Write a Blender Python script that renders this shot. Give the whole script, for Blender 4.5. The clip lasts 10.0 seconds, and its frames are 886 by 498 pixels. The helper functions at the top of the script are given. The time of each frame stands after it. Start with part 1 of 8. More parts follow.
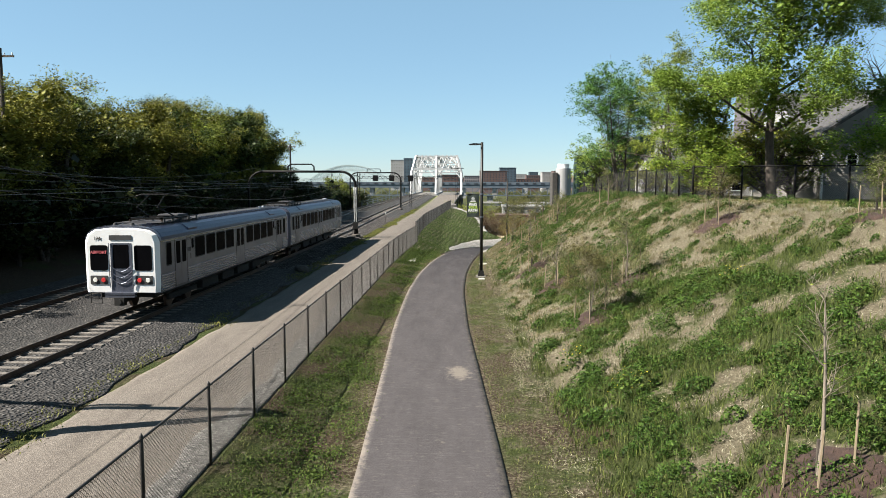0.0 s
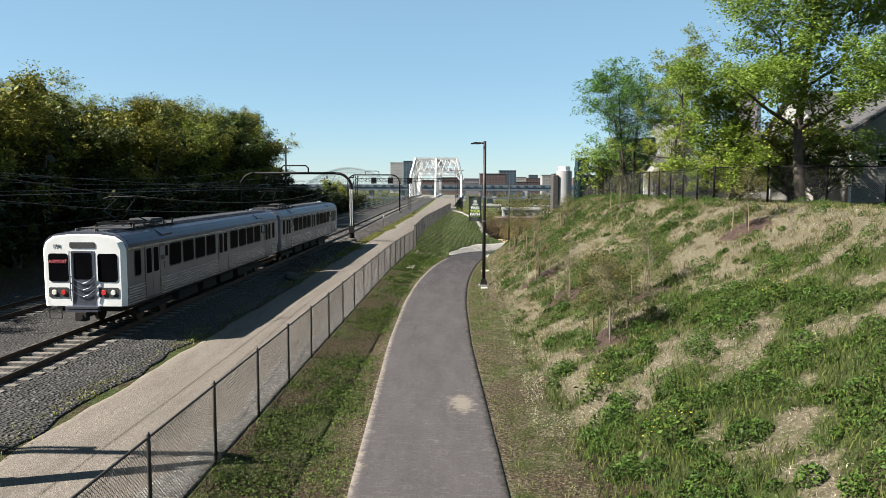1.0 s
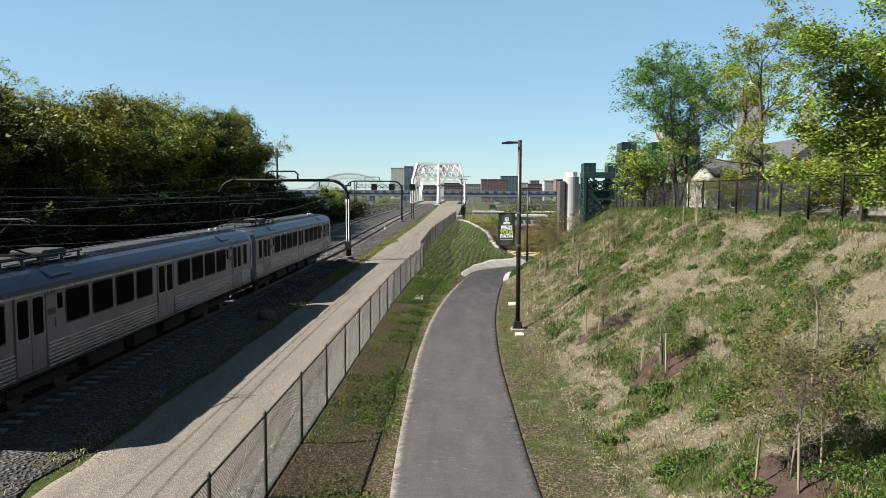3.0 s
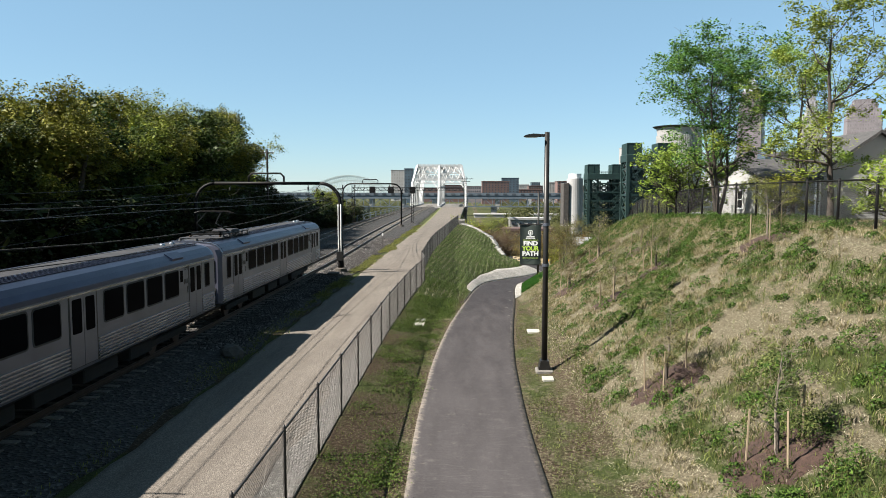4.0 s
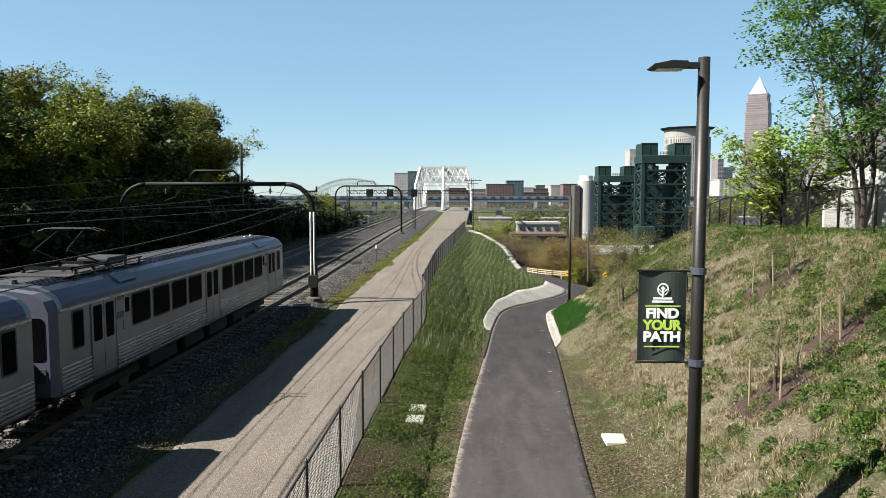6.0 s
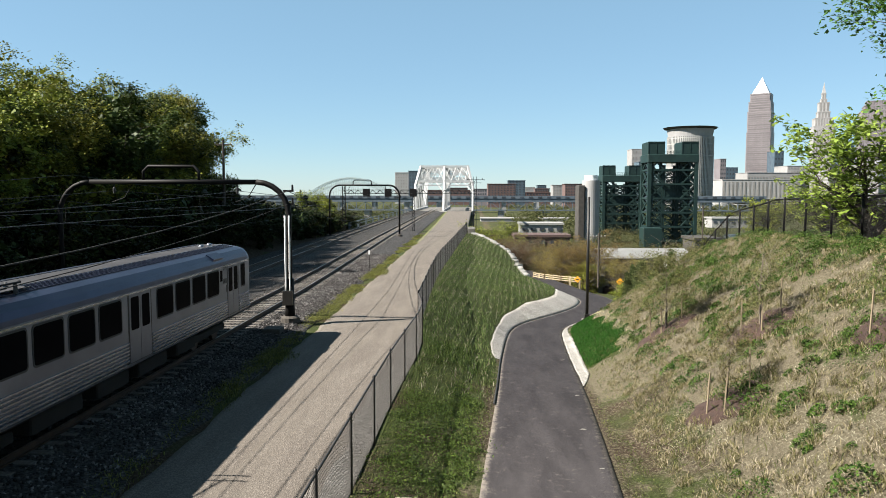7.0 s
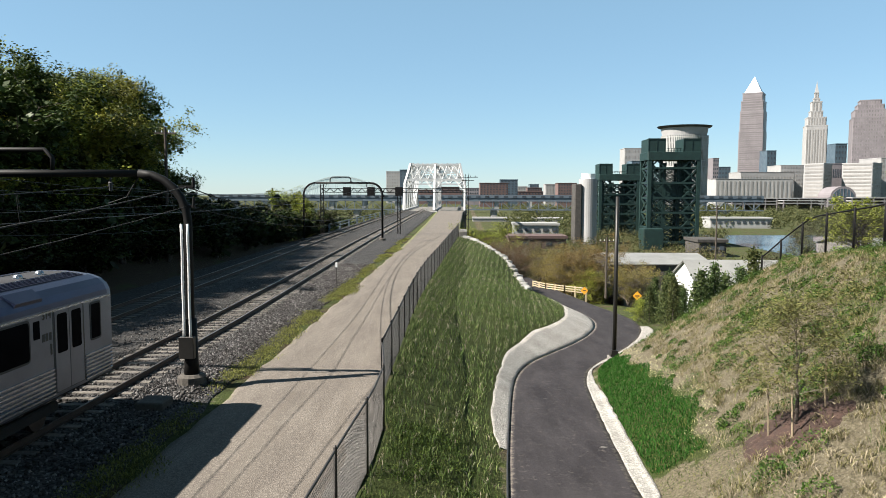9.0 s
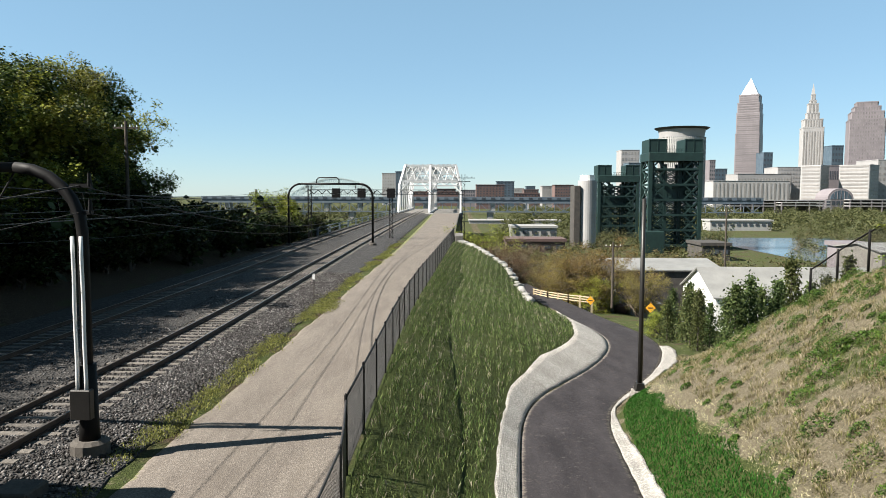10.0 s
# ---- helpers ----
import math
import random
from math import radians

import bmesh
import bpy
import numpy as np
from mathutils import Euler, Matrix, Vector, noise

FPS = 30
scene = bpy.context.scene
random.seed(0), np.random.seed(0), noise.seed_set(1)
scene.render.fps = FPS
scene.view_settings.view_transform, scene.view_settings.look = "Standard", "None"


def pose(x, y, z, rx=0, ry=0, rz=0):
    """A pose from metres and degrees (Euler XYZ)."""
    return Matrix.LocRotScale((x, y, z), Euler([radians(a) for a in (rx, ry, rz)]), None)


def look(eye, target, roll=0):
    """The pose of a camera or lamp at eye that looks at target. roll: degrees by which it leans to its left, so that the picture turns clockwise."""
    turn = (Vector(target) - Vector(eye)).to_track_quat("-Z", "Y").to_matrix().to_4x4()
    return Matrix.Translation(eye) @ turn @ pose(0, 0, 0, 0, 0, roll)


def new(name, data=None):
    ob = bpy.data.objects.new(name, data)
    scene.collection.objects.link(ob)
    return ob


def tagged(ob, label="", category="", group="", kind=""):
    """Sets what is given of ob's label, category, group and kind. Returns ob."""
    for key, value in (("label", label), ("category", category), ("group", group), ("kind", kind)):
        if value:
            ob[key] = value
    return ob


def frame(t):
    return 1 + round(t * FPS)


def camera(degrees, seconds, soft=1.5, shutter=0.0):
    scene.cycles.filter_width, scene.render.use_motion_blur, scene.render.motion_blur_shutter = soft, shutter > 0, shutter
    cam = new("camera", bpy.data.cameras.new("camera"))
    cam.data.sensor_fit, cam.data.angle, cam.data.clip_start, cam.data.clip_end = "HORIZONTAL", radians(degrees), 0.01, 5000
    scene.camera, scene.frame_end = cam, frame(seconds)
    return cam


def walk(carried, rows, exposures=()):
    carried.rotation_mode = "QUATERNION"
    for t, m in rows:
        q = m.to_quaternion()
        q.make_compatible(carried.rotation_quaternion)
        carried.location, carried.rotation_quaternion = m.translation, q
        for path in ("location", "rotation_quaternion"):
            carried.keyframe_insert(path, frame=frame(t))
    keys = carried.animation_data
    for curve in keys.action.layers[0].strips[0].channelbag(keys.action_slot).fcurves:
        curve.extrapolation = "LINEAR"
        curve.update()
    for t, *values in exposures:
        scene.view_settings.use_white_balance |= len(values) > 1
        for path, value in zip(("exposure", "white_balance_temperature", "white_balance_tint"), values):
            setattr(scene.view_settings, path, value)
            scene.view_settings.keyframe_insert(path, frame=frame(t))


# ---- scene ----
cam = camera(63.9, 10.0, 0.85)
METRES, EYE, TILT, LEAN, TURN = 57.0, 6.0, 0.0, 0.0, 1.9
ROWS = [
    (0.0, 0.0, 0.0, 0.0, 0.01, -5.48, -0.13),
    (0.5, -0.0002, 0.0229, -0.0009, -0.02, -5.36, -0.14),
    (1.0, -0.0003, 0.053, -0.0011, -0.02, -5.26, -0.18),
    (1.5, -0.0035, 0.0892, -0.0002, -0.01, -5.14, -0.24),
    (2.0, -0.0084, 0.1296, 0.0011, -0.0, -5.02, -0.29),
    (2.5, -0.0131, 0.1751, 0.0027, 0.01, -4.92, -0.3),
    (4.0, -0.0204, 0.3397, 0.006, 0.04, -4.66, -0.07),
    (4.5, -0.0223, 0.3991, 0.0066, 0.07, -4.58, -0.09),
    (5.0, -0.0234, 0.4601, 0.0066, 0.14, -4.51, -0.04),
    (5.5, -0.0244, 0.5211, 0.0065, 0.22, -4.45, -0.02),
    (6.0, -0.0248, 0.582, 0.0061, 0.33, -4.42, -0.01),
    (7.5, -0.0235, 0.7486, 0.0067, 0.42, -4.45, -0.12),
    (8.0, -0.0217, 0.7988, 0.0062, 0.18, -4.47, -0.13),
    (8.5, -0.0196, 0.8462, 0.0061, -0.03, -4.51, -0.16),
    (9.0, -0.0177, 0.8938, 0.0057, -0.23, -4.5, -0.15),
    (9.5, -0.0158, 0.9447, 0.0055, -0.73, -4.45, -0.14),
    (10.0, -0.0136, 0.9987, 0.0054, -0.53, -4.35, -0.16),
]
walk(cam, [(t, pose(0, 0, EYE, TILT, LEAN, TURN) @ pose(METRES * x, METRES * y, METRES * z, 90 + pitch, roll, yaw)) for t, x, y, z, yaw, pitch, roll in ROWS], [(0, 1.76), (10, 1.76)])

# ---------------------------------------------------------------- light
SUN_EL, SUN_AZ = 42.6, 253.0          # degrees; azimuth clockwise from +y
world = bpy.data.worlds.new("sky")
scene.world = world
world.use_nodes = True
wn = world.node_tree
wn.nodes.clear()
sky = wn.nodes.new("ShaderNodeTexSky")
sky.sky_type, sky.sun_disc = "NISHITA", False
sky.sun_elevation, sky.sun_rotation = radians(SUN_EL), radians(SUN_AZ)
sky.air_density, sky.dust_density, sky.ozone_density = 0.9, 0.08, 4.0
bg = wn.nodes.new("ShaderNodeBackground")
bg.inputs["Strength"].default_value = 0.0457
wo = wn.nodes.new("ShaderNodeOutputWorld")
haze = wn.nodes.new("ShaderNodeMix")
haze.data_type, haze.blend_type = "RGBA", "MIX"
haze.inputs[0].default_value, haze.inputs[7].default_value = 0.5, (2.35, 4.15, 5.15, 1)
wn.links.new(sky.outputs[0], haze.inputs[6])
# a clear sky deepens towards the zenith
sky_way, sky_part = wn.nodes.new("ShaderNodeTexCoord"), wn.nodes.new("ShaderNodeSeparateXYZ")
wn.links.new(sky_way.outputs["Generated"], sky_part.inputs[0])
deepen = wn.nodes.new("ShaderNodeMapRange")
deepen.interpolation_type = "SMOOTHSTEP"
for key, value in (("From Min", 0.22), ("From Max", 0.95), ("To Min", 1.0), ("To Max", 0.42)):
    deepen.inputs[key].default_value = value
wn.links.new(sky_part.outputs["Z"], deepen.inputs["Value"])
depth = wn.nodes.new("ShaderNodeMix")
depth.data_type, depth.blend_type = "RGBA", "MULTIPLY"
depth.inputs[0].default_value = 1.0
wn.links.new(haze.outputs[2], depth.inputs[6])
wn.links.new(deepen.outputs["Result"], depth.inputs[7])
wn.links.new(depth.outputs[2], bg.inputs[0])
wn.links.new(bg.outputs[0], wo.inputs[0])

sun = new("sun", bpy.data.lights.new("sun", "SUN"))
sun.data.energy, sun.data.angle, sun.data.color = 5.0, radians(0.53), (1.0, 0.94, 0.85)
sa, se = radians(SUN_AZ), radians(SUN_EL)
to_sun = Vector((math.sin(sa) * math.cos(se), math.cos(sa) * math.cos(se), math.sin(se)))
sun.matrix_world = look(to_sun * 300, (0, 0, 0))

# ---------------------------------------------------------------- materials
MATS = {}


def node_mat(name):
    m = bpy.data.materials.new(name)
    m.use_nodes = True
    nt = m.node_tree
    b = nt.nodes["Principled BSDF"]
    return m, nt, b


def noise_node(nt, scale, detail=5.0, rough=0.6, coords=None, stretch=None):
    n = nt.nodes.new("ShaderNodeTexNoise")
    n.inputs["Scale"].default_value, n.inputs["Detail"].default_value = scale, detail
    n.inputs["Roughness"].default_value = rough
    src = coords or nt.nodes.new("ShaderNodeTexCoord").outputs["Object"]
    if stretch:
        mp = nt.nodes.new("ShaderNodeMapping")
        mp.inputs["Scale"].default_value = stretch
        nt.links.new(src, mp.inputs[0])
        src = mp.outputs[0]
    nt.links.new(src, n.inputs["Vector"])
    return n.outputs["Fac"]


def ramp_node(nt, fac, stops):
    r = nt.nodes.new("ShaderNodeValToRGB")
    el = r.color_ramp.elements
    el[0].position, el[0].color = stops[0][0], (*stops[0][1], 1)
    el[1].position, el[1].color = stops[-1][0], (*stops[-1][1], 1)
    for p, c in stops[1:-1]:
        e = el.new(p)
        e.color = (*c, 1)
    nt.links.new(fac, r.inputs[0])
    return r.outputs[0]


def mix_node(nt, fac, a, b, mode="MIX"):
    m = nt.nodes.new("ShaderNodeMix")
    m.data_type, m.blend_type = "RGBA", mode
    for key, v in ((0, fac), (6, a), (7, b)):
        if isinstance(v, (int, float)):
            m.inputs[key].default_value = v
        elif isinstance(v, tuple):
            m.inputs[key].default_value = (*v, 1)
        else:
            nt.links.new(v, m.inputs[key])
    return m.outputs[2]


def math_node(nt, op, a, b=0.0, clamp=False):
    m = nt.nodes.new("ShaderNodeMath")
    m.operation, m.use_clamp = op, clamp
    for key, v in ((0, a), (1, b)):
        if isinstance(v, (int, float)):
            m.inputs[key].default_value = v
        else:
            nt.links.new(v, m.inputs[key])
    return m.outputs[0]


def bump_node(nt, height, strength, distance):
    b = nt.nodes.new("ShaderNodeBump")
    b.inputs["Strength"].default_value, b.inputs["Distance"].default_value = strength, distance
    nt.links.new(height, b.inputs["Height"])
    return b.outputs[0]


def surface(name, c1, c2, scale=3.0, rough=0.8, metal=0.0, bump=0.3, grain=40.0, vary=0.0, dist=0.02, stretch=None, spec=None):
    """Two colours mixed by broad and fine noise, with fine relief; vary: lightness by object."""
    m, nt, b = node_mat(name)
    broad, fine = noise_node(nt, scale, stretch=stretch), noise_node(nt, grain, 6.0, stretch=stretch)
    both = math_node(nt, "ADD", math_node(nt, "MULTIPLY", broad, 0.6), math_node(nt, "MULTIPLY", fine, 0.4))
    col = ramp_node(nt, both, [(0.36, c1), (0.64, c2)])
    if vary:
        oi = nt.nodes.new("ShaderNodeObjectInfo")
        hs = nt.nodes.new("ShaderNodeHueSaturation")
        nt.links.new(math_node(nt, "ADD", math_node(nt, "MULTIPLY", oi.outputs["Random"], vary), 1 - vary / 2), hs.inputs["Value"])
        nt.links.new(col, hs.inputs["Color"])
        col = hs.outputs[0]
    nt.links.new(col, b.inputs["Base Color"])
    b.inputs["Roughness"].default_value, b.inputs["Metallic"].default_value = rough, metal
    if spec is not None:
        b.inputs["Specular IOR Level"].default_value = spec
    if bump:
        nt.links.new(bump_node(nt, fine, bump, dist), b.inputs["Normal"])
    MATS[name] = m
    return m


def leafy(name, stops, trans=0.35, rough=0.55, clump=0.25):
    """Leaves: colour by leaf and by clump, some light passing through."""
    m, nt, b = node_mat(name)
    g = nt.nodes.new("ShaderNodeNewGeometry")
    fac = math_node(nt, "ADD", math_node(nt, "MULTIPLY", g.outputs["Random Per Island"], 0.55), math_node(nt, "MULTIPLY", noise_node(nt, clump, 3.0), 0.45))
    col = ramp_node(nt, fac, stops)
    oi = nt.nodes.new("ShaderNodeObjectInfo")
    hs = nt.nodes.new("ShaderNodeHueSaturation")
    nt.links.new(math_node(nt, "ADD", math_node(nt, "MULTIPLY", oi.outputs["Random"], 0.06), 0.47), hs.inputs["Hue"])
    nt.links.new(math_node(nt, "ADD", math_node(nt, "MULTIPLY", oi.outputs["Random"], 0.3), 0.85), hs.inputs["Value"])
    nt.links.new(col, hs.inputs["Color"])
    nt.links.new(hs.outputs[0], b.inputs["Base Color"])
    b.inputs["Roughness"].default_value = rough
    b.inputs["Specular IOR Level"].default_value = 0.14
    tr = nt.nodes.new("ShaderNodeBsdfTranslucent")
    nt.links.new(hs.outputs[0], tr.inputs[0])
    mx = nt.nodes.new("ShaderNodeMixShader")
    mx.inputs[0].default_value = trans
    nt.links.new(b.outputs[0], mx.inputs[1])
    nt.links.new(tr.outputs[0], mx.inputs[2])
    nt.links.new(mx.outputs[0], nt.nodes["Material Output"].inputs[0])
    MATS[name] = m
    return m


def ground_mat():
    """Soil, straw and grass, weighed by the painted kinds of cover (lush, straw, soil), broken up by noise."""
    m, nt, b = node_mat("grassy_ground")
    at = nt.nodes.new("ShaderNodeAttribute")
    at.attribute_name = "cover"
    sep = nt.nodes.new("ShaderNodeSeparateColor")
    nt.links.new(at.outputs["Color"], sep.inputs[0])
    geo = nt.nodes.new("ShaderNodeNewGeometry").outputs["Position"]
    big, mid, fine = noise_node(nt, 0.35, 4.0, 0.6, geo), noise_node(nt, 1.7, 6.0, 0.7, geo), noise_node(nt, 14.0, 8.0, 0.75, geo)
    grass = ramp_node(nt, fine, [(0.3, (0.0181, 0.0252, 0.00806)), (0.5, (0.0383, 0.0494, 0.0151)), (0.7, (0.068, 0.0781, 0.0277))])
    straw = ramp_node(nt, fine, [(0.32, (0.040, 0.033, 0.021)), (0.5, (0.105, 0.091, 0.061)), (0.7, (0.205, 0.182, 0.130))])
    soil = ramp_node(nt, fine, [(0.34, (0.016, 0.011, 0.0075)), (0.5, (0.047, 0.033, 0.022)), (0.68, (0.105, 0.080, 0.054))])

    def edge(chan, n):
        s = math_node(nt, "ADD", sep.outputs[chan], math_node(nt, "MULTIPLY", math_node(nt, "SUBTRACT", n, 0.5), 1.9))
        mr = nt.nodes.new("ShaderNodeMapRange")
        mr.inputs["From Min"].default_value, mr.inputs["From Max"].default_value = 0.36, 0.64
        nt.links.new(s, mr.inputs[0])
        return mr.outputs[0]
    col = mix_node(nt, edge("Green", mid), grass, straw)
    col = mix_node(nt, edge("Blue", big), col, mix_node(nt, edge("Green", fine), soil, straw))
    nt.links.new(col, b.inputs["Base Color"])
    b.inputs["Roughness"].default_value = 0.95
    b.inputs["Specular IOR Level"].default_value = 0.1
    nt.links.new(bump_node(nt, fine, 0.9, 0.09), b.inputs["Normal"])
    MATS["ground"] = m


def stones_mat(name, stops, cell, bump=1.0, dist=0.05, patch=None):
    """Loose stone: cells of mixed greys over broad staining."""
    m, nt, b = node_mat(name)
    geo = nt.nodes.new("ShaderNodeNewGeometry").outputs["Position"]
    v = nt.nodes.new("ShaderNodeTexVoronoi")
    v.inputs["Scale"].default_value = cell
    nt.links.new(geo, v.inputs["Vector"])
    sepc = nt.nodes.new("ShaderNodeSeparateColor")
    nt.links.new(v.outputs["Color"], sepc.inputs[0])
    col = ramp_node(nt, sepc.outputs[0], stops)
    broad = noise_node(nt, 0.6, 5.0, 0.65, geo)
    col = mix_node(nt, 1.0, col, ramp_node(nt, broad, [(0.3, (0.72, 0.70, 0.68)), (0.7, (1.1, 1.08, 1.05))]), "MULTIPLY")
    if patch:
        col = mix_node(nt, ramp_node(nt, noise_node(nt, 1.3, 6.0, 0.7, geo), [(0.55, (0, 0, 0)), (0.68, (1, 1, 1))]), col, patch)
    nt.links.new(col, b.inputs["Base Color"])
    b.inputs["Roughness"].default_value = 0.92
    nt.links.new(bump_node(nt, v.outputs["Distance"], bump, dist), b.inputs["Normal"])
    MATS[name] = m


def asphalt_mat():
    m, nt, b = node_mat("asphalt")
    geo = nt.nodes.new("ShaderNodeNewGeometry").outputs["Position"]
    fine = noise_node(nt, 55.0, 6.0, 0.75, geo)
    base = ramp_node(nt, fine, [(0.36, (0.0200, 0.0184, 0.0192)), (0.64, (0.055, 0.0505, 0.0525))])
    broad = noise_node(nt, 0.8, 6.0, 0.65, geo, (1.6, 0.35, 1))
    base = mix_node(nt, 1.0, base, ramp_node(nt, broad, [(0.36, (0.70, 0.69, 0.70)), (0.64, (1.22, 1.21, 1.20))]), "MULTIPLY")
    at = nt.nodes.new("ShaderNodeAttribute")
    at.attribute_name = "cover"
    sep = nt.nodes.new("ShaderNodeSeparateColor")
    nt.links.new(at.outputs["Color"], sep.inputs[0])
    base = mix_node(nt, sep.outputs["Blue"], base, mix_node(nt, 1.0, base, (0.74, 0.74, 0.76), "MULTIPLY"))      # newer asphalt farther on
    wear = math_node(nt, "MULTIPLY", math_node(nt, "SUBTRACT", noise_node(nt, 22.0, 8.0, 0.85, geo), 0.28), 1.9, True)
    base = mix_node(nt, math_node(nt, "MULTIPLY", sep.outputs["Green"], wear), base, (0.084, 0.077, 0.078))
    dustn = noise_node(nt, 5.0, 7.0, 0.75, geo)
    dust = math_node(nt, "MULTIPLY", math_node(nt, "SUBTRACT", math_node(nt, "ADD", dustn, math_node(nt, "MULTIPLY", sep.outputs["Red"], 0.45)), 0.60), 4.5, True)
    base = mix_node(nt, math_node(nt, "MULTIPLY", dust, 0.8), base, (0.16, 0.14, 0.118))
    streak = math_node(nt, "MULTIPLY", math_node(nt, "SUBTRACT", noise_node(nt, 3.2, 8.0, 0.8, geo, (1, 1.3, 1)), 0.575), 6.0, True)
    base = mix_node(nt, math_node(nt, "MULTIPLY", streak, 0.75), base, (0.12, 0.11, 0.102))
    scuff = math_node(nt, "MULTIPLY", math_node(nt, "SUBTRACT", noise_node(nt, 7.0, 8.0, 0.85, geo, (0.35, 3.0, 1)), 0.53), 8.0, True)
    base = mix_node(nt, math_node(nt, "MULTIPLY", scuff, math_node(nt, "MULTIPLY", sep.outputs["Green"], 0.45)), base, (0.14, 0.131, 0.127))
    dark = math_node(nt, "MULTIPLY", math_node(nt, "SUBTRACT", noise_node(nt, 1.1, 6.0, 0.7, geo, (1.8, 0.25, 1)), 0.52), 5.0, True)
    base = mix_node(nt, math_node(nt, "MULTIPLY", dark, 0.32), base, (0.025, 0.023, 0.0228))
    nt.links.new(base, b.inputs["Base Color"])
    b.inputs["Roughness"].default_value = 0.9
    b.inputs["Specular IOR Level"].default_value = 0.12
    nt.links.new(bump_node(nt, fine, 0.5, 0.012), b.inputs["Normal"])
    MATS["asphalt"] = m


def gravel_road_mat():
    m, nt, b = node_mat("packed_gravel")
    geo = nt.nodes.new("ShaderNodeNewGeometry").outputs["Position"]
    v = nt.nodes.new("ShaderNodeTexVoronoi")
    v.inputs["Scale"].default_value = 34.0
    nt.links.new(geo, v.inputs["Vector"])
    sepc = nt.nodes.new("ShaderNodeSeparateColor")
    nt.links.new(v.outputs["Color"], sepc.inputs[0])
    col = ramp_node(nt, sepc.outputs[0], [(0.0, (0.076, 0.066, 0.057)), (0.6, (0.106, 0.093, 0.081)), (1.0, (0.160, 0.143, 0.127))])
    broad = noise_node(nt, 0.9, 6.0, 0.7, geo, (1.5, 0.25, 1))
    col = mix_node(nt, 1.0, col, ramp_node(nt, broad, [(0.32, (0.74, 0.70, 0.66)), (0.62, (1.08, 1.05, 1.0))]), "MULTIPLY")
    at = nt.nodes.new("ShaderNodeAttribute")
    at.attribute_name = "cover"
    sep = nt.nodes.new("ShaderNodeSeparateColor")
    nt.links.new(at.outputs["Color"], sep.inputs[0])
    # red cover browns the gravel along the painted wire shadows
    dark_line = math_node(nt, "MULTIPLY", sep.outputs["Red"], ramp_node(nt, noise_node(nt, 1.2, 5.0, 0.7, geo), [(0.3, (0.2, 0.2, 0.2)), (0.6, (1, 1, 1))]))
    col = mix_node(nt, math_node(nt, "MULTIPLY", dark_line, 0.55), col, (0.098, 0.082, 0.065))
    weed = math_node(nt, "MULTIPLY", math_node(nt, "SUBTRACT", math_node(nt, "ADD", sep.outputs["Green"], noise_node(nt, 2.2, 7.0, 0.75, geo)), 1.02), 5.0, True)
    col = mix_node(nt, weed, col, ramp_node(nt, noise_node(nt, 20.0, 5.0, 0.7, geo), [(0.35, (0.045, 0.06, 0.016)), (0.65, (0.145, 0.14, 0.046))]))
    nt.links.new(col, b.inputs["Base Color"])
    b.inputs["Roughness"].default_value = 0.95
    nt.links.new(bump_node(nt, v.outputs["Distance"], 0.6, 0.02), b.inputs["Normal"])
    MATS["road"] = m


ground_mat()
asphalt_mat()
gravel_road_mat()
stones_mat("ballast", [(0.0, (0.006, 0.0055, 0.0052)), (0.5, (0.018, 0.0163, 0.0155)), (0.8, (0.036, 0.033, 0.0315)), (1.0, (0.080, 0.076, 0.073))], 10.5, 1.0, 0.11)
# dirty stone, its colour darkened further for the wood's shade over it
stones_mat("dirty_shaded_ballast", [(0.0, (0.004, 0.0035, 0.003)), (0.5, (0.012, 0.0105, 0.0095)), (0.85, (0.026, 0.0235, 0.0215)), (1.0, (0.075, 0.070, 0.066))], 10.5, 1.0, 0.10)
stones_mat("verge_gravel", [(0.0, (0.05, 0.048, 0.046)), (0.5, (0.10, 0.097, 0.092)), (0.8, (0.15, 0.146, 0.139)), (1.0, (0.24, 0.235, 0.225))], 15.0, 1.0, 0.03)
stones_mat("pale_gravel", [(0.0, (0.18, 0.172, 0.16)), (0.5, (0.29, 0.28, 0.262)), (1.0, (0.43, 0.42, 0.40))], 26.0, 1.0, 0.04)
surface("rail_steel", (0.035, 0.024, 0.018), (0.085, 0.055, 0.040), 2.0, 0.55, 0.6, 0.3)
surface("rail_top", (0.20, 0.17, 0.15), (0.34, 0.30, 0.27), 3.0, 0.35, 0.9, 0.1)
surface("tie_wood", (0.058, 0.050, 0.043), (0.135, 0.121, 0.105), 1.5, 0.9, 0.0, 0.6, 25.0, 0.5, 0.02, (6, 1, 1))
surface("black_steel", (0.0028, 0.0028, 0.0028), (0.007, 0.0065, 0.0065), 2.0, 0.6, 0.0, 0.1, 40.0, 0.0, 0.02, None, 0.15)
surface("lamp_bronze", (0.016, 0.015, 0.014), (0.030, 0.028, 0.026), 2.0, 0.45, 0.5, 0.1)
surface("fence_steel", (0.030, 0.026, 0.024), (0.06, 0.054, 0.050), 3.0, 0.6, 0.5, 0.1)
surface("fence_wire", (0.022, 0.020, 0.018), (0.045, 0.041, 0.038), 6.0, 0.5, 0.5, 0.0)
surface("dark_wire", (0.003, 0.003, 0.003), (0.006, 0.006, 0.006), 6.0, 0.6, 0.2, 0.0)
surface("wire_copper", (0.016, 0.016, 0.016), (0.035, 0.034, 0.033), 4.0, 0.5, 0.4, 0.0)
surface("stainless", (0.100, 0.108, 0.138), (0.160, 0.172, 0.212), 0.7, 0.36, 0.72, 0.12, 60.0, 0.0, 0.003, (8, 1, 1))
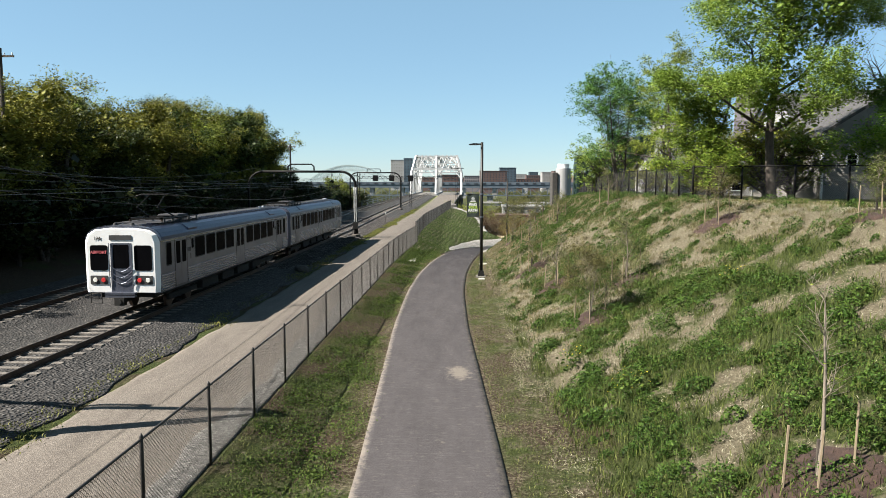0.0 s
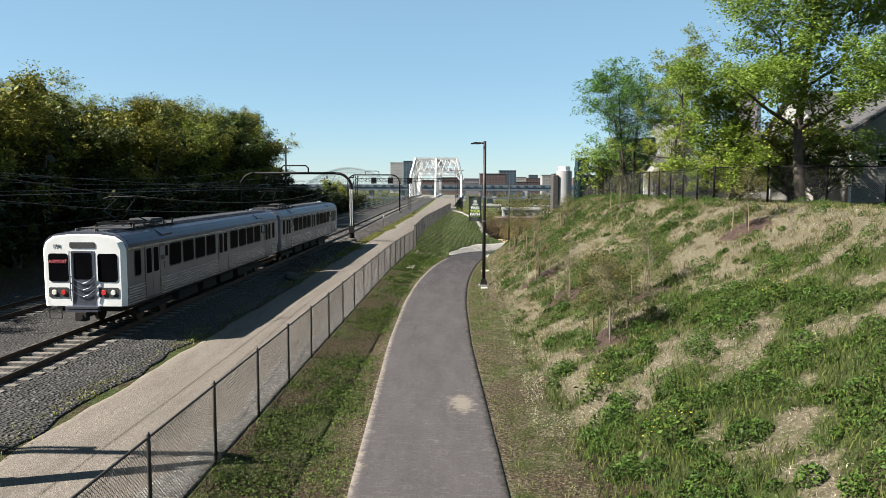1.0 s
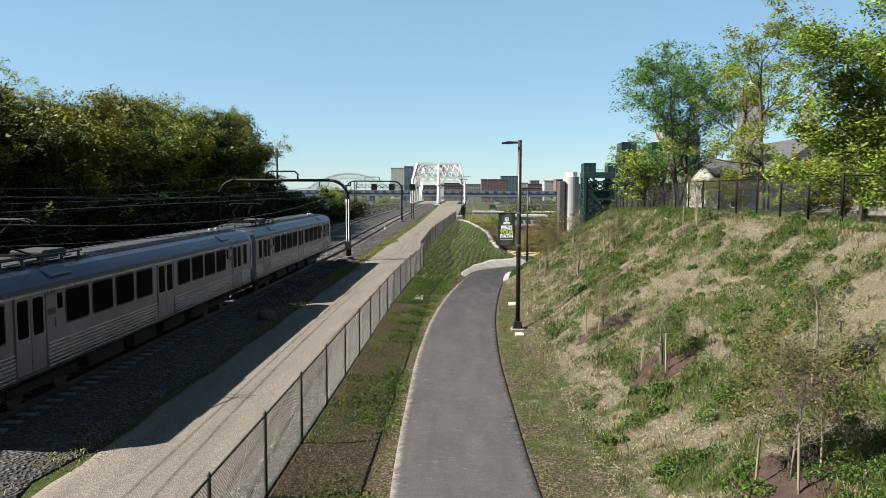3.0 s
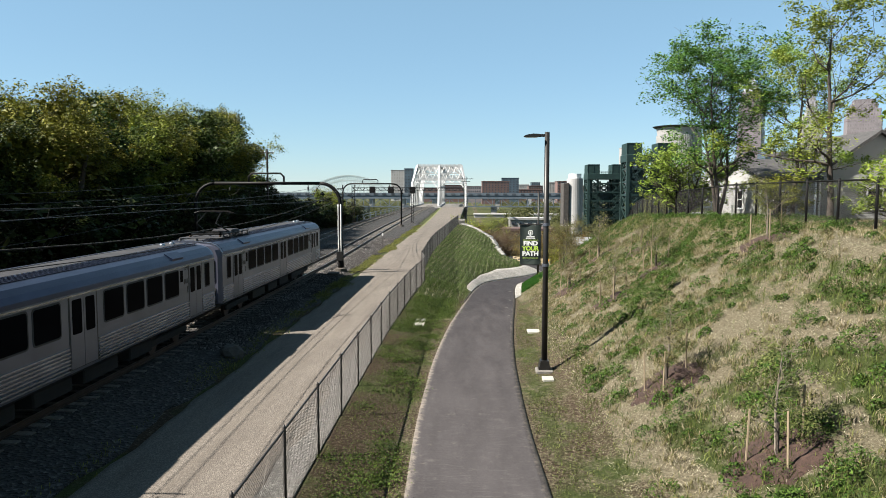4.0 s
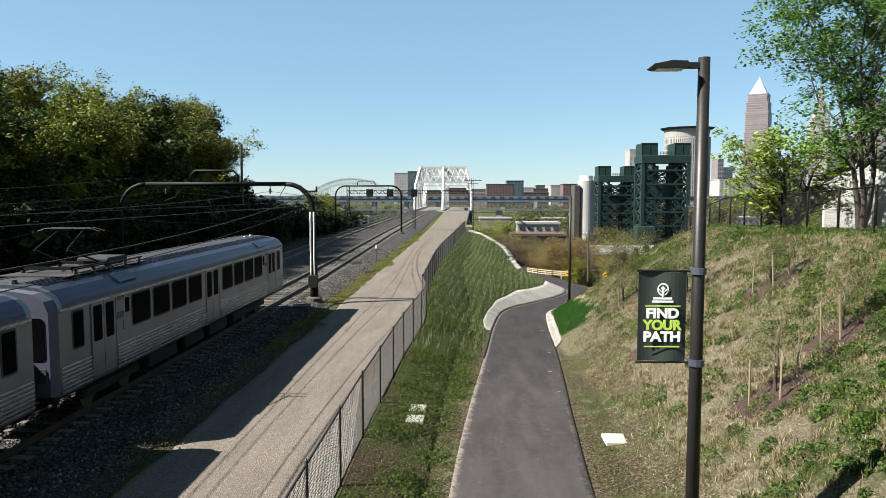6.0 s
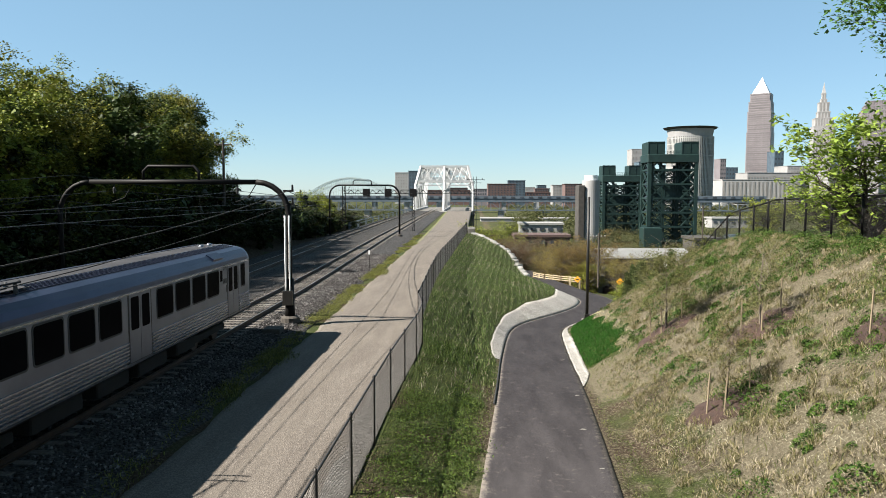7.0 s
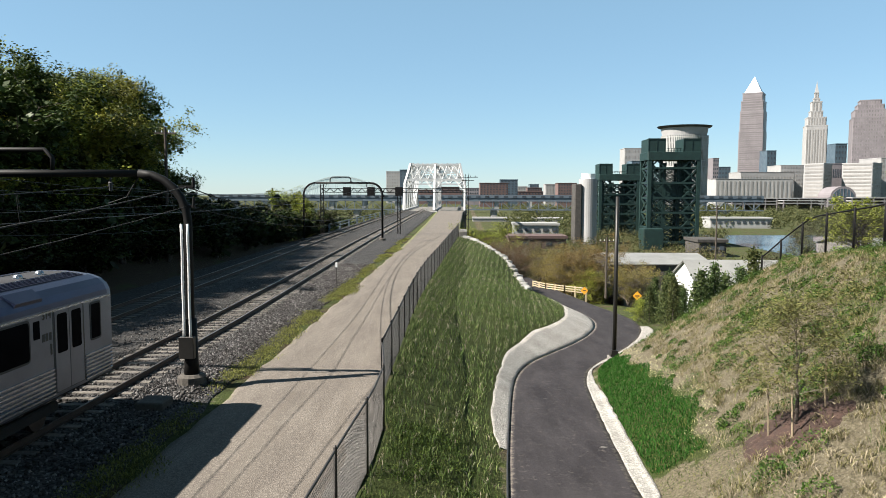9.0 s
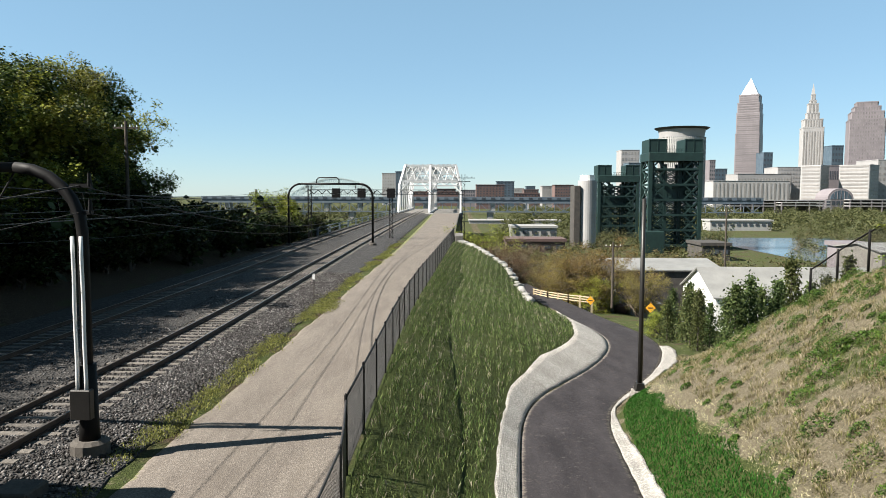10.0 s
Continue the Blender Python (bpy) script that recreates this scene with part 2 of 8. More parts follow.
surface("stainless_flute", (0.17, 0.18, 0.205), (0.36, 0.38, 0.42), 0.8, 0.26, 0.85, 0.05, 60.0)
surface("roof_blue", (0.024, 0.026, 0.050), (0.044, 0.047, 0.082), 0.9, 0.36, 0.7, 0.1)
# white car end with its shade mixed into the colour as blue-grey
surface("end_shaded", (0.055, 0.058, 0.085), (0.085, 0.09, 0.125), 0.9, 0.5, 0.3, 0.1)
surface("roof_grey", (0.030, 0.030, 0.033), (0.056, 0.056, 0.060), 0.8, 0.75, 0.1, 0.2, 20.0, 0.0, 0.02, None, 0.08)
surface("white_paint", (0.58, 0.58, 0.57), (0.72, 0.72, 0.71), 1.2, 0.5, 0.0, 0.08)
surface("conduit_grey", (0.42, 0.42, 0.41), (0.56, 0.56, 0.55), 1.2, 0.5, 0.0, 0.08)
surface("black_rubber", (0.012, 0.012, 0.012), (0.03, 0.03, 0.03), 3.0, 0.7, 0.0, 0.1)
surface("tinted_glass", (0.0025, 0.0025, 0.003), (0.005, 0.005, 0.006), 1.0, 0.2, 0.0, 0.0, 40.0, 0.0, 0.02, None, 0.05)
MATS["tinted_glass"].node_tree.nodes["Principled BSDF"].inputs["IOR"].default_value = 1.1
surface("underframe", (0.004, 0.0037, 0.0034), (0.012, 0.0105, 0.009), 2.0, 0.85, 0.2, 0.3)
surface("cover_concrete", (0.27, 0.26, 0.225), (0.36, 0.35, 0.31), 1.1, 0.9, 0.0, 0.3, 30.0, 0.1)
surface("concrete", (0.174, 0.167, 0.155), (0.261, 0.254, 0.237), 1.1, 0.9, 0.0, 0.4, 30.0, 0.2)
surface("old_concrete", (0.098, 0.090, 0.080), (0.180, 0.170, 0.153), 1.4, 0.92, 0.0, 0.5, 22.0, 0.2)
surface("stained_concrete", (0.028, 0.024, 0.020), (0.075, 0.066, 0.056), 1.6, 0.92, 0.0, 0.5, 18.0, 0.2)
surface("stake_wood", (0.13, 0.098, 0.062), (0.225, 0.178, 0.118), 4.0, 0.85, 0.0, 0.3, 40.0, 0.3, 0.01, (6, 6, 1))
surface("rail_wood", (0.265, 0.212, 0.127), (0.361, 0.302, 0.202), 2.0, 0.8, 0.0, 0.3, 30.0, 0.2)
surface("bark", (0.0306, 0.0235, 0.0184), (0.0765, 0.0612, 0.0485), 3.0, 0.95, 0.0, 0.9, 18.0, 0.3, 0.04, (3, 3, 0.6))
surface("pale_bark", (0.0945, 0.0768, 0.059), (0.189, 0.159, 0.127), 4.0, 0.9, 0.0, 0.6, 25.0, 0.3, 0.02, (3, 3, 0.6))
surface("mulch", (0.0163, 0.00777, 0.00555), (0.0555, 0.0303, 0.0215), 5.0, 0.97, 0.0, 1.0, 30.0, 0.3, 0.05)
surface("bridge_white", (0.315, 0.321, 0.321), (0.397, 0.402, 0.402), 0.4, 0.55, 0.0, 0.1)
surface("bridge_green", (0.004, 0.015, 0.0135), (0.0085, 0.029, 0.025), 0.5, 0.55, 0.2, 0.1)
surface("bridge_blue", (0.0627, 0.0823, 0.106), (0.0938, 0.118, 0.141), 0.3, 0.6, 0.0, 0.1)
surface("bridge_teal", (0.272, 0.336, 0.344), (0.352, 0.416, 0.424), 0.3, 0.6, 0.0, 0.1)
surface("banner_cloth", (0.016, 0.026, 0.022), (0.026, 0.036, 0.030), 2.0, 0.7, 0.0, 0.1)
surface("print_white", (0.68, 0.68, 0.663), (0.731, 0.731, 0.714), 2.0, 0.7, 0.0, 0.0)
surface("print_lime", (0.36, 0.52, 0.06), (0.44, 0.60, 0.09), 2.0, 0.7, 0.0, 0.0)
surface("sign_red", (0.55, 0.10, 0.12), (0.65, 0.16, 0.18), 2.0, 0.6, 0.0, 0.0)
surface("lamp_red", (0.45, 0.03, 0.03), (0.55, 0.05, 0.05), 2.0, 0.25, 0.0, 0.0)
surface("clear_lamp", (0.55, 0.55, 0.50), (0.7, 0.7, 0.66), 2.0, 0.15, 0.0, 0.0)
surface("siding_grey", (0.150, 0.140, 0.126), (0.205, 0.194, 0.176), 0.8, 0.7, 0.0, 0.1, 30.0, 0.22)
surface("siding_white", (0.235, 0.233, 0.224), (0.278, 0.276, 0.267), 0.8, 0.7, 0.0, 0.1, 30.0, 0.06)
surface("roof_shingle", (0.0293, 0.0288, 0.0293), (0.0613, 0.0586, 0.0586), 3.0, 0.92, 0.0, 0.6, 30.0, 0.2)
surface("roof_metal", (0.13, 0.13, 0.125), (0.20, 0.20, 0.19), 0.5, 0.6, 0.0, 0.2, 12.0)
# far brick, stone and granite: the distance's haze is mixed into these colours
surface("brick_far", (0.062, 0.038, 0.035), (0.105, 0.066, 0.060), 0.3, 0.9, 0.0, 0.1, 4.0, 0.35)
surface("stone_far", (0.208, 0.204, 0.202), (0.268, 0.263, 0.260), 0.1, 0.9, 0.0, 0.1, 2.0, 0.25)
surface("granite_far", (0.122, 0.108, 0.115), (0.170, 0.152, 0.160), 0.08, 0.7, 0.0, 0.1, 2.0, 0.15)
surface("glass_far", (0.04, 0.06, 0.08), (0.072, 0.096, 0.12), 0.1, 0.25, 0.0, 0.0)
surface("steel_peak", (0.33, 0.345, 0.36), (0.43, 0.445, 0.46), 0.1, 0.4, 0.4, 0.0)
surface("window_stone", (0.15, 0.143, 0.136), (0.21, 0.20, 0.19), 0.2, 0.4, 0.0, 0.0, 5.0, 0.4)
surface("window_tower", (0.095, 0.085, 0.088), (0.14, 0.125, 0.128), 0.2, 0.4, 0.0, 0.0, 5.0, 0.4)
surface("window_far", (0.028, 0.0336, 0.0416), (0.056, 0.064, 0.076), 0.2, 0.25, 0.0, 0.0, 5.0, 0.5)
surface("clutter_dark", (0.021, 0.0196, 0.0182), (0.063, 0.056, 0.049), 1.0, 0.9, 0.0, 0.3, 10.0, 0.5)
surface("river_water", (0.05, 0.085, 0.12), (0.075, 0.115, 0.15), 0.05, 0.12, 0.0, 0.15, 1.5)
surface("sign_amber", (0.75, 0.33, 0.02), (0.82, 0.40, 0.03), 2.0, 0.6, 0.0, 0.0)
surface("flower_yellow", (0.56, 0.416, 0.024), (0.68, 0.544, 0.048), 2.0, 0.7, 0.0, 0.0)
surface("plastic_black", (0.012, 0.012, 0.012), (0.03, 0.03, 0.03), 4.0, 0.6, 0.0, 0.1)
leafy("leaf_olive", [(0.2, (0.046, 0.055, 0.009)), (0.5, (0.130, 0.143, 0.020)), (0.8, (0.22, 0.22, 0.036))], 0.14)
leafy("leaf_dark", [(0.2, (0.0116, 0.019, 0.00528)), (0.5, (0.0317, 0.0475, 0.0095)), (0.8, (0.0581, 0.0739, 0.0158))], 0.12)
# leaf_dark dimmed: the gloom under the trees is put into the leaf colour
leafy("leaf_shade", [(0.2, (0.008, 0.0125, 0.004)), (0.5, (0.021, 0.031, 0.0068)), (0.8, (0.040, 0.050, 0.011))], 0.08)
leafy("leaf_fresh", [(0.2, (0.060, 0.100, 0.014)), (0.5, (0.150, 0.215, 0.029)), (0.8, (0.25, 0.30, 0.050))], 0.42)
leafy("leaf_elm", [(0.2, (0.030, 0.058, 0.013)), (0.5, (0.074, 0.128, 0.026)), (0.8, (0.14, 0.195, 0.044))], 0.35)
leafy("leaf_far", [(0.2, (0.030, 0.036, 0.014)), (0.5, (0.066, 0.074, 0.028)), (0.8, (0.115, 0.115, 0.050))], 0.3)
leafy("leaf_sapling", [(0.2, (0.050, 0.050, 0.018)), (0.5, (0.105, 0.108, 0.035)), (0.8, (0.17, 0.165, 0.062))], 0.3)
leafy("leaf_lime", [(0.2, (0.073, 0.098, 0.015)), (0.5, (0.165, 0.205, 0.032)), (0.8, (0.262, 0.308, 0.060))])
leafy("leaf_russet", [(0.2, (0.0436, 0.029, 0.0174)), (0.5, (0.0871, 0.0569, 0.0302)), (0.8, (0.131, 0.0958, 0.0494))])
leafy("leaf_amber", [(0.2, (0.082, 0.064, 0.020)), (0.5, (0.156, 0.118, 0.036)), (0.8, (0.235, 0.188, 0.066))])
leafy("evergreen", [(0.2, (0.0196, 0.0315, 0.0118)), (0.5, (0.054, 0.0738, 0.0235)), (0.8, (0.108, 0.123, 0.0441))])
leafy("weed_leaf", [(0.2, (0.0104, 0.0264, 0.0041)), (0.45, (0.0288, 0.0669, 0.0098)), (0.8, (0.0760, 0.1320, 0.0230))], 0.16, 0.6, 0.5)
leafy("grass_blade", [(0.2, (0.0176, 0.029, 0.006)), (0.5, (0.0495, 0.07, 0.014)), (0.8, (0.123, 0.142, 0.039))], 0.15, 0.7, 0.8)
leafy("lawn_blade", [(0.2, (0.0141, 0.04, 0.00471)), (0.5, (0.0274, 0.0707, 0.00848)), (0.8, (0.0495, 0.101, 0.016))], 0.3, 0.7, 0.8)
leafy("bank_blade", [(0.2, (0.019, 0.033, 0.008)), (0.5, (0.052, 0.078, 0.020)), (0.8, (0.150, 0.172, 0.062))], 0.12, 0.7, 0.8)
leafy("verge_blade", [(0.2, (0.026, 0.036, 0.009)), (0.5, (0.066, 0.078, 0.021)), (0.8, (0.15, 0.145, 0.05))], 0.12, 0.7, 0.8)
leafy("track_blade", [(0.2, (0.050, 0.050, 0.013)), (0.5, (0.108, 0.104, 0.028)), (0.8, (0.20, 0.178, 0.06))], 0.25, 0.7, 0.8)
leafy("straw_blade", [(0.2, (0.080, 0.068, 0.050)), (0.5, (0.155, 0.135, 0.101)), (0.8, (0.25, 0.23, 0.18))], 0.06, 0.85, 0.8)
leafy("pale_straw", [(0.2, (0.140, 0.121, 0.088)), (0.5, (0.25, 0.219, 0.164)), (0.8, (0.36, 0.33, 0.255))], 0.06, 0.85, 0.8)
leafy("tussock_blade", [(0.2, (0.058, 0.070, 0.020)), (0.42, (0.145, 0.146, 0.056)), (0.62, (0.24, 0.215, 0.130)), (0.8, (0.33, 0.30, 0.21))], 0.08, 0.85, 0.5)
leafy("lawn_straw_blade", [(0.2, (0.20, 0.175, 0.095)), (0.5, (0.34, 0.305, 0.18)), (0.8, (0.47, 0.43, 0.28))], 0.06, 0.85, 0.8)
leafy("loose_stone", [(0.2, (0.013, 0.012, 0.011)), (0.45, (0.036, 0.033, 0.032)), (0.65, (0.078, 0.072, 0.070)), (0.8, (0.19, 0.18, 0.175))], 0.0, 0.9, 0.7)


# ---------------------------------------------------------------- mesh tools
class Geo:
    """Collects corners and faces for one mesh."""

    def __init__(self):
        self.v, self.f = [], []

    def add(self, verts, faces):
        k = len(self.v)
        self.v.extend(verts)
        self.f.extend([tuple(i + k for i in q) for q in faces])
        return self

    def box(self, x0, x1, y0, y1, z0, z1, c=0.0):
        """A box; c: chamfer of its upright and top edges."""
        if not c:
            v = [(x, y, z) for z in (z0, z1) for x, y in ((x0, y0), (x1, y0), (x1, y1), (x0, y1))]
            return self.add(v, [(3, 2, 1, 0), (4, 5, 6, 7), (0, 1, 5, 4), (1, 2, 6, 5), (2, 3, 7, 6), (3, 0, 4, 7)])
        ring = lambda d, z: [(x0 + d, y0 + c, z), (x0 + c, y0 + d, z), (x1 - c, y0 + d, z), (x1 - d, y0 + c, z), (x1 - d, y1 - c, z), (x1 - c, y1 - d, z), (x0 + c, y1 - d, z), (x0 + d, y1 - c, z)]
        v = ring(0, z0) + ring(0, z1 - c) + [(min(max(x, x0 + c), x1 - c), min(max(y, y0 + c), y1 - c), z1) for x, y, _ in ring(0, 0)]
        f = [tuple(reversed(range(8))), tuple(range(16, 24))]
        for r in (0, 8):
            f += [(r + i, r + (i + 1) % 8, r + 8 + (i + 1) % 8, r + 8 + i) for i in range(8)]
        return self.add(v, f)

    def beam(self, p, q, w, h=None):
        """A straight bar of width w and height h from p to q."""
        p, q = Vector(p), Vector(q)
        d = (q - p).normalized()
        side = d.cross(Vector((0, 0, 1)))
        side = side.normalized() if side.length > 1e-4 else Vector((1, 0, 0))
        up = side.cross(d)
        a, b = side * (w / 2), up * ((h or w) / 2)
        v = [tuple(o + s * a + t * b) for o in (p, q) for s, t in ((-1, -1), (1, -1), (1, 1), (-1, 1))]
        return self.add(v, [(0, 1, 2, 3), (7, 6, 5, 4), (0, 4, 5, 1), (1, 5, 6, 2), (2, 6, 7, 3), (3, 7, 4, 0)])

    def tube(self, pts, r, n=8, caps=True):
        """A round bar through the points; r: one radius, or one for each point."""
        pts = [Vector(p) for p in pts]
        rs = r if isinstance(r, (list, tuple)) else [r] * len(pts)
        k = len(self.v)
        ref = None
        for i, p in enumerate(pts):
            d = (pts[min(i + 1, len(pts) - 1)] - pts[max(i - 1, 0)]).normalized()
            if ref is None:
                ref = d.orthogonal().normalized()
            a = (ref - d * ref.dot(d)).normalized()
            ref = a
            b = d.cross(a)
            for j in range(n):
                t = 2 * math.pi * j / n
                self.v.append(tuple(p + (a * math.cos(t) + b * math.sin(t)) * rs[i]))
        for i in range(len(pts) - 1):
            for j in range(n):
                self.f.append((k + i * n + j, k + i * n + (j + 1) % n, k + (i + 1) * n + (j + 1) % n, k + (i + 1) * n + j))
        if caps:
            self.f.append(tuple(k + j for j in reversed(range(n))))
            self.f.append(tuple(k + (len(pts) - 1) * n + j for j in range(n)))
        return self

    def prism(self, outline, axis, a, b):
        """An outline of two coordinates, pushed from a to b along the axis x, y or z."""
        put = {"x": lambda u, v, w: (w, u, v), "y": lambda u, v, w: (u, w, v), "z": lambda u, v, w: (u, v, w)}[axis]
        n = len(outline)
        v = [put(u, w, a) for u, w in outline] + [put(u, w, b) for u, w in outline]
        return self.add(v, [tuple(range(n)), tuple(reversed(range(n, 2 * n)))] + [(i, i + n, (i + 1) % n + n, (i + 1) % n) for i in range(n)])

    def mesh(self, name, smooth=False):
        me = bpy.data.meshes.new(name)
        me.from_pydata(self.v, [], self.f)
        bm = bmesh.new()
        bm.from_mesh(me)
        bmesh.ops.recalc_face_normals(bm, faces=bm.faces)
        bm.to_mesh(me)
        bm.free()
        if smooth:
            me.polygons.foreach_set("use_smooth", [True] * len(me.polygons))
        return me


def quads_mesh(name, corners):
    """A mesh of loose four-cornered leaves from an array (n, 4, 3)."""
    n = len(corners)
    me = bpy.data.meshes.new(name)
    me.vertices.add(4 * n)
    me.vertices.foreach_set("co", np.asarray(corners, dtype=np.float32).ravel())
    me.loops.add(4 * n)
    me.loops.foreach_set("vertex_index", np.arange(4 * n, dtype=np.int32))
    me.polygons.add(n)
    me.polygons.foreach_set("loop_start", np.arange(0, 4 * n, 4, dtype=np.int32))
    me.update(calc_edges=True)
    return me


def part(name, geo, material, parent=None, label="", smooth=False):
    """One mesh object under a thing or a part."""
    me = geo.mesh(name, smooth) if isinstance(geo, Geo) else geo
    if not me.materials:
        me.materials.append(MATS[material])
    ob = new(name, me)
    ob.parent = parent
    return tagged(ob, label)


def thing(name, label, category, group="", kind="", at=(0, 0, 0)):
    ob = new(name)
    ob.location = at
    ob.empty_display_size = 0.2
    return tagged(ob, label, category, group, kind)


def solid(name, geo, material, label, category, group="", kind="", smooth=False):
    """A thing of one mesh."""
    return tagged(part(name, geo, material, None, "", smooth), label, category, group, kind)


def letters(name, text, size, m, material, parent, label="", depth=0.004, width=0.0, bold=0.0):
    """Raised letters as a mesh, centred on the pose m; width: drawn out to it; bold: strokes thickened by it."""
    cu = bpy.data.curves.new(name, "FONT")
    cu.body, cu.size, cu.align_x, cu.align_y, cu.extrude = text, size, "CENTER", "CENTER", depth
    cu.offset = bold
    ob = bpy.data.objects.new(name, cu)
    me = bpy.data.meshes.new_from_object(ob)
    bpy.data.objects.remove(ob)
    if width:
        xs = [v.co.x for v in me.vertices]
        k = width / (max(xs) - min(xs))
        me.transform(Matrix.Diagonal((k, 1, 1, 1)))
    me.transform(m)
    me.materials.clear()
    me.materials.append(MATS[material])
    return part(name, me, material, parent, label)


# ---------------------------------------------------------------- the lie of the land
def smooth(a, b, v):
    t = np.clip((np.asarray(v, float) - a) / (b - a), 0, 1)
    return t * t * (3 - 2 * t)


PATH_Y = [-60, 0, 13, 22, 29, 38, 45, 50, 55, 60, 65, 70, 74, 79, 82.4, 85.5, 88, 92, 96, 100, 104, 109, 116, 124, 133, 160]
PATH_X = [-1.0, -0.5, -0.65, -1.1, -1.45, -1.65, -1.55, -1.3, -0.95, -0.55, -0.2, 0.1, 0.4, 0.82, 1.22, 2.05, 3.35, 5.4, 7.0, 8.1, 8.65, 8.75, 8.45, 8.05, 7.2, 5.5]


def centre(y):
    """The trail's middle line, rounded between its turning points."""
    return sum(np.interp(np.asarray(y, float) + d, PATH_Y, PATH_X) for d in (-1.6, -0.8, 0, 0.8, 1.6)) / 5


def half(y):
    s = (centre(np.asarray(y, float) + 0.5) - centre(np.asarray(y, float) - 0.5))
    return 1.53 * np.sqrt(1 + s * s)


def path_z(y):
    return sum(np.interp(np.asarray(y, float) + d, [-60, 20, 45, 55, 65, 71, 78, 84, 92, 100, 110, 120, 132, 150, 170], [0.05, 0.05, 0.0, -0.1, -0.55, -1.0, -1.55, -2.05, -2.5, -2.95, -3.7, -4.5, -5.1, -6.0, -7]) for d in (-3, 0, 3)) / 3


def fence_x(y):
    return np.interp(y, [0, 50, 60, 64, 67, 69.5, 72.3, 78, 85, 92, 100, 112, 124, 140, 152, 160, 300], [-5.35, -5.3, -5.1, -4.93, -4.78, -4.8, -5.18, -5.22, -5.3, -5.3, -5.15, -4.75, -4.4, -3.9, -3.5, -3.35, -2.7])


# the stone-edged end of the bank
EDGE_X, EDGE_Y = [-2.9, 2.1, 2.9, 5.6], [151, 131, 114.5, 111]


def lumps(x, y, s, amp):
    return amp * (np.sin(x * 1.3 / s + 1.7 * np.sin(y * 0.9 / s)) * np.sin(y * 1.1 / s + 1.3 * np.sin(x * 0.7 / s + 2)))


def ground_z(x, y):
    x, y = np.asarray(x, float), np.asarray(y, float)
    xc, hw, pz = centre(y), half(y), path_z(y)
    far = -11.0
    # the slope with the young trees
    u = x - (xc + hw)
    ver = np.interp(y, [10, 30, 42, 55, 65, 85], [2.2, 2.2, 1.2, 1.0, 0.35, 0.3])
    rise = np.interp(y, [10, 25, 32, 42, 55, 65, 78, 85, 92, 100, 112], [0.36, 0.385, 0.42, 0.55, 0.56, 0.63, 0.6, 0.56, 0.40, 0.16, 0.0])
    cap = np.interp(y, [30, 57, 67, 76, 84, 92, 105, 130, 170], [5.0, 4.9, 4.5, 4.3, 3.4, 0.5, -4.0, -6.5, far])
    lin = pz + 0.04 * np.clip(u, 0, None) + rise * np.clip(u - ver, 0, None) + (lumps(x, y, 2.1, 0.09) + lumps(x + 3, y, 0.75, 0.045)) * smooth(1, 4, u)
    k = 0.9
    hgt = np.clip(0.5 + 0.5 * (cap - lin) / k, 0, 1)
    right = cap + (lin - cap) * hgt - k * hgt * (1 - hgt) * 0.5
    right = np.where(y > 92, np.minimum(right, pz + 0.02 * u), right)
    drop = smooth(98, 150, y) * smooth(6, 26, u)
    right = right + (far - right) * drop
    right = right + (far - right) * smooth(150, 185, y)
    # the strip and the bank between the trail and the wire fence
    fx = fence_x(y)
    t = np.clip((x - fx) / np.maximum(xc - hw - fx, 0.1), 0, 1)
    left = 0.08 + (pz - 0.08) * (t ** np.interp(y, [100, 114, 122, 131], [1.15, 1.1, 1.8, 2.6])) - 0.10 * np.sin(np.pi * t) * smooth(60, 20, y) + 0.25 * np.sin(np.pi * t) * smooth(74, 84, y)
    ridge = np.interp(x, EDGE_X, EDGE_Y)
    fall = np.clip(y - ridge, 0, None) * 0.85 * smooth(xc - hw - 0.2, xc - hw - 2.0, x)
    left = np.maximum(left - fall, np.minimum(left, far))
    z = np.where(u > 0, right, np.where(x > xc - hw, pz, left))
    # the railway's bank, and the wooded bank behind it
    rail = 0.03 + 0 * x
    rail = np.where(x < -23.5, 0.03 + 3.2 * smooth(-23.5, -36, x) * smooth(150, 120, y), rail)
    rail = rail + (far - rail) * smooth(-24.5, -34, x) * smooth(132, 165, y)
    z = np.where(x < fx, rail, z)
    z = np.where((y > 152) & (x > -2.4), np.minimum(z, far + (z - far) * smooth(175, 152, y)), z)
    z = np.where(y > 296, far, z)
    return z - 0.0


def bunch(lo, hi, fine_lo, fine_hi, fine, grow):
    """Grid lines, fine in one stretch and wider and wider outside it."""
    v = list(np.arange(fine_lo, fine_hi + 1e-6, fine))
    s, a = fine, fine_hi
    while a < hi:
        s *= grow
        a += s
        v.append(a)
    s, a = fine, fine_lo
    while a > lo:
        s *= grow
        a -= s
        v.insert(0, a)
    return np.array(v)


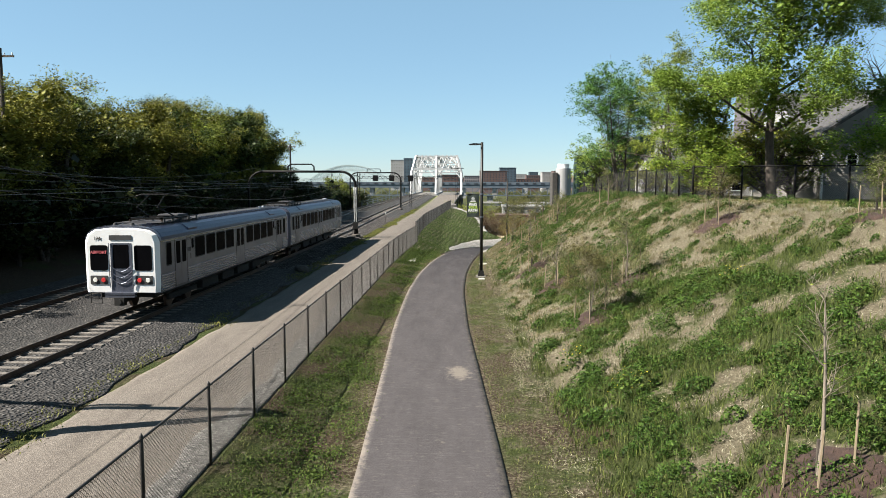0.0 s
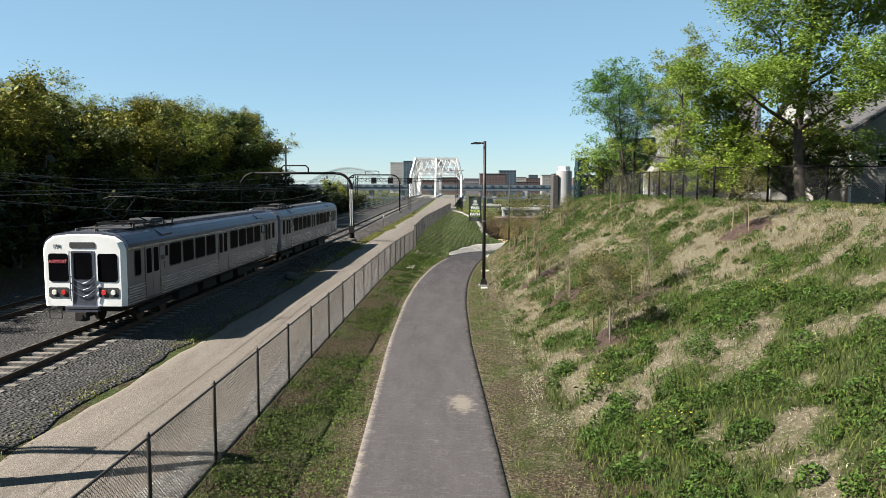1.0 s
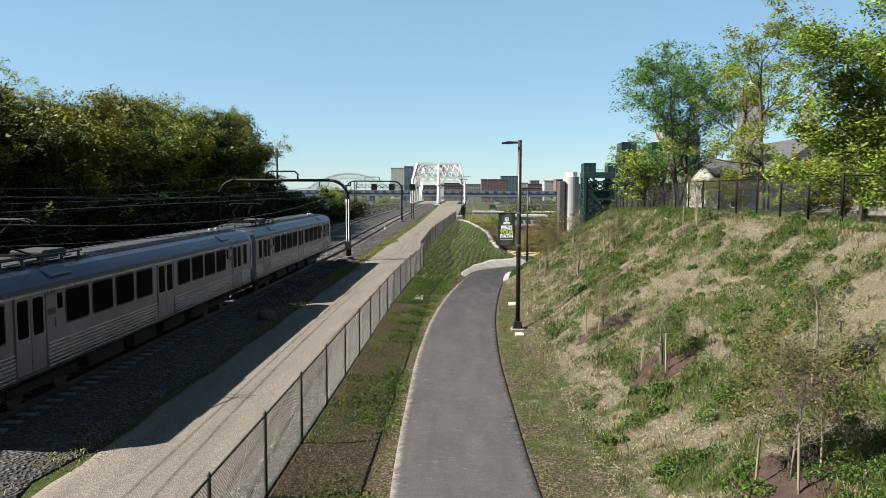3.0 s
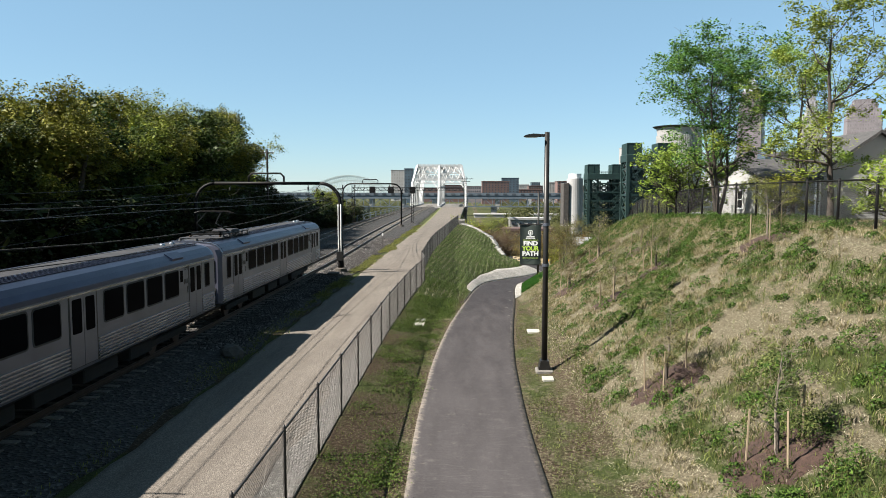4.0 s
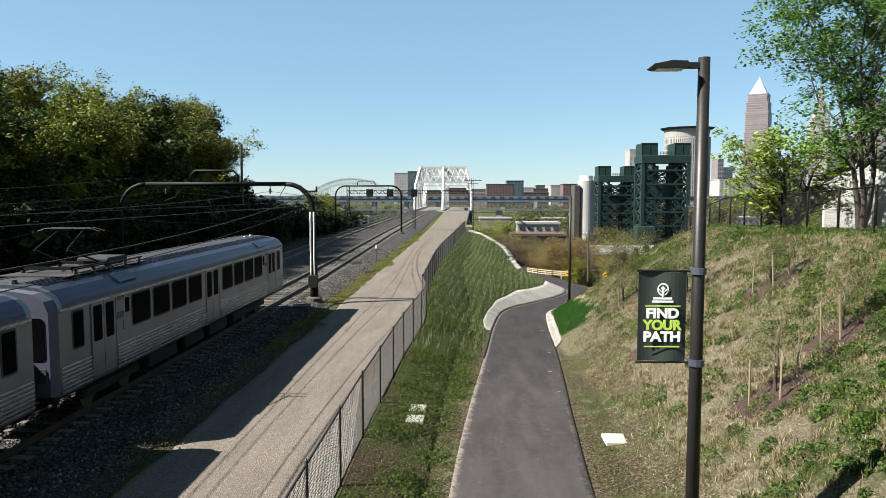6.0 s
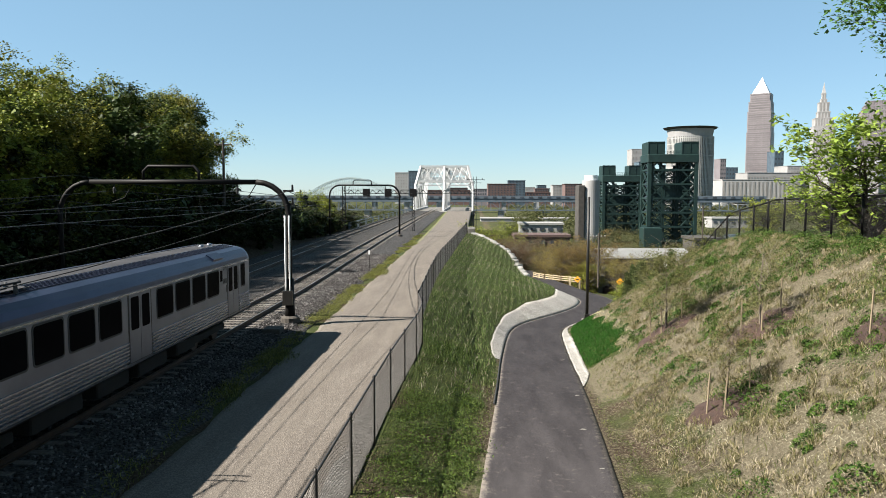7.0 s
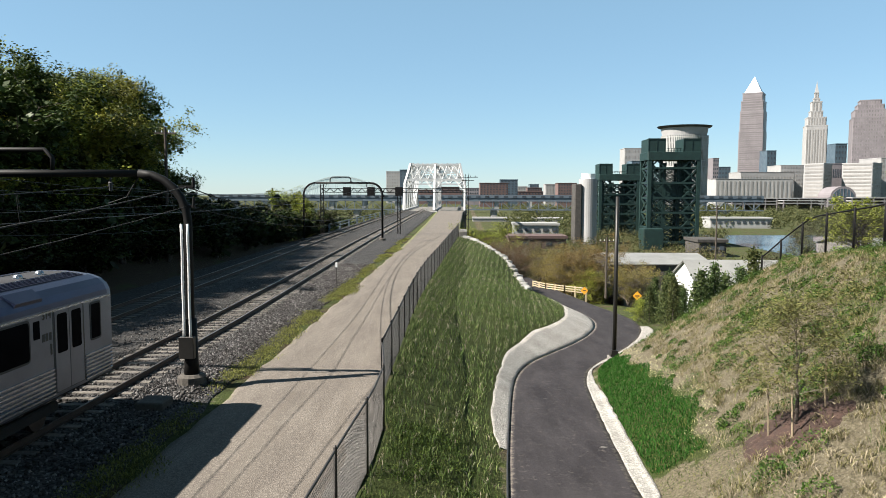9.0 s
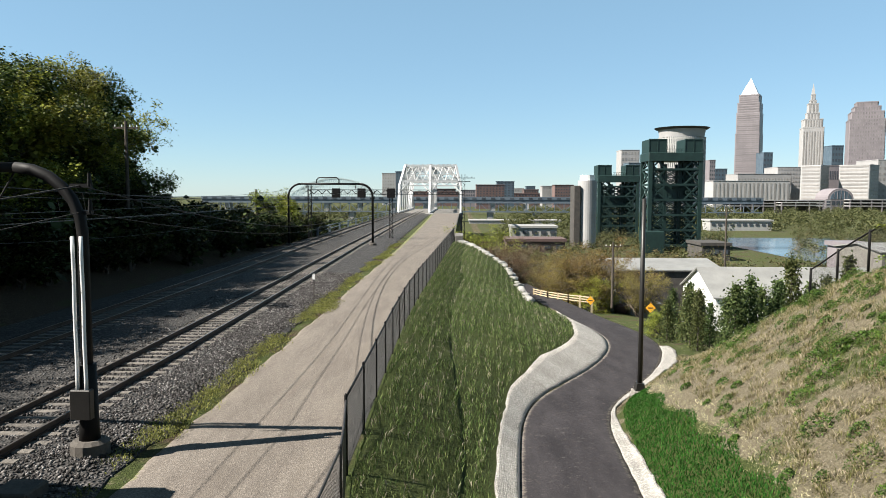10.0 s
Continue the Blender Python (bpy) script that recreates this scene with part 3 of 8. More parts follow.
def sheet(name, xs, ys, zf, material, cover=None):
    """A height field over grid lines."""
    X, Y = np.meshgrid(xs, ys)
    Z = zf(X, Y)
    n, m = X.shape
    idx = np.arange(n * m).reshape(n, m)
    q = np.stack([idx[:-1, :-1], idx[:-1, 1:], idx[1:, 1:], idx[1:, :-1]], -1).reshape(-1, 4)
    me = bpy.data.meshes.new(name)
    me.vertices.add(n * m)
    me.vertices.foreach_set("co", np.stack([X, Y, Z], -1).astype(np.float32).ravel())
    me.loops.add(q.size)
    me.loops.foreach_set("vertex_index", q.astype(np.int32).ravel())
    me.polygons.add(len(q))
    me.polygons.foreach_set("loop_start", np.arange(0, q.size, 4, dtype=np.int32))
    me.update(calc_edges=True)
    me.polygons.foreach_set("use_smooth", [True] * len(q))
    if cover:
        c = np.ones((n * m, 4), np.float32)
        for i, a in enumerate(cover(X, Y)):
            c[:, i] = (a + 0 * X).ravel()
        me.color_attributes.new("cover", "FLOAT_COLOR", "POINT").data.foreach_set("color", c.ravel())
    me.materials.append(MATS[material])
    return new(name, me)


def cells(x, y, s, seed):
    """Smooth random values between 0 and 1 on a square grid of size s."""
    u, v = np.asarray(x, float) / s, np.asarray(y, float) / s
    i, j = np.floor(u), np.floor(v)
    f, g = u - i, v - j
    f, g = f * f * (3 - 2 * f), g * g * (3 - 2 * g)
    h = lambda a, b: np.mod(np.sin(a * 127.1 + b * 311.7 + seed * 74.7) * 43758.5453, 1.0)
    return (h(i, j) * (1 - f) + h(i + 1, j) * f) * (1 - g) + (h(i, j + 1) * (1 - f) + h(i + 1, j + 1) * f) * g


def patchy(x, y, s, seed):
    """Random patches between 0 and 1, broken at three sizes."""
    return 0.5 * cells(x + 0.4 * y, y, s * 2.4, seed) + 0.3 * cells(x, y + 0.3 * x, s, seed + 5) + 0.2 * cells(x, y, s * 0.4, seed + 9)


def lushness(x, y):
    """Above 0 where the slope is green, below where it is straw or soil."""
    v = 0.20 * cells(x, y, 2.6, 3) + 0.42 * cells(x + 0.5 * y, y - 0.5 * x, 1.2, 8) + 0.38 * cells(x - 0.7 * y, y + 0.6 * x, 0.6, 14)
    u = x - (centre(y) + half(y))
    return v - 0.10 * smooth(5.0, 2.2, u) * smooth(16, 26, y) - np.interp(y, [10, 28, 40, 60, 76], [0.36, 0.47, 0.505, 0.505, 0.545]) - 0.12 * smooth(9.0, 12, x) * smooth(70, 40, y)


def ground_cover(x, y):
    """Red: unused; green: straw; blue: bare soil."""
    u = x - (centre(y) + half(y))
    v = (centre(y) - half(y)) - x
    straw = np.clip(0.58 - 4.0 * lushness(x, y), np.interp(y, [28, 42], [0.15, 0.46]), 0.95) * (u > 0)
    straw = np.where((u > 0) & (u < 2.2) & (y < 62), 0.40, straw)
    straw = straw + (0.3 - straw) * smooth(15, 34, x + lumps(x, y, 3.0, 3.0))
    soil = np.where((u > 0) & (u < 2.6) & (y < 62), 0.52 - 0.06 * np.abs(u - 1.6), np.where(u > 0, 0.22, 0.05))
    strip = (v > 0) & (x > fence_x(y)) & (y < 62)
    soil = np.where(strip, np.interp(y, [10, 45, 62], [0.56, 0.60, 0.35]), soil)
    straw = np.where(strip, 0.3, straw)
    bank = (v > 0) & (x > fence_x(y)) & (y >= 62)
    straw = np.where(bank, 0.2, straw)
    soil = np.where(bank, np.interp(y, [62, 72], [0.3, 0.05]), soil)
    rail = x < fence_x(y)
    soil = np.where(rail, np.where(x > -12.5, 0.45, 0.75), soil)
    straw = np.where(rail, 0.25, straw)
    far = (y > 155) | (x < -60) | (x > 60)
    soil = np.where(far, 0.36, soil)
    straw = np.where(far, 0.3, straw)
    straw = np.where((u > 0) & (y > 90) & (y < 155) & (x < 26), 0.28, straw)
    soil = np.where((u > 0) & (y > 90) & (y < 155) & (x < 26), 0.3, soil)
    under = (u <= 0.3) & (v <= 0.3)
    straw = np.where(under, 0.45, straw)
    soil = np.where(under, 0.6, soil)
    lush = (u > 0.45) & (u < np.interp(y, [68, 72, 78, 84, 86], [1.7, 2.3, 2.1, 1.6, 1.0])) & (y > 68) & (y < 86)
    straw = np.where(lush, -0.2, straw)
    soil = np.where(lush, -0.3, soil)
    return 0 * x, straw, soil


ground = sheet("ground", bunch(-2600, 2600, -8, 14, 0.35, 1.09), bunch(-400, 4200, 4, 132, 0.6, 1.08), ground_z, "ground", ground_cover)
tagged(ground, "grassy ground with straw, bare soil and a wooded bank", "ground", "", "structure")


def ribbon(name, y0, y1, edge_l, edge_r, lift, step, cols, material, cover=None, thick=0.12, wob=0.0, taper=0.0, heap=None):
    """A strip along the trail between two edges given by functions of y, with skirts at its sides."""
    ys = np.arange(y0, y1 + 1e-6, step)
    el, er = edge_l(ys), edge_r(ys)
    if wob:
        rg = np.random.RandomState(7)
        el, er = el + rg.uniform(-wob, wob, len(ys)), er + rg.uniform(-wob, wob, len(ys))
    g, verts, faces, cv = len(ys), [], [], []
    for i, y in enumerate(ys):
        row = [(-0.0, 0)] + [(j / cols, 1) for j in range(cols + 1)] + [(1.0, 0)]
        for t, top in row:
            x = el[i] + (er[i] - el[i]) * t
            z = max(float(ground_z(x, y)), float(path_z(y)) if lift[0] == "p" else -99)
            low = lift[1] * 0.8 * max(0.0, 1 - min(t, 1 - t) * (er[i] - el[i]) / taper) if taper else 0.0
            low -= heap(x, y) if heap else 0.0
            verts.append((x, y, z + lift[1] - low - (0 if top else thick)))
            cv.append((t, y))
    w = cols + 3
    for i in range(g - 1):
        for j in range(w - 1):
            a = i * w + j
            faces.append((a, a + 1, a + w + 1, a + w))
    me = bpy.data.meshes.new(name)
    me.from_pydata(verts, [], faces)
    me.polygons.foreach_set("use_smooth", [True] * len(faces))
    if cover:
        c = np.array([(*cover(t, y), 1) for t, y in cv], np.float32)
        me.color_attributes.new("cover", "FLOAT_COLOR", "POINT").data.foreach_set("color", c.ravel())
    me.materials.append(MATS[material])
    return new(name, me)


def trail_cover(t, y):
    d = min(t, 1 - t)
    worn = 0.6 * max(0, 1 - d / 0.045) + 0.1 * max(0, 1 - d / 0.2)
    old = float(np.interp(y, [15, 36, 60], [1.0, 0.7, 0.0]))
    spot = 1.0 * math.exp(-(((t - 0.78) / 0.10) ** 2 + ((y - 21.6) / 0.8) ** 2))
    return worn + spot, old, float(smooth(56, 70, y))


trail = ribbon("trail", -45, 160, lambda y: centre(y) - half(y), lambda y: centre(y) + half(y), ("p", 0.03), 0.5, 16, "asphalt", trail_cover)
tagged(trail, "worn grey asphalt trail with pale dusty edges", "path", "", "structure")


def road_cover(t, y):
    # painted dark lines where wire shadows fall; 0.80 is the feeder cable's
    dark_line = max(math.exp(-((t - c) / w) ** 2) for c, w in ((0.42, 0.022), (0.52, 0.02), (0.80, 0.018)))
    weed = 0.55 * max(0, 1 - t / 0.10) + (0.35 * float(smooth(100, 160, y)))
    return dark_line, weed, 0


road = ribbon("gravel_road", -45, 300, lambda y: np.interp(y, [0, 140, 200, 300], [-10.0, -9.9, -10.5, -12.0]) + 0.05 * np.sin(y * 0.9) + 0.05 * np.sin(y * 2.3), lambda y: fence_x(y) - 0.12, ("g", 0.06), 1.0, 24, "road", road_cover, 0.1, 0.0, 0.5)
tagged(road, "dusty packed gravel service road with dark lines, wire shadows painted in", "road", "", "structure")


def ballast_heap(x, y):
    """Ballast lies higher under and beside each track."""
    shift = float(np.interp(y, [0, 85, 140, 230, 320], [0, 0, -1.3, -2.6, -3.2]))
    return 0.105 * max(math.exp(-(((x - b - shift) / 1.75) ** 6)) for b in (-13.9, -19.9)) + 0.012 * math.sin(x * 5.1 + y * 2.3) * math.sin(y * 3.7)


SHIFT = lambda y: np.interp(y, [0, 85, 140, 230, 320], [0, 0, -1.3, -2.6, -3.2])
ballast = ribbon("ballast_bed", -45, 330, lambda y: -15.1 + SHIFT(y) + 0.12 * np.sin(y * 0.8), lambda y: np.interp(y, [0, 70, 140, 300], [-10.25, -10.25, -10.9, -12.6]) + 0.15 * np.sin(y * 1.1) + 0.1 * np.sin(y * 2.7), ("g", 0.16), 1.0, 30, "ballast", None, 0.1, 0.0, 1.1, ballast_heap)
tagged(ballast, "coarse grey railway ballast stones", "ballast", "", "structure")
old_ballast = ribbon("ballast_bed", -45, 330, lambda y: np.interp(y, [0, 80, 300], [-24.0, -24.0, -25.0]), lambda y: -14.5 + SHIFT(y) + 0.12 * np.sin(y * 0.8), ("g", 0.148), 1.0, 34, "dirty_shaded_ballast", None, 0.1, 0.0, 0.3, ballast_heap)
tagged(old_ballast, "dirty old ballast round the far track, tree shade painted into its dark tone", "ballast", "", "structure")
fence_gravel = ribbon("gravel_verge", -45, 70, lambda y: fence_x(y) - 0.75 + 0.12 * np.sin(y * 0.7) + 0.08 * np.sin(y * 1.9), lambda y: fence_x(y) - 0.03, ("g", 0.066), 0.5, 6, "verge_gravel", None, 0.12, 0.015)
tagged(fence_gravel, "coarse grey gravel along the foot of the wire fence", "gravel", "", "structure")
kerb_l = ribbon("gravel_border", 70.5, 124, lambda y: centre(y) - half(y) - np.interp(y, [70, 72, 74.5, 82.5, 85, 87.6, 91.5, 98.6, 103.6, 112, 121, 124], [0.15, 0.5, 0.65, 0.7, 1.0, 1.3, 2.1, 2.1, 2.2, 1.4, 0.4, 0.1]), lambda y: centre(y) - half(y) - 0.02, ("p", 0.05), 0.5, 6, "pale_gravel", None, 0.15, 0.025)
tagged(kerb_l, "pale crushed-stone border along the trail", "gravel", "gravel borders", "structure")
kerb_r = ribbon("gravel_border", 65.0, 100.5, lambda y: centre(y) + half(y) + 0.02, lambda y: centre(y) + half(y) + np.interp(y, [65, 67, 78, 82, 84.5, 87, 92, 95, 99, 100.5], [0.05, 0.45, 0.5, 0.3, 0.12, 0.3, 0.6, 0.9, 0.8, 0.6]), ("p", 0.05), 0.5, 6, "pale_gravel", None, 0.15, 0.025)
tagged(kerb_r, "pale crushed-stone border along the trail", "gravel", "gravel borders", "structure")


# ---------------------------------------------------------------- railway
def track_x(y, base):
    return base + np.interp(y, [0, 85, 140, 230, 320], [0, 0, -1.3, -2.6, -3.2])


RAIL_Z = 0.48


def rail_geo(x0, y0, y1):
    foot, head = Geo(), Geo()
    ys = list(np.arange(y0, y1 + 1, 8.0))
    for a, b in zip(ys[:-1], ys[1:]):
        xa, xb = float(track_x(a, x0)), float(track_x(b, x0))
        foot.beam((xa, a, RAIL_Z - 0.155), (xb, b, RAIL_Z - 0.155), 0.15, 0.03)
        foot.beam((xa, a, RAIL_Z - 0.09), (xb, b, RAIL_Z - 0.09), 0.035, 0.11)
        foot.beam((xa, a, RAIL_Z - 0.025), (xb, b, RAIL_Z - 0.025), 0.075, 0.04)
        head.beam((xa, a, RAIL_Z + 0.001), (xb, b, RAIL_Z + 0.001), 0.05, 0.008)
    return foot, head


TRACKS = (-13.9, -19.9)
tie_mesh = Geo().box(-1.3, 1.3, -0.115, 0.115, -0.16, 0.0, 0.012).mesh("tie")
tie_mesh.materials.append(MATS["tie_wood"])
for base, colour in zip(TRACKS, ("sunlit near", "shaded far")):
    track = thing("railway_track", "rusty steel railway track on weathered wooden ties", "railway track", "railway tracks", "structure")
    for s in (-0.76, 0.76):
        foot, head = rail_geo(base + s, -45, 330)
        r = part("rail", foot, "rail_steel", track, "rust-brown steel rail")
        part("running_surface", head, "rail_top", r)
    rest = Geo()
    rg = random.Random(5)
    for i in range(540):
        y = -40 + i * 0.62
        x = float(track_x(y, base))
        if 40 < y < 170 and base == TRACKS[0]:
            t = new("tie", tie_mesh)
            t.parent = track
            t.location, t.rotation_euler = (x + rg.uniform(-0.06, 0.06), y, RAIL_Z - 0.172 + rg.uniform(-0.015, 0.01)), (0, 0, rg.uniform(-0.015, 0.015))
        else:
            rest.box(x - 1.3, x + 1.3, y - 0.115, y + 0.115, RAIL_Z - 0.33, RAIL_Z - 0.172)
    tagged(part("ties", rest, "tie_wood", track), kind="stuff")


# overhead portals
def portal(at_y, x_r, x_l, h, loop_x, label, conduits=True):
    p = thing("catenary_portal", label, "catenary portal", "overhead line portals")
    r = 0.9
    pts = [(x_r, at_y, 0.4), (x_r, at_y, h - r * 1.7)]
    for a in range(1, 7):
        t = a / 6 * math.pi / 2
        pts.append((x_r - r * 1.7 * (1 - math.cos(t)), at_y, h - r * 1.7 + r * 1.7 * math.sin(t)))
    beam = [pts[-1], (x_l + r * 1.7, at_y, h)]
    lp = [(x_l + r * 1.7, at_y, h)]
    for a in range(1, 7):
        t = a / 6 * math.pi / 2
        lp.append((x_l + r * 1.7 - r * 1.7 * math.sin(t), at_y, h - r * 1.7 * (1 - math.cos(t))))
    lp.append((x_l, at_y, 0.1))
    part("post", Geo().tube(pts, 0.135, 10), "black_steel", p, "", True)
    part("post", Geo().tube(lp, 0.12, 10), "black_steel", p, "", True)
    part("beam", Geo().tube(beam, 0.12, 10), "black_steel", p, "", True)
    part("footing", Geo().tube([(x_r, at_y, -0.1), (x_r, at_y, 0.42), (x_r, at_y, 0.5)], [0.46, 0.44, 0.34], 14), "stained_concrete", p, "round stained concrete footing")
    part("footing", Geo().tube([(x_l, at_y, -0.1), (x_l, at_y, 0.42)], [0.42, 0.40], 14), "stained_concrete", p, "round stained concrete footing")
    w, hh = 1.35, 0.75
    lpz = h + hh
    loop = [(loop_x - w, at_y, h), (loop_x - w, at_y, lpz - 0.25), (loop_x - w + 0.25, at_y, lpz), (loop_x + w - 0.25, at_y, lpz), (loop_x + w, at_y, lpz - 0.25), (loop_x + w, at_y, h)]
    part("loop_bracket", Geo().tube(loop, 0.075, 8), "black_steel", p, "", True)
    if conduits:
        for dx in (-0.13, 0.07):
            wob = [(x_r + dx + 0.006 * math.sin(i * 1.3 + dx * 9), at_y - 0.22, 1.55 + i * 0.42) for i in range(10)]
            part("conduit", Geo().tube(wob, 0.045, 8), "conduit_grey", p, "white vertical cable conduit", True)
        part("sleeve", Geo().tube([(x_r, at_y, 0.4), (x_r, at_y, 0.9), (x_r, at_y, 2.3)], [0.25, 0.22, 0.20], 12), "black_steel", p, "wider black foot of the post", True)
        part("junction_box", Geo().box(x_r - 0.28, x_r + 0.2, at_y - 0.33, at_y - 0.12, 1.05, 1.75, 0.02), "lamp_bronze", p, "dull metal box on the post")
    for z in (5.88, 6.5):
        part("feeder_bracket", Geo().beam((x_r - 0.25, at_y, z), (x_r + 0.25, at_y, z), 0.09).tube([(x_r + 0.2, at_y, z), (x_r + 0.2, at_y, z + 0.3)], [0.06, 0.04], 8), "black_steel", p, "bracket with an insulator for the feeder")
    for tx in TRACKS:
        x = float(track_x(at_y, tx))
        part("insulator", Geo().tube([(x, at_y, h), (x, at_y, h - 0.25), (x, at_y, h - 0.3), (x, at_y, h - 0.55)], [0.03, 0.03, 0.075, 0.05], 8), "black_rubber", p)
        part("steady_arm", Geo().tube([(x + 0.9, at_y, h - 0.1), (x + 0.5, at_y, h - 0.75), (x - 0.1, at_y, h - 0.95)], 0.022, 6), "black_steel", p)
    return p


portal(15.5, -11.4, -23.6, 7.2, -17.6, "black arched steel portal over both tracks")
portal(73.2, -11.45, -22.6, 6.92, -17.1, "black arched steel portal with white conduits on its post")
portal(142.5, -13.2, -23.4, 7.6, -18.6, "black arched steel portal over both tracks", False)
portal(-42.0, -11.4, -23.6, 7.1, -17.6, "black arched steel portal over both tracks", False)


def wires():
    for tx in TRACKS:
        stops = [(-42.0, 6.6), (15.5, 6.6), (73.2, 6.5), (142.5, 7.0), (157.0, 7.0), (300.0, 7.2)]
        mess, cont = [], []
        hang = []
        for (ya, za), (yb, zb) in zip(stops[:-1], stops[1:]):
            n = max(4, int((yb - ya) / 4.5))
            for i in range(n):
                t = i / n
                y = ya + (yb - ya) * t
                x = float(track_x(y, tx))
                sag = 0.75 * 4 * t * (1 - t) * min(1, (yb - ya) / 55)
                zm, zc = za + (zb - za) * t - sag, 5.55
                mess.append((x, y, max(zm, zc + 0.12)))
                cont.append((x + 0.12 * math.sin(y * 0.1), y, zc))
                if i % 2 == 1:
                    hang.append((mess[-1], cont[-1]))
        w = thing("overhead_line", "sagging overhead contact wire with droppers", "overhead wire", "overhead lines")
        part("messenger_wire", Geo().tube(mess, 0.013, 5), "dark_wire", w)
        part("contact_wire", Geo().tube(cont, 0.012, 5), "wire_copper", w)
        for a, b in hang:
            part("dropper", Geo().tube([a, b], 0.006, 4), "dark_wire", w)
    # heavy feeders hung from the near posts of the portals
    posts = [(-42, -11.4), (15.5, -11.4), (73.2, -11.45), (142.5, -13.2), (157.5, -12.4)]
    for dz, thick, label in ((0.0, 0.012, "thin dark feeder cable sagging between the portal posts"), (0.62, 0.019, "heavy black feeder cable sagging between the portal posts")):
        pts = []
        for (ya, xa), (yb, xb) in zip(posts[:-1], posts[1:]):
            sag = (1.40 + 0.35 * dz) * ((yb - ya) / 57.7) ** 1.7
            for i in range(16):
                t = i / 16
                pts.append((xa + (xb - xa) * t - 0.02, ya + (yb - ya) * t, 5.88 + dz - sag * 4 * t * (1 - t)))
        solid("feeder_cable", Geo().tube(pts, thick, 6), "underframe", label, "cable", "feeder cables")
    for x, z, sag in ((-23.4, 6.1, 1.3), (-23.7, 5.0, 1.4), (-21.9, 7.25, 1.1)):
        pts = []
        for ya, yb in ((-42, 15.5), (15.5, 73.2), (73.2, 142.5)):
            for i in range(12):
                t = i / 12
                pts.append((x, ya + (yb - ya) * t, z - sag * 4 * t * (1 - t)))
        solid("feeder_cable", Geo().tube(pts, 0.014, 5), "dark_wire", "sagging grey feeder cable between the portals", "cable", "feeder cables")


wires()


# signal gantry before the bridge
def gantry():
    y = 157.5
    g = thing("signal_gantry", "black lattice gantry with dark boxes over the tracks", "gantry")
    for x, z0, z1 in ((-12.4, 0.1, 7.0), (-2.2, 0.0, 9.2), (-24.0, 0.0, 7.6)):
        leg = Geo()
        for dx in (-0.22, 0.22):
            for dy in (-0.2, 0.2):
                leg.beam((x + dx, y + dy, z0), (x + dx, y + dy, z1), 0.07)
        n = int((z1 - z0) / 0.55)
        for i in range(n):
            a, b = z0 + i * 0.55, z0 + (i + 1) * 0.55
            s = 1 if i % 2 else -1
            leg.beam((x - 0.22 * s, y - 0.2, a), (x + 0.22 * s, y - 0.2, b), 0.04)
            leg.beam((x - 0.22 * s, y + 0.2, a), (x + 0.22 * s, y + 0.2, b), 0.04)
        part("lattice_post", leg, "black_steel", g)
    chord = Geo()
    for z in (6.4, 7.0):
        for dy in (-0.2, 0.2):
            chord.beam((-24, y + dy, z), (-2.2, y + dy, z), 0.08)
    for i in range(36):
        xa, xb = -24 + i * 0.6, -24 + (i + 1) * 0.6
        for dy in (-0.2, 0.2):
            chord.beam((xa, y + dy, 6.4 if i % 2 else 7.0), (xb, y + dy, 7.0 if i % 2 else 6.4), 0.05)
    part("lattice_beam", chord, "black_steel", g)
    for x in (-20.2, -16.6, -12.4):
        part("relay_box", Geo().box(x - 0.55, x + 0.55, y - 0.5, y + 0.3, 5.9, 7.2, 0.05), "black_steel", g, "dark box hung on the beam")
    part("cross_arm", Geo().beam((-3.6, y, 8.7), (-0.6, y, 8.7), 0.09), "black_steel", g)
    part("cross_arm", Geo().beam((-3.0, y, 8.2), (-1.2, y, 8.2), 0.08), "black_steel", g)
    for dx in (-1.2, -0.5, 0.5, 1.2):
        part("insulator", Geo().tube([(-2.2 + dx, y, 8.72), (-2.2 + dx, y, 8.95)], [0.05, 0.035], 6), "black_rubber", g)


gantry()


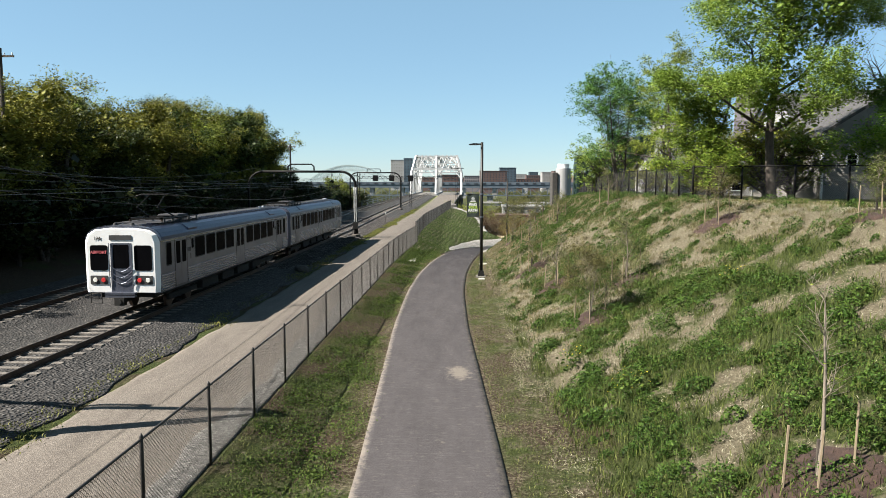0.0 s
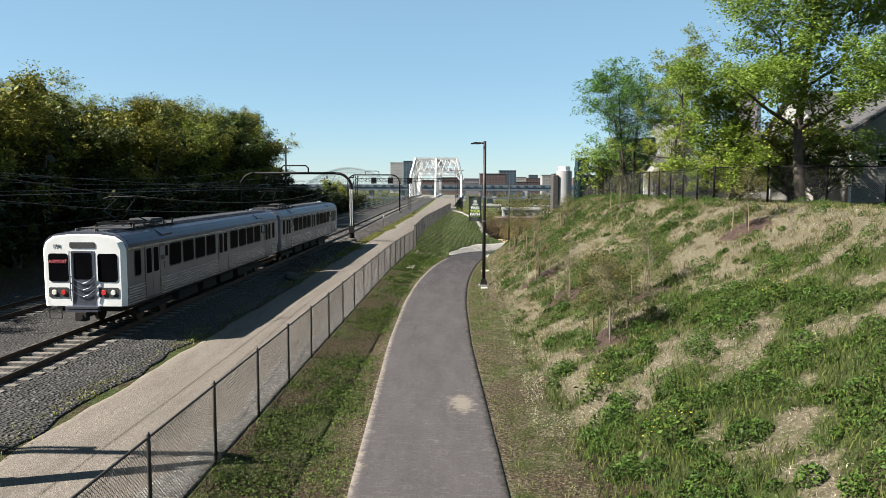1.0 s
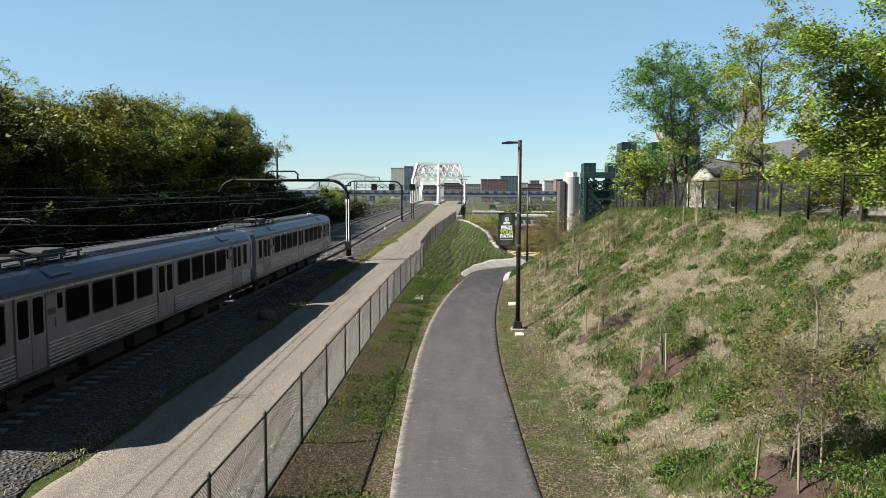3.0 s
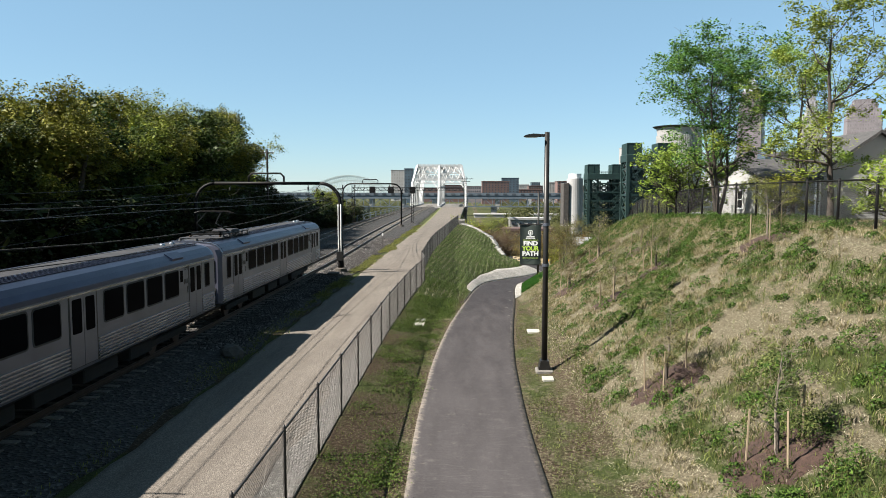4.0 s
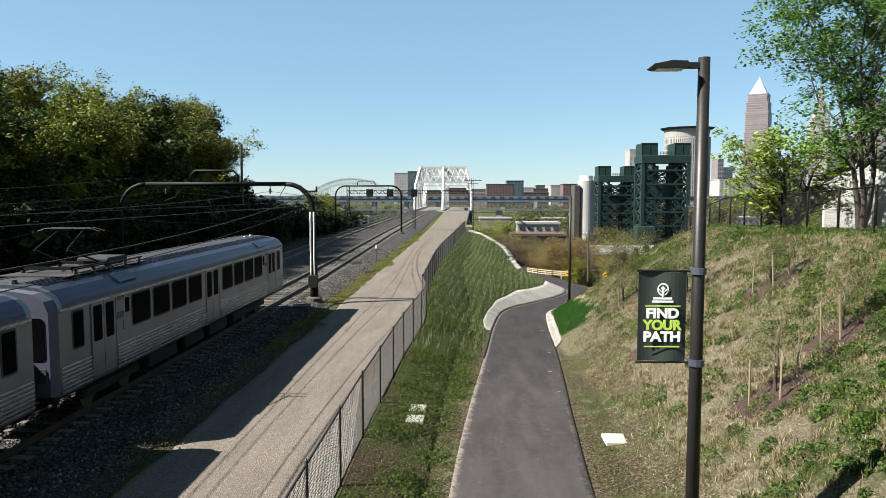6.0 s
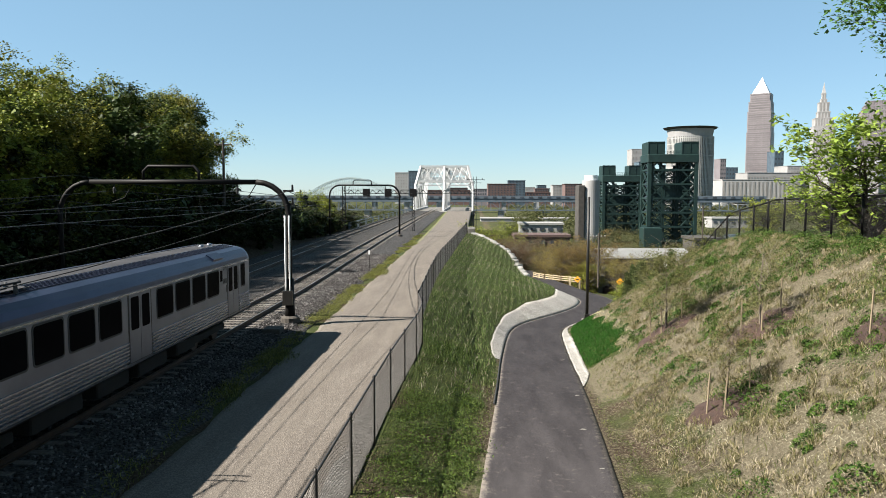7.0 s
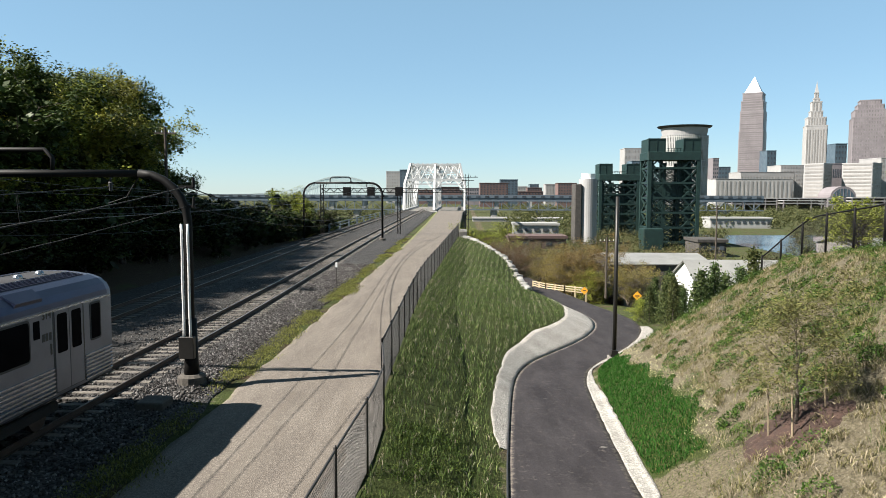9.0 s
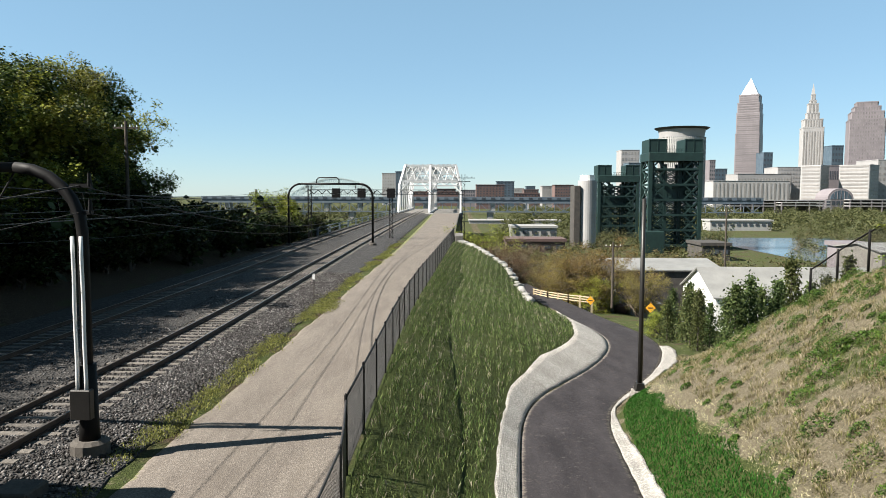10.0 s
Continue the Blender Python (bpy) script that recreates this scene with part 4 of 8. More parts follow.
# ---------------------------------------------------------------- wire fences
def chain_fence(name, line, zf, h, spacing, label, posts_mat, wire_mat, rail_r, post_r, pitch, wire_r, group):
    """Posts, a top rail and woven wire along a line of (x, y)."""
    f = thing(name, label, "fence", group)
    seg = [Vector((*p, 0)) for p in line]
    run = [0.0]
    for a, b in zip(seg[:-1], seg[1:]):
        run.append(run[-1] + (b - a).length)
    xs, ys = [p.x for p in seg], [p.y for p in seg]

    def at(s):
        x, y = float(np.interp(s, run, xs)), float(np.interp(s, run, ys))
        return x, y, float(zf(x, y))
    total = run[-1]
    n = int(total / spacing)
    post = Geo().tube([(0, 0, -0.3), (0, 0, h + 0.02), (0, 0, h + 0.07)], [post_r, post_r, post_r * 0.4], 8).mesh("post", True)
    post.materials.append(MATS[posts_mat])
    for i in range(n + 1):
        x, y, z = at(i * total / n)
        o = part("post", post, posts_mat, f)
        o.location = (x, y, z)
    step = spacing / 3
    m = int(total / step)
    part("top_rail", Geo().tube([(lambda p: (p[0], p[1], p[2] + h - 0.03))(at(i * total / m)) for i in range(m + 1)], rail_r, 6), posts_mat, f, "", True)
    part("tension_wire", Geo().tube([(lambda p: (p[0], p[1], p[2] + 0.08))(at(i * total / m)) for i in range(m + 1)], wire_r * 1.6, 4), wire_mat, f)
    wires_g = Geo()
    k = int(total / pitch)
    lean = h - 0.1
    for i in range(-int(lean / pitch), k):
        for s0, s1 in ((i * pitch, i * pitch + lean), (i * pitch + lean, i * pitch)):
            za, zb = 0.06, h - 0.04
            a, b = s0, s1
            lo, hi = min(a, b), max(a, b)
            if hi <= 0 or lo >= total:
                continue
            ta = (min(max(a, 0), total) - a) / (b - a)
            tb = (min(max(b, 0), total) - a) / (b - a)
            q = []
            for t in (ta, (ta + tb) / 2, tb):
                x, y, z = at(a + (b - a) * t)
                q.append((x, y, z + za + (zb - za) * t))
            wires_g.tube(q, wire_r, 3, False)
    me = bpy.data.meshes.new("wire_mesh")
    me.from_pydata(wires_g.v, [], wires_g.f)
    part("wire_mesh", me, wire_mat, f, "woven wire mesh")
    return f


def fence_foot(x, y):
    return np.maximum(ground_z(x - 0.25, y), 0.0) + 0.03


chain_fence("chain_link_fence", [(float(fence_x(y)), y) for y in (72.3, *np.arange(74, 155, 2.0))], fence_foot, 1.78, 3.0, "black chain-link fence along the top of the bank", "black_steel", "dark_wire", 0.028, 0.038, 0.068, 0.0040, "wire fences")
chain_fence("chain_link_fence", [(float(fence_x(y)), y) for y in (*np.arange(2, 66, 2.0), 67, 69.5, 71, 72.3)], fence_foot, 1.72, 3.0, "grey chain-link fence with dark posts beside the gravel road", "fence_steel", "fence_wire", 0.026, 0.036, 0.075, 0.0042, "wire fences")
HILL_FENCE = [(24, 35.0), (19.6, 36.2), (15.9, 36.7), (12.3, 39.2), (12.3, 46), (12.3, 53), (12.2, 60), (12.1, 67), (12.4, 74), (13.0, 80), (13.4, 86), (13.6, 90)]
chain_fence("chain_link_fence", HILL_FENCE, ground_z, 1.85, 2.45, "black chain-link fence along the top of the slope", "black_steel", "dark_wire", 0.035, 0.055, 0.085, 0.0028, "wire fences")


# ---------------------------------------------------------------- plants
def leaf_quads(rg, pts, size, flat=0.35, squash=0.62):
    """A leaf at each point, turned at random; flat: how far leaves lie level."""
    n = len(pts)
    nrm = rg.normal(size=(n, 3))
    nrm[:, 2] = nrm[:, 2] + np.sign(nrm[:, 2]) * flat * 2
    nrm /= np.linalg.norm(nrm, axis=1)[:, None]
    t = np.cross(nrm, rg.normal(size=(n, 3)))
    t /= np.linalg.norm(t, axis=1)[:, None] + 1e-9
    b = np.cross(nrm, t)
    s = (size * rg.uniform(0.6, 1.35, n))[:, None]
    t, b = t * s, b * s * squash
    bend = nrm * s * rg.uniform(-0.25, 0.25, n)[:, None]
    return np.stack([pts - t, pts - b * 0.9 + bend, pts + t * 1.1, pts + b * 0.9 + bend], 1)


def grow(seed, height, spread, trunk_r, first, leaves, size, clump, bark="bark", leaf="leaf_fresh", droop=0.0, stems=1, up=0.75, sparse=0.0, wander=0.09, flat=0.6, twigs=2, inner=0):
    """A tree's limbs and leaves: (limb mesh, crown mesh), standing at the origin. first: height of the lowest limb as a share; clump: radius of a spray of leaves."""
    rg = np.random.RandomState(seed)
    g = Geo()
    tips = []

    def limb(p, d, length, r, depth):
        pts, rs = [p], [r]
        n = (6, 4, 2, 2)[depth]
        for i in range(n):
            d = d + rg.normal(size=3) * (wander if depth == 0 else 0.2) + np.array([0, 0, 0.10 * up])
            d = d / np.linalg.norm(d)
            p = p + d * length / n
            pts.append(p)
            rs.append(r * (1 - 0.75 * (i + 1) / n))
            if depth >= 1:
                tips.append((p, depth))
            if depth < twigs and (depth > 0 or (i + 1) / n > first * 0.9):
                for _ in range(2 if depth < 2 else 1):
                    a = rg.uniform(0, 2 * np.pi)
                    side = np.array([np.cos(a), np.sin(a), rg.uniform(0.05, 0.7) * up - droop])
                    nd = d * 0.45 + side
                    nd /= np.linalg.norm(nd)
                    k = [spread * rg.uniform(0.7, 1.1) * (1.15 - 0.6 * abs((i + 1) / n - 0.5)), length * rg.uniform(0.45, 0.62), length * rg.uniform(0.4, 0.6)][depth]
                    limb(p, nd, k, rs[-1] * 0.62, depth + 1)
        g.tube([tuple(q) for q in pts], [max(0.003 + trunk_r * 0.02, q) for q in rs], 7 if depth == 0 else (5 if depth == 1 else 3), False)

    for s in range(stems):
        a = 2 * np.pi * s / max(stems, 1) + 0.5
        lean = 0.0 if stems == 1 else 0.22
        limb(np.array([0.18 * lean * np.cos(a), 0.18 * lean * np.sin(a), -0.15]), np.array([lean * np.cos(a), lean * np.sin(a), 1.0]), height * rg.uniform(0.74, 0.82), trunk_r, 0)
    if sparse:
        tips = [t for t in tips if rg.uniform() > sparse]
    c = np.array([t[0] for t in tips])
    w = np.array([t[1] for t in tips], float)
    mid = c[:, :2].mean(axis=0)
    top = c[:, 2].max()
    straight = lambda q: np.column_stack([q[:, :2] - mid * np.clip(q[:, 2:] / top, 0, 1) * 1.3, q[:, 2]])
    c = straight(c)
    k = np.array([spread / np.percentile(np.hypot(c[:, 0], c[:, 1]), 93)] * 2 + [(height - clump * 0.5) / top])
    c = c * k
    verts = straight(np.array(g.v)) * k
    out = w * (0.35 + np.hypot(c[:, 0], c[:, 1]) / spread)
    sprays = max(6, leaves // 38)
    pick = rg.choice(len(c), sprays, p=out / out.sum())
    hub = c[pick] + rg.normal(size=(sprays, 3)) * clump * 0.35
    each = rg.randint(0, sprays, leaves)
    ang, rad = rg.uniform(0, 2 * np.pi, leaves), clump * np.sqrt(rg.uniform(0, 1, leaves)) * rg.uniform(0.6, 1.25, sprays)[each]
    pts = hub[each] + np.stack([np.cos(ang) * rad, np.sin(ang) * rad, rg.normal(size=leaves) * clump * 0.26 - 0.35 * rad * rad / clump], 1)
    pts = pts[pts[:, 2] > height * first * 0.5]
    limbs = bpy.data.meshes.new("trunk")
    limbs.from_pydata([tuple(v) for v in verts], [], g.f)
    limbs.polygons.foreach_set("use_smooth", [True] * len(limbs.polygons))
    limbs.materials.append(MATS[bark])
    leaf_set = leaf_quads(rg, pts, size, flat)
    if inner:
        # large leaves deep inside the crown, which close it to the light
        core = c[rg.randint(0, len(c), inner)]
        core = core * np.array([0.68, 0.68, 0.9]) + rg.normal(size=(inner, 3)) * clump * 0.5
        core = core[core[:, 2] > height * 0.06]
        leaf_set = np.concatenate([leaf_set, leaf_quads(rg, core, size * 2.1, 0.2, 0.8)])
    crown = quads_mesh("crown", leaf_set)
    crown.materials.append(MATS[leaf])
    return limbs, crown


def tree(name, meshes, at, turn, scale, label, category="tree", group=""):
    t = thing(name, label, category, group)
    t.matrix_basis = pose(*at, 0, 0, turn) @ Matrix.Diagonal((scale[0], scale[0], scale[1], 1))
    for n, me in zip(("trunk", "crown"), meshes):
        part(n, me, "", t)
    return t


# the wood beyond the tracks
rg = random.Random(11)
BELT = [grow(21, 11.8, 4.1, 0.34, 0.10, 20000, 0.098, 0.70, "bark", "leaf_olive", inner=4000), grow(22, 11.4, 4.0, 0.34, 0.08, 20000, 0.098, 0.70, "bark", "leaf_dark", inner=4200),
        grow(23, 12.2, 4.2, 0.34, 0.10, 20000, 0.095, 0.70, "bark", "leaf_olive", inner=4000), grow(24, 12.8, 3.8, 0.30, 0.12, 4200, 0.075, 0.5, "bark", "leaf_lime", 0, 1, 0.8, 0.2, twigs=3)]
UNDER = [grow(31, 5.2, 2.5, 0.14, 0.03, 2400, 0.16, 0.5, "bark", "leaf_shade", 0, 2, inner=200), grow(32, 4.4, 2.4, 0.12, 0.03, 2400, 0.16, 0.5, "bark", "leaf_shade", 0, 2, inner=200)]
OLIVE, THINLY = "densely leaved olive-green tree in the wood", "bare-topped thinly leaved tree in the wood"
for i in range(23):
    y = -6 + i * 5.4 + rg.uniform(-1.1, 1.1)
    back = float(np.interp(y, [70, 84, 100, 112, 130], [0, -1.5, 0, 2.0, 5.0]))
    for row, (x, top) in enumerate(((-31.2, 13.7), (-36.6, 15.4))):
        k = rg.choice([0, 1, 2, 2, 0])
        if row == 1 and i in (8, 11, 14):
            k = 3
        xx = x + rg.uniform(-1.0, 1.0) - back
        z = float(ground_z(xx, y)) - 0.1
        s = (top + rg.uniform(-1.0, 0.8) + (1.0 if k == 3 else 0.0) + float(np.interp(y, [30, 50, 70, 80, 92, 100, 118], [-1.6, -0.6, 0.1, -0.4, 1.0, 1.6, 2.0])) - z) / (11.8, 11.4, 12.2, 12.8)[k]
        tree("woodland_tree", BELT[k], (xx, y + row * 2.3, z), rg.uniform(0, 360), (s * 1.0, s), THINLY if k == 3 else OLIVE, "tree", "trees of the wood")
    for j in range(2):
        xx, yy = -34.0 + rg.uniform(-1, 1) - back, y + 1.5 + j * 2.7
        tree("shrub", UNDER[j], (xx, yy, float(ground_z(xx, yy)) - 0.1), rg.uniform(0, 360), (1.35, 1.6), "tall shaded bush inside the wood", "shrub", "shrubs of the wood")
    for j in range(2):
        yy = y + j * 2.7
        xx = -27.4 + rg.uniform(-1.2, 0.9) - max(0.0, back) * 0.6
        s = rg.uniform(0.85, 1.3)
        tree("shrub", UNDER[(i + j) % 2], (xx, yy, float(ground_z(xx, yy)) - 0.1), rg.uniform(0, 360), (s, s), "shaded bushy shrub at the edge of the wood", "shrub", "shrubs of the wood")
# the tall dark trees that end the wood
for x, y, k, w, h in ((-40.2, 134.0, 1, 1.36, 1.50), (-39.6, 126.0, 1, 1.22, 1.40), (-36.2, 119.0, 2, 1.10, 1.25), (-45.5, 137.0, 1, 1.2, 1.3), (-38.0, 114.0, 0, 1.1, 1.2)):
    tree("woodland_tree", BELT[k], (x, y, float(ground_z(x, y)) - 0.1), x * 53 % 360, (w, h), "tall dark green tree at the end of the wood", "tree", "trees of the wood")

# trees on the top of the slope
BIG = grow(47, 15.4, 4.3, 0.23, 0.31, 98000, 0.066, 0.57, "bark", "leaf_lime", 0, 1, 0.8, twigs=3, inner=2500)
ELM = grow(42, 11.4, 3.5, 0.13, 0.20, 27000, 0.074, 0.46, "bark", "leaf_elm", 0, 3, 1.0, 0.15, twigs=3)
THIN = grow(43, 11.2, 3.1, 0.15, 0.26, 13000, 0.068, 0.38, "bark", "leaf_lime", 0, 1, 0.9, 0.35, twigs=3)
MAPLE = grow(44, 7.4, 2.3, 0.14, 0.18, 20000, 0.080, 0.50, "bark", "leaf_fresh")
LOW = grow(45, 4.4, 2.1, 0.12, 0.06, 6500, 0.082, 0.38, "bark", "leaf_lime", 0, 3)
BARE = grow(46, 10.0, 2.0, 0.2, 0.25, 40, 0.05, 0.4, "pale_bark", "leaf_lime", twigs=3)
for name, me, x, y, turn, s, label in (
        ("tree", BIG, 15.9, 37.6, 205, 1.0, "tall broad-crowned green tree behind the black fence"),
        ("tree", MAPLE, 13.2, 39.7, 80, 1.0, "young bright green maple behind the black fence"),
        ("tree", THIN, 14.8, 52.4, 10, 1.04, "slender tree with thin yellow-green leaves"),
        ("tree", ELM, 13.0, 62.0, 140, 1.12, "vase-shaped green elm behind the black fence"),
        ("tree", THIN, 15.6, 58.0, 200, 0.92, "slender tree with thin yellow-green leaves"),
        ("tree", MAPLE, 21.8, 37.6, 200, 0.92, "leafy green tree beside the grey house"),
        ("tree", BARE, 23.0, 40.0, 0, 1.12, "bare leafless tree beside the grey house"),
        ("tree", LOW, 20.9, 35.6, 0, 0.6, "low orange-tinged shrub beside the grey house"),
        ("tree", THIN, 26.5, 96.0, 60, 0.72, "slender tree with thin yellow-green leaves"),
        ("tree", LOW, 24.8, 97.5, 60, 1.3, "broad yellow-green tree below the slope's end"),
        ("tree", THIN, 32.5, 97.0, 160, 1.2, "slender tree with thin yellow-green leaves"),
        ("shrub", LOW, 12.9, 68.0, 75, 1.32, "tall yellow-green bush beside the elm"),
        ("shrub", LOW, 16.0, 78.0, 100, 0.8, "round yellow-green shrub behind the black fence"),
        ("shrub", LOW, 15.2, 83.5, 160, 0.7, "round yellow-green shrub behind the black fence"),
        ("shrub", LOW, 15.4, 45.2, 130, 0.75, "round yellow-green shrub behind the black fence"),
        ("shrub", LOW, 17.2, 48.5, 10, 0.8, "round yellow-green shrub behind the black fence"),
        ("shrub", LOW, 15.2, 48.0, 220, 0.7, "round yellow-green shrub behind the black fence"),
        ("shrub", LOW, 18.8, 45.0, 280, 0.75, "round yellow-green shrub behind the black fence"),
        ("shrub", LOW, 17.2, 41.6, 75, 1.2, "tall yellow-green bush behind the black fence"),
        ("shrub", LOW, 18.9, 42.4, 190, 1.1, "tall yellow-green bush behind the black fence"),
        ("shrub", LOW, 14.2, 56.5, 20, 0.6, "round yellow-green shrub behind the black fence")):
    tree(name, me, (x, y, float(ground_z(x, y)) - 0.05), turn, (s, s), label, "tree" if name == "tree" else "shrub", "trees on the slope's top" if name == "tree" else "shrubs on the slope's top")

# ---------------------------------------------------------------- houses behind the fence
def window(parent, x, y, z, w, h, face, name="window", sill=True):
    """A framed pane on a wall that faces -y or -x."""
    fr = Geo()
    t, d = 0.09, 0.05
    spans = ((-w / 2 - t, w / 2 + t, h, h + t), (-w / 2 - t, w / 2 + t, -t, 0), (-w / 2 - t, -w / 2, 0, h), (w / 2, w / 2 + t, 0, h), (-w / 2, w / 2, h * 0.48, h * 0.48 + 0.05))
    for a, b, c, e in spans:
        if face == "y":
            fr.box(x + a, x + b, y - d, y, z + c, z + e)
        else:
            fr.box(x - d, x, y + a, y + b, z + c, z + e)
    o = part(name, fr, "white_paint", parent, "white-framed window")
    pane = Geo()
    if face == "y":
        pane.box(x - w / 2, x + w / 2, y - 0.02, y - 0.005, z, z + h)
    else:
        pane.box(x - 0.02, x - 0.005, y - w / 2, y + w / 2, z, z + h)
    part("pane", pane, "tinted_glass", o)
    return o


def house(x0, x1, y0, y1, z0, eave, ridge, along, wall, label, boards=0.14, wins_y=(), wins_x=()):
    h = thing("house", label, "house", "houses behind the fence")
    w = Geo().box(x0, x1, y0, y1, z0, eave)
    ov = 0.35
    roof = Geo()
    if along == "y":
        xm = (x0 + x1) / 2
        w.prism([(x0, eave), (x1, eave), (xm, ridge)], "y", y0, y1)
        for s, xe in ((-1, x0 - ov), (1, x1 + ov)):
            ze = eave - ov * (ridge - eave) / ((x1 - x0) / 2)
            roof.prism([(xe, ze), (xm, ridge), (xm, ridge + 0.2), (xe, ze + 0.2)], "y", y0 - ov, y1 + ov)
    else:
        ym = (y0 + y1) / 2
        w.prism([(y0, eave), (y1, eave), (ym, ridge)], "x", x0, x1)
        for s, ye in ((-1, y0 - ov), (1, y1 + ov)):
            ze = eave - ov * (ridge - eave) / ((y1 - y0) / 2)
            roof.prism([(ye, ze), (ym, ridge), (ym, ridge + 0.2), (ye, ze + 0.2)], "x", x0 - ov, x1 + ov)
    part("wall", w, wall, h)
    part("roof", roof, "roof_shingle", h, "dark shingled pitched roof")
    n = int((eave - z0) / boards)
    for i in range(n):
        z = z0 + i * boards
        bd = Geo().prism([(y0, z), (y0 - 0.03, z), (y0 - 0.006, z + boards), (y0, z + boards)], "x", x0, x1)
        part("siding_board", bd, wall, h)
        bd = Geo().prism([(x0, z), (x0 - 0.03, z), (x0 - 0.006, z + boards), (x0, z + boards)], "y", y0, y1)
        part("siding_board", bd, wall, h)
    for cx, cy in ((x0, y0), (x1, y0), (x0, y1)):
        part("corner_board", Geo().box(cx - 0.06, cx + 0.06, cy - 0.06, cy + 0.06, z0, eave), "white_paint", h, "white corner board")
    for x, z, ww, hh in wins_y:
        window(h, x, y0 - 0.03, z, ww, hh, "y")
    for y, z, ww, hh in wins_x:
        window(h, x0 - 0.03, y, z, ww, hh, "x")
    return h


house(21.3, 29.8, 43.6, 54.0, 4.4, 8.9, 11.6, "y", "siding_grey", "grey clapboard house with white trim and a dark roof", 0.15, ((23.0, 7.0, 0.55, 0.6), (26.4, 6.7, 0.9, 1.2)), ((49.0, 6.6, 0.9, 1.2),))
house(27.5, 37.0, 60.0, 70.0, 4.4, 10.6, 13.6, "x", "siding_white", "white clapboard house with a dark pitched roof", 0.16, ((29.6, 7.2, 0.9, 1.3), (33.5, 7.2, 0.9, 1.3)), ((62.5, 7.0, 0.9, 1.3), (66.5, 7.0, 0.9, 1.3)))
house(17.4, 20.9, 66.6, 74.0, 3.0, 7.2, 8.4, "x", "siding_white", "low white house with a grey roof above the slope", 0.18, ((18.7, 5.0, 0.8, 1.3),), ((70.0, 5.2, 0.9, 1.2),))
house(21.6, 29.0, 67.5, 77.0, 3.0, 7.6, 10.2, "y", "siding_white", "white clapboard house with a dark gabled roof", 0.16, ((25.2, 5.2, 0.9, 1.3),), ((72.0, 5.2, 0.9, 1.2),))
lantern = thing("roof_lantern", "small white flat-topped roof lantern on a house", "roof lantern")
part("wall", Geo().box(20.7, 22.7, 71.0, 73.0, 7.2, 8.9), "white_paint", lantern)
part("roof", Geo().box(20.3, 23.1, 70.6, 73.4, 8.9, 9.15, 0.05), "roof_shingle", lantern, "dark flat roof")
part("pane", Geo().box(21.1, 22.2, 70.97, 71.02, 8.0, 8.7), "tinted_glass", lantern)
house(38.0, 48.0, 52.0, 62.0, 4.4, 12.4, 15.5, "y", "siding_white", "tall pale house with a white gable", 0.18, ((41, 9, 0.9, 1.3), (45, 9, 0.9, 1.3)), ((55, 9.5, 0.9, 1.3),))


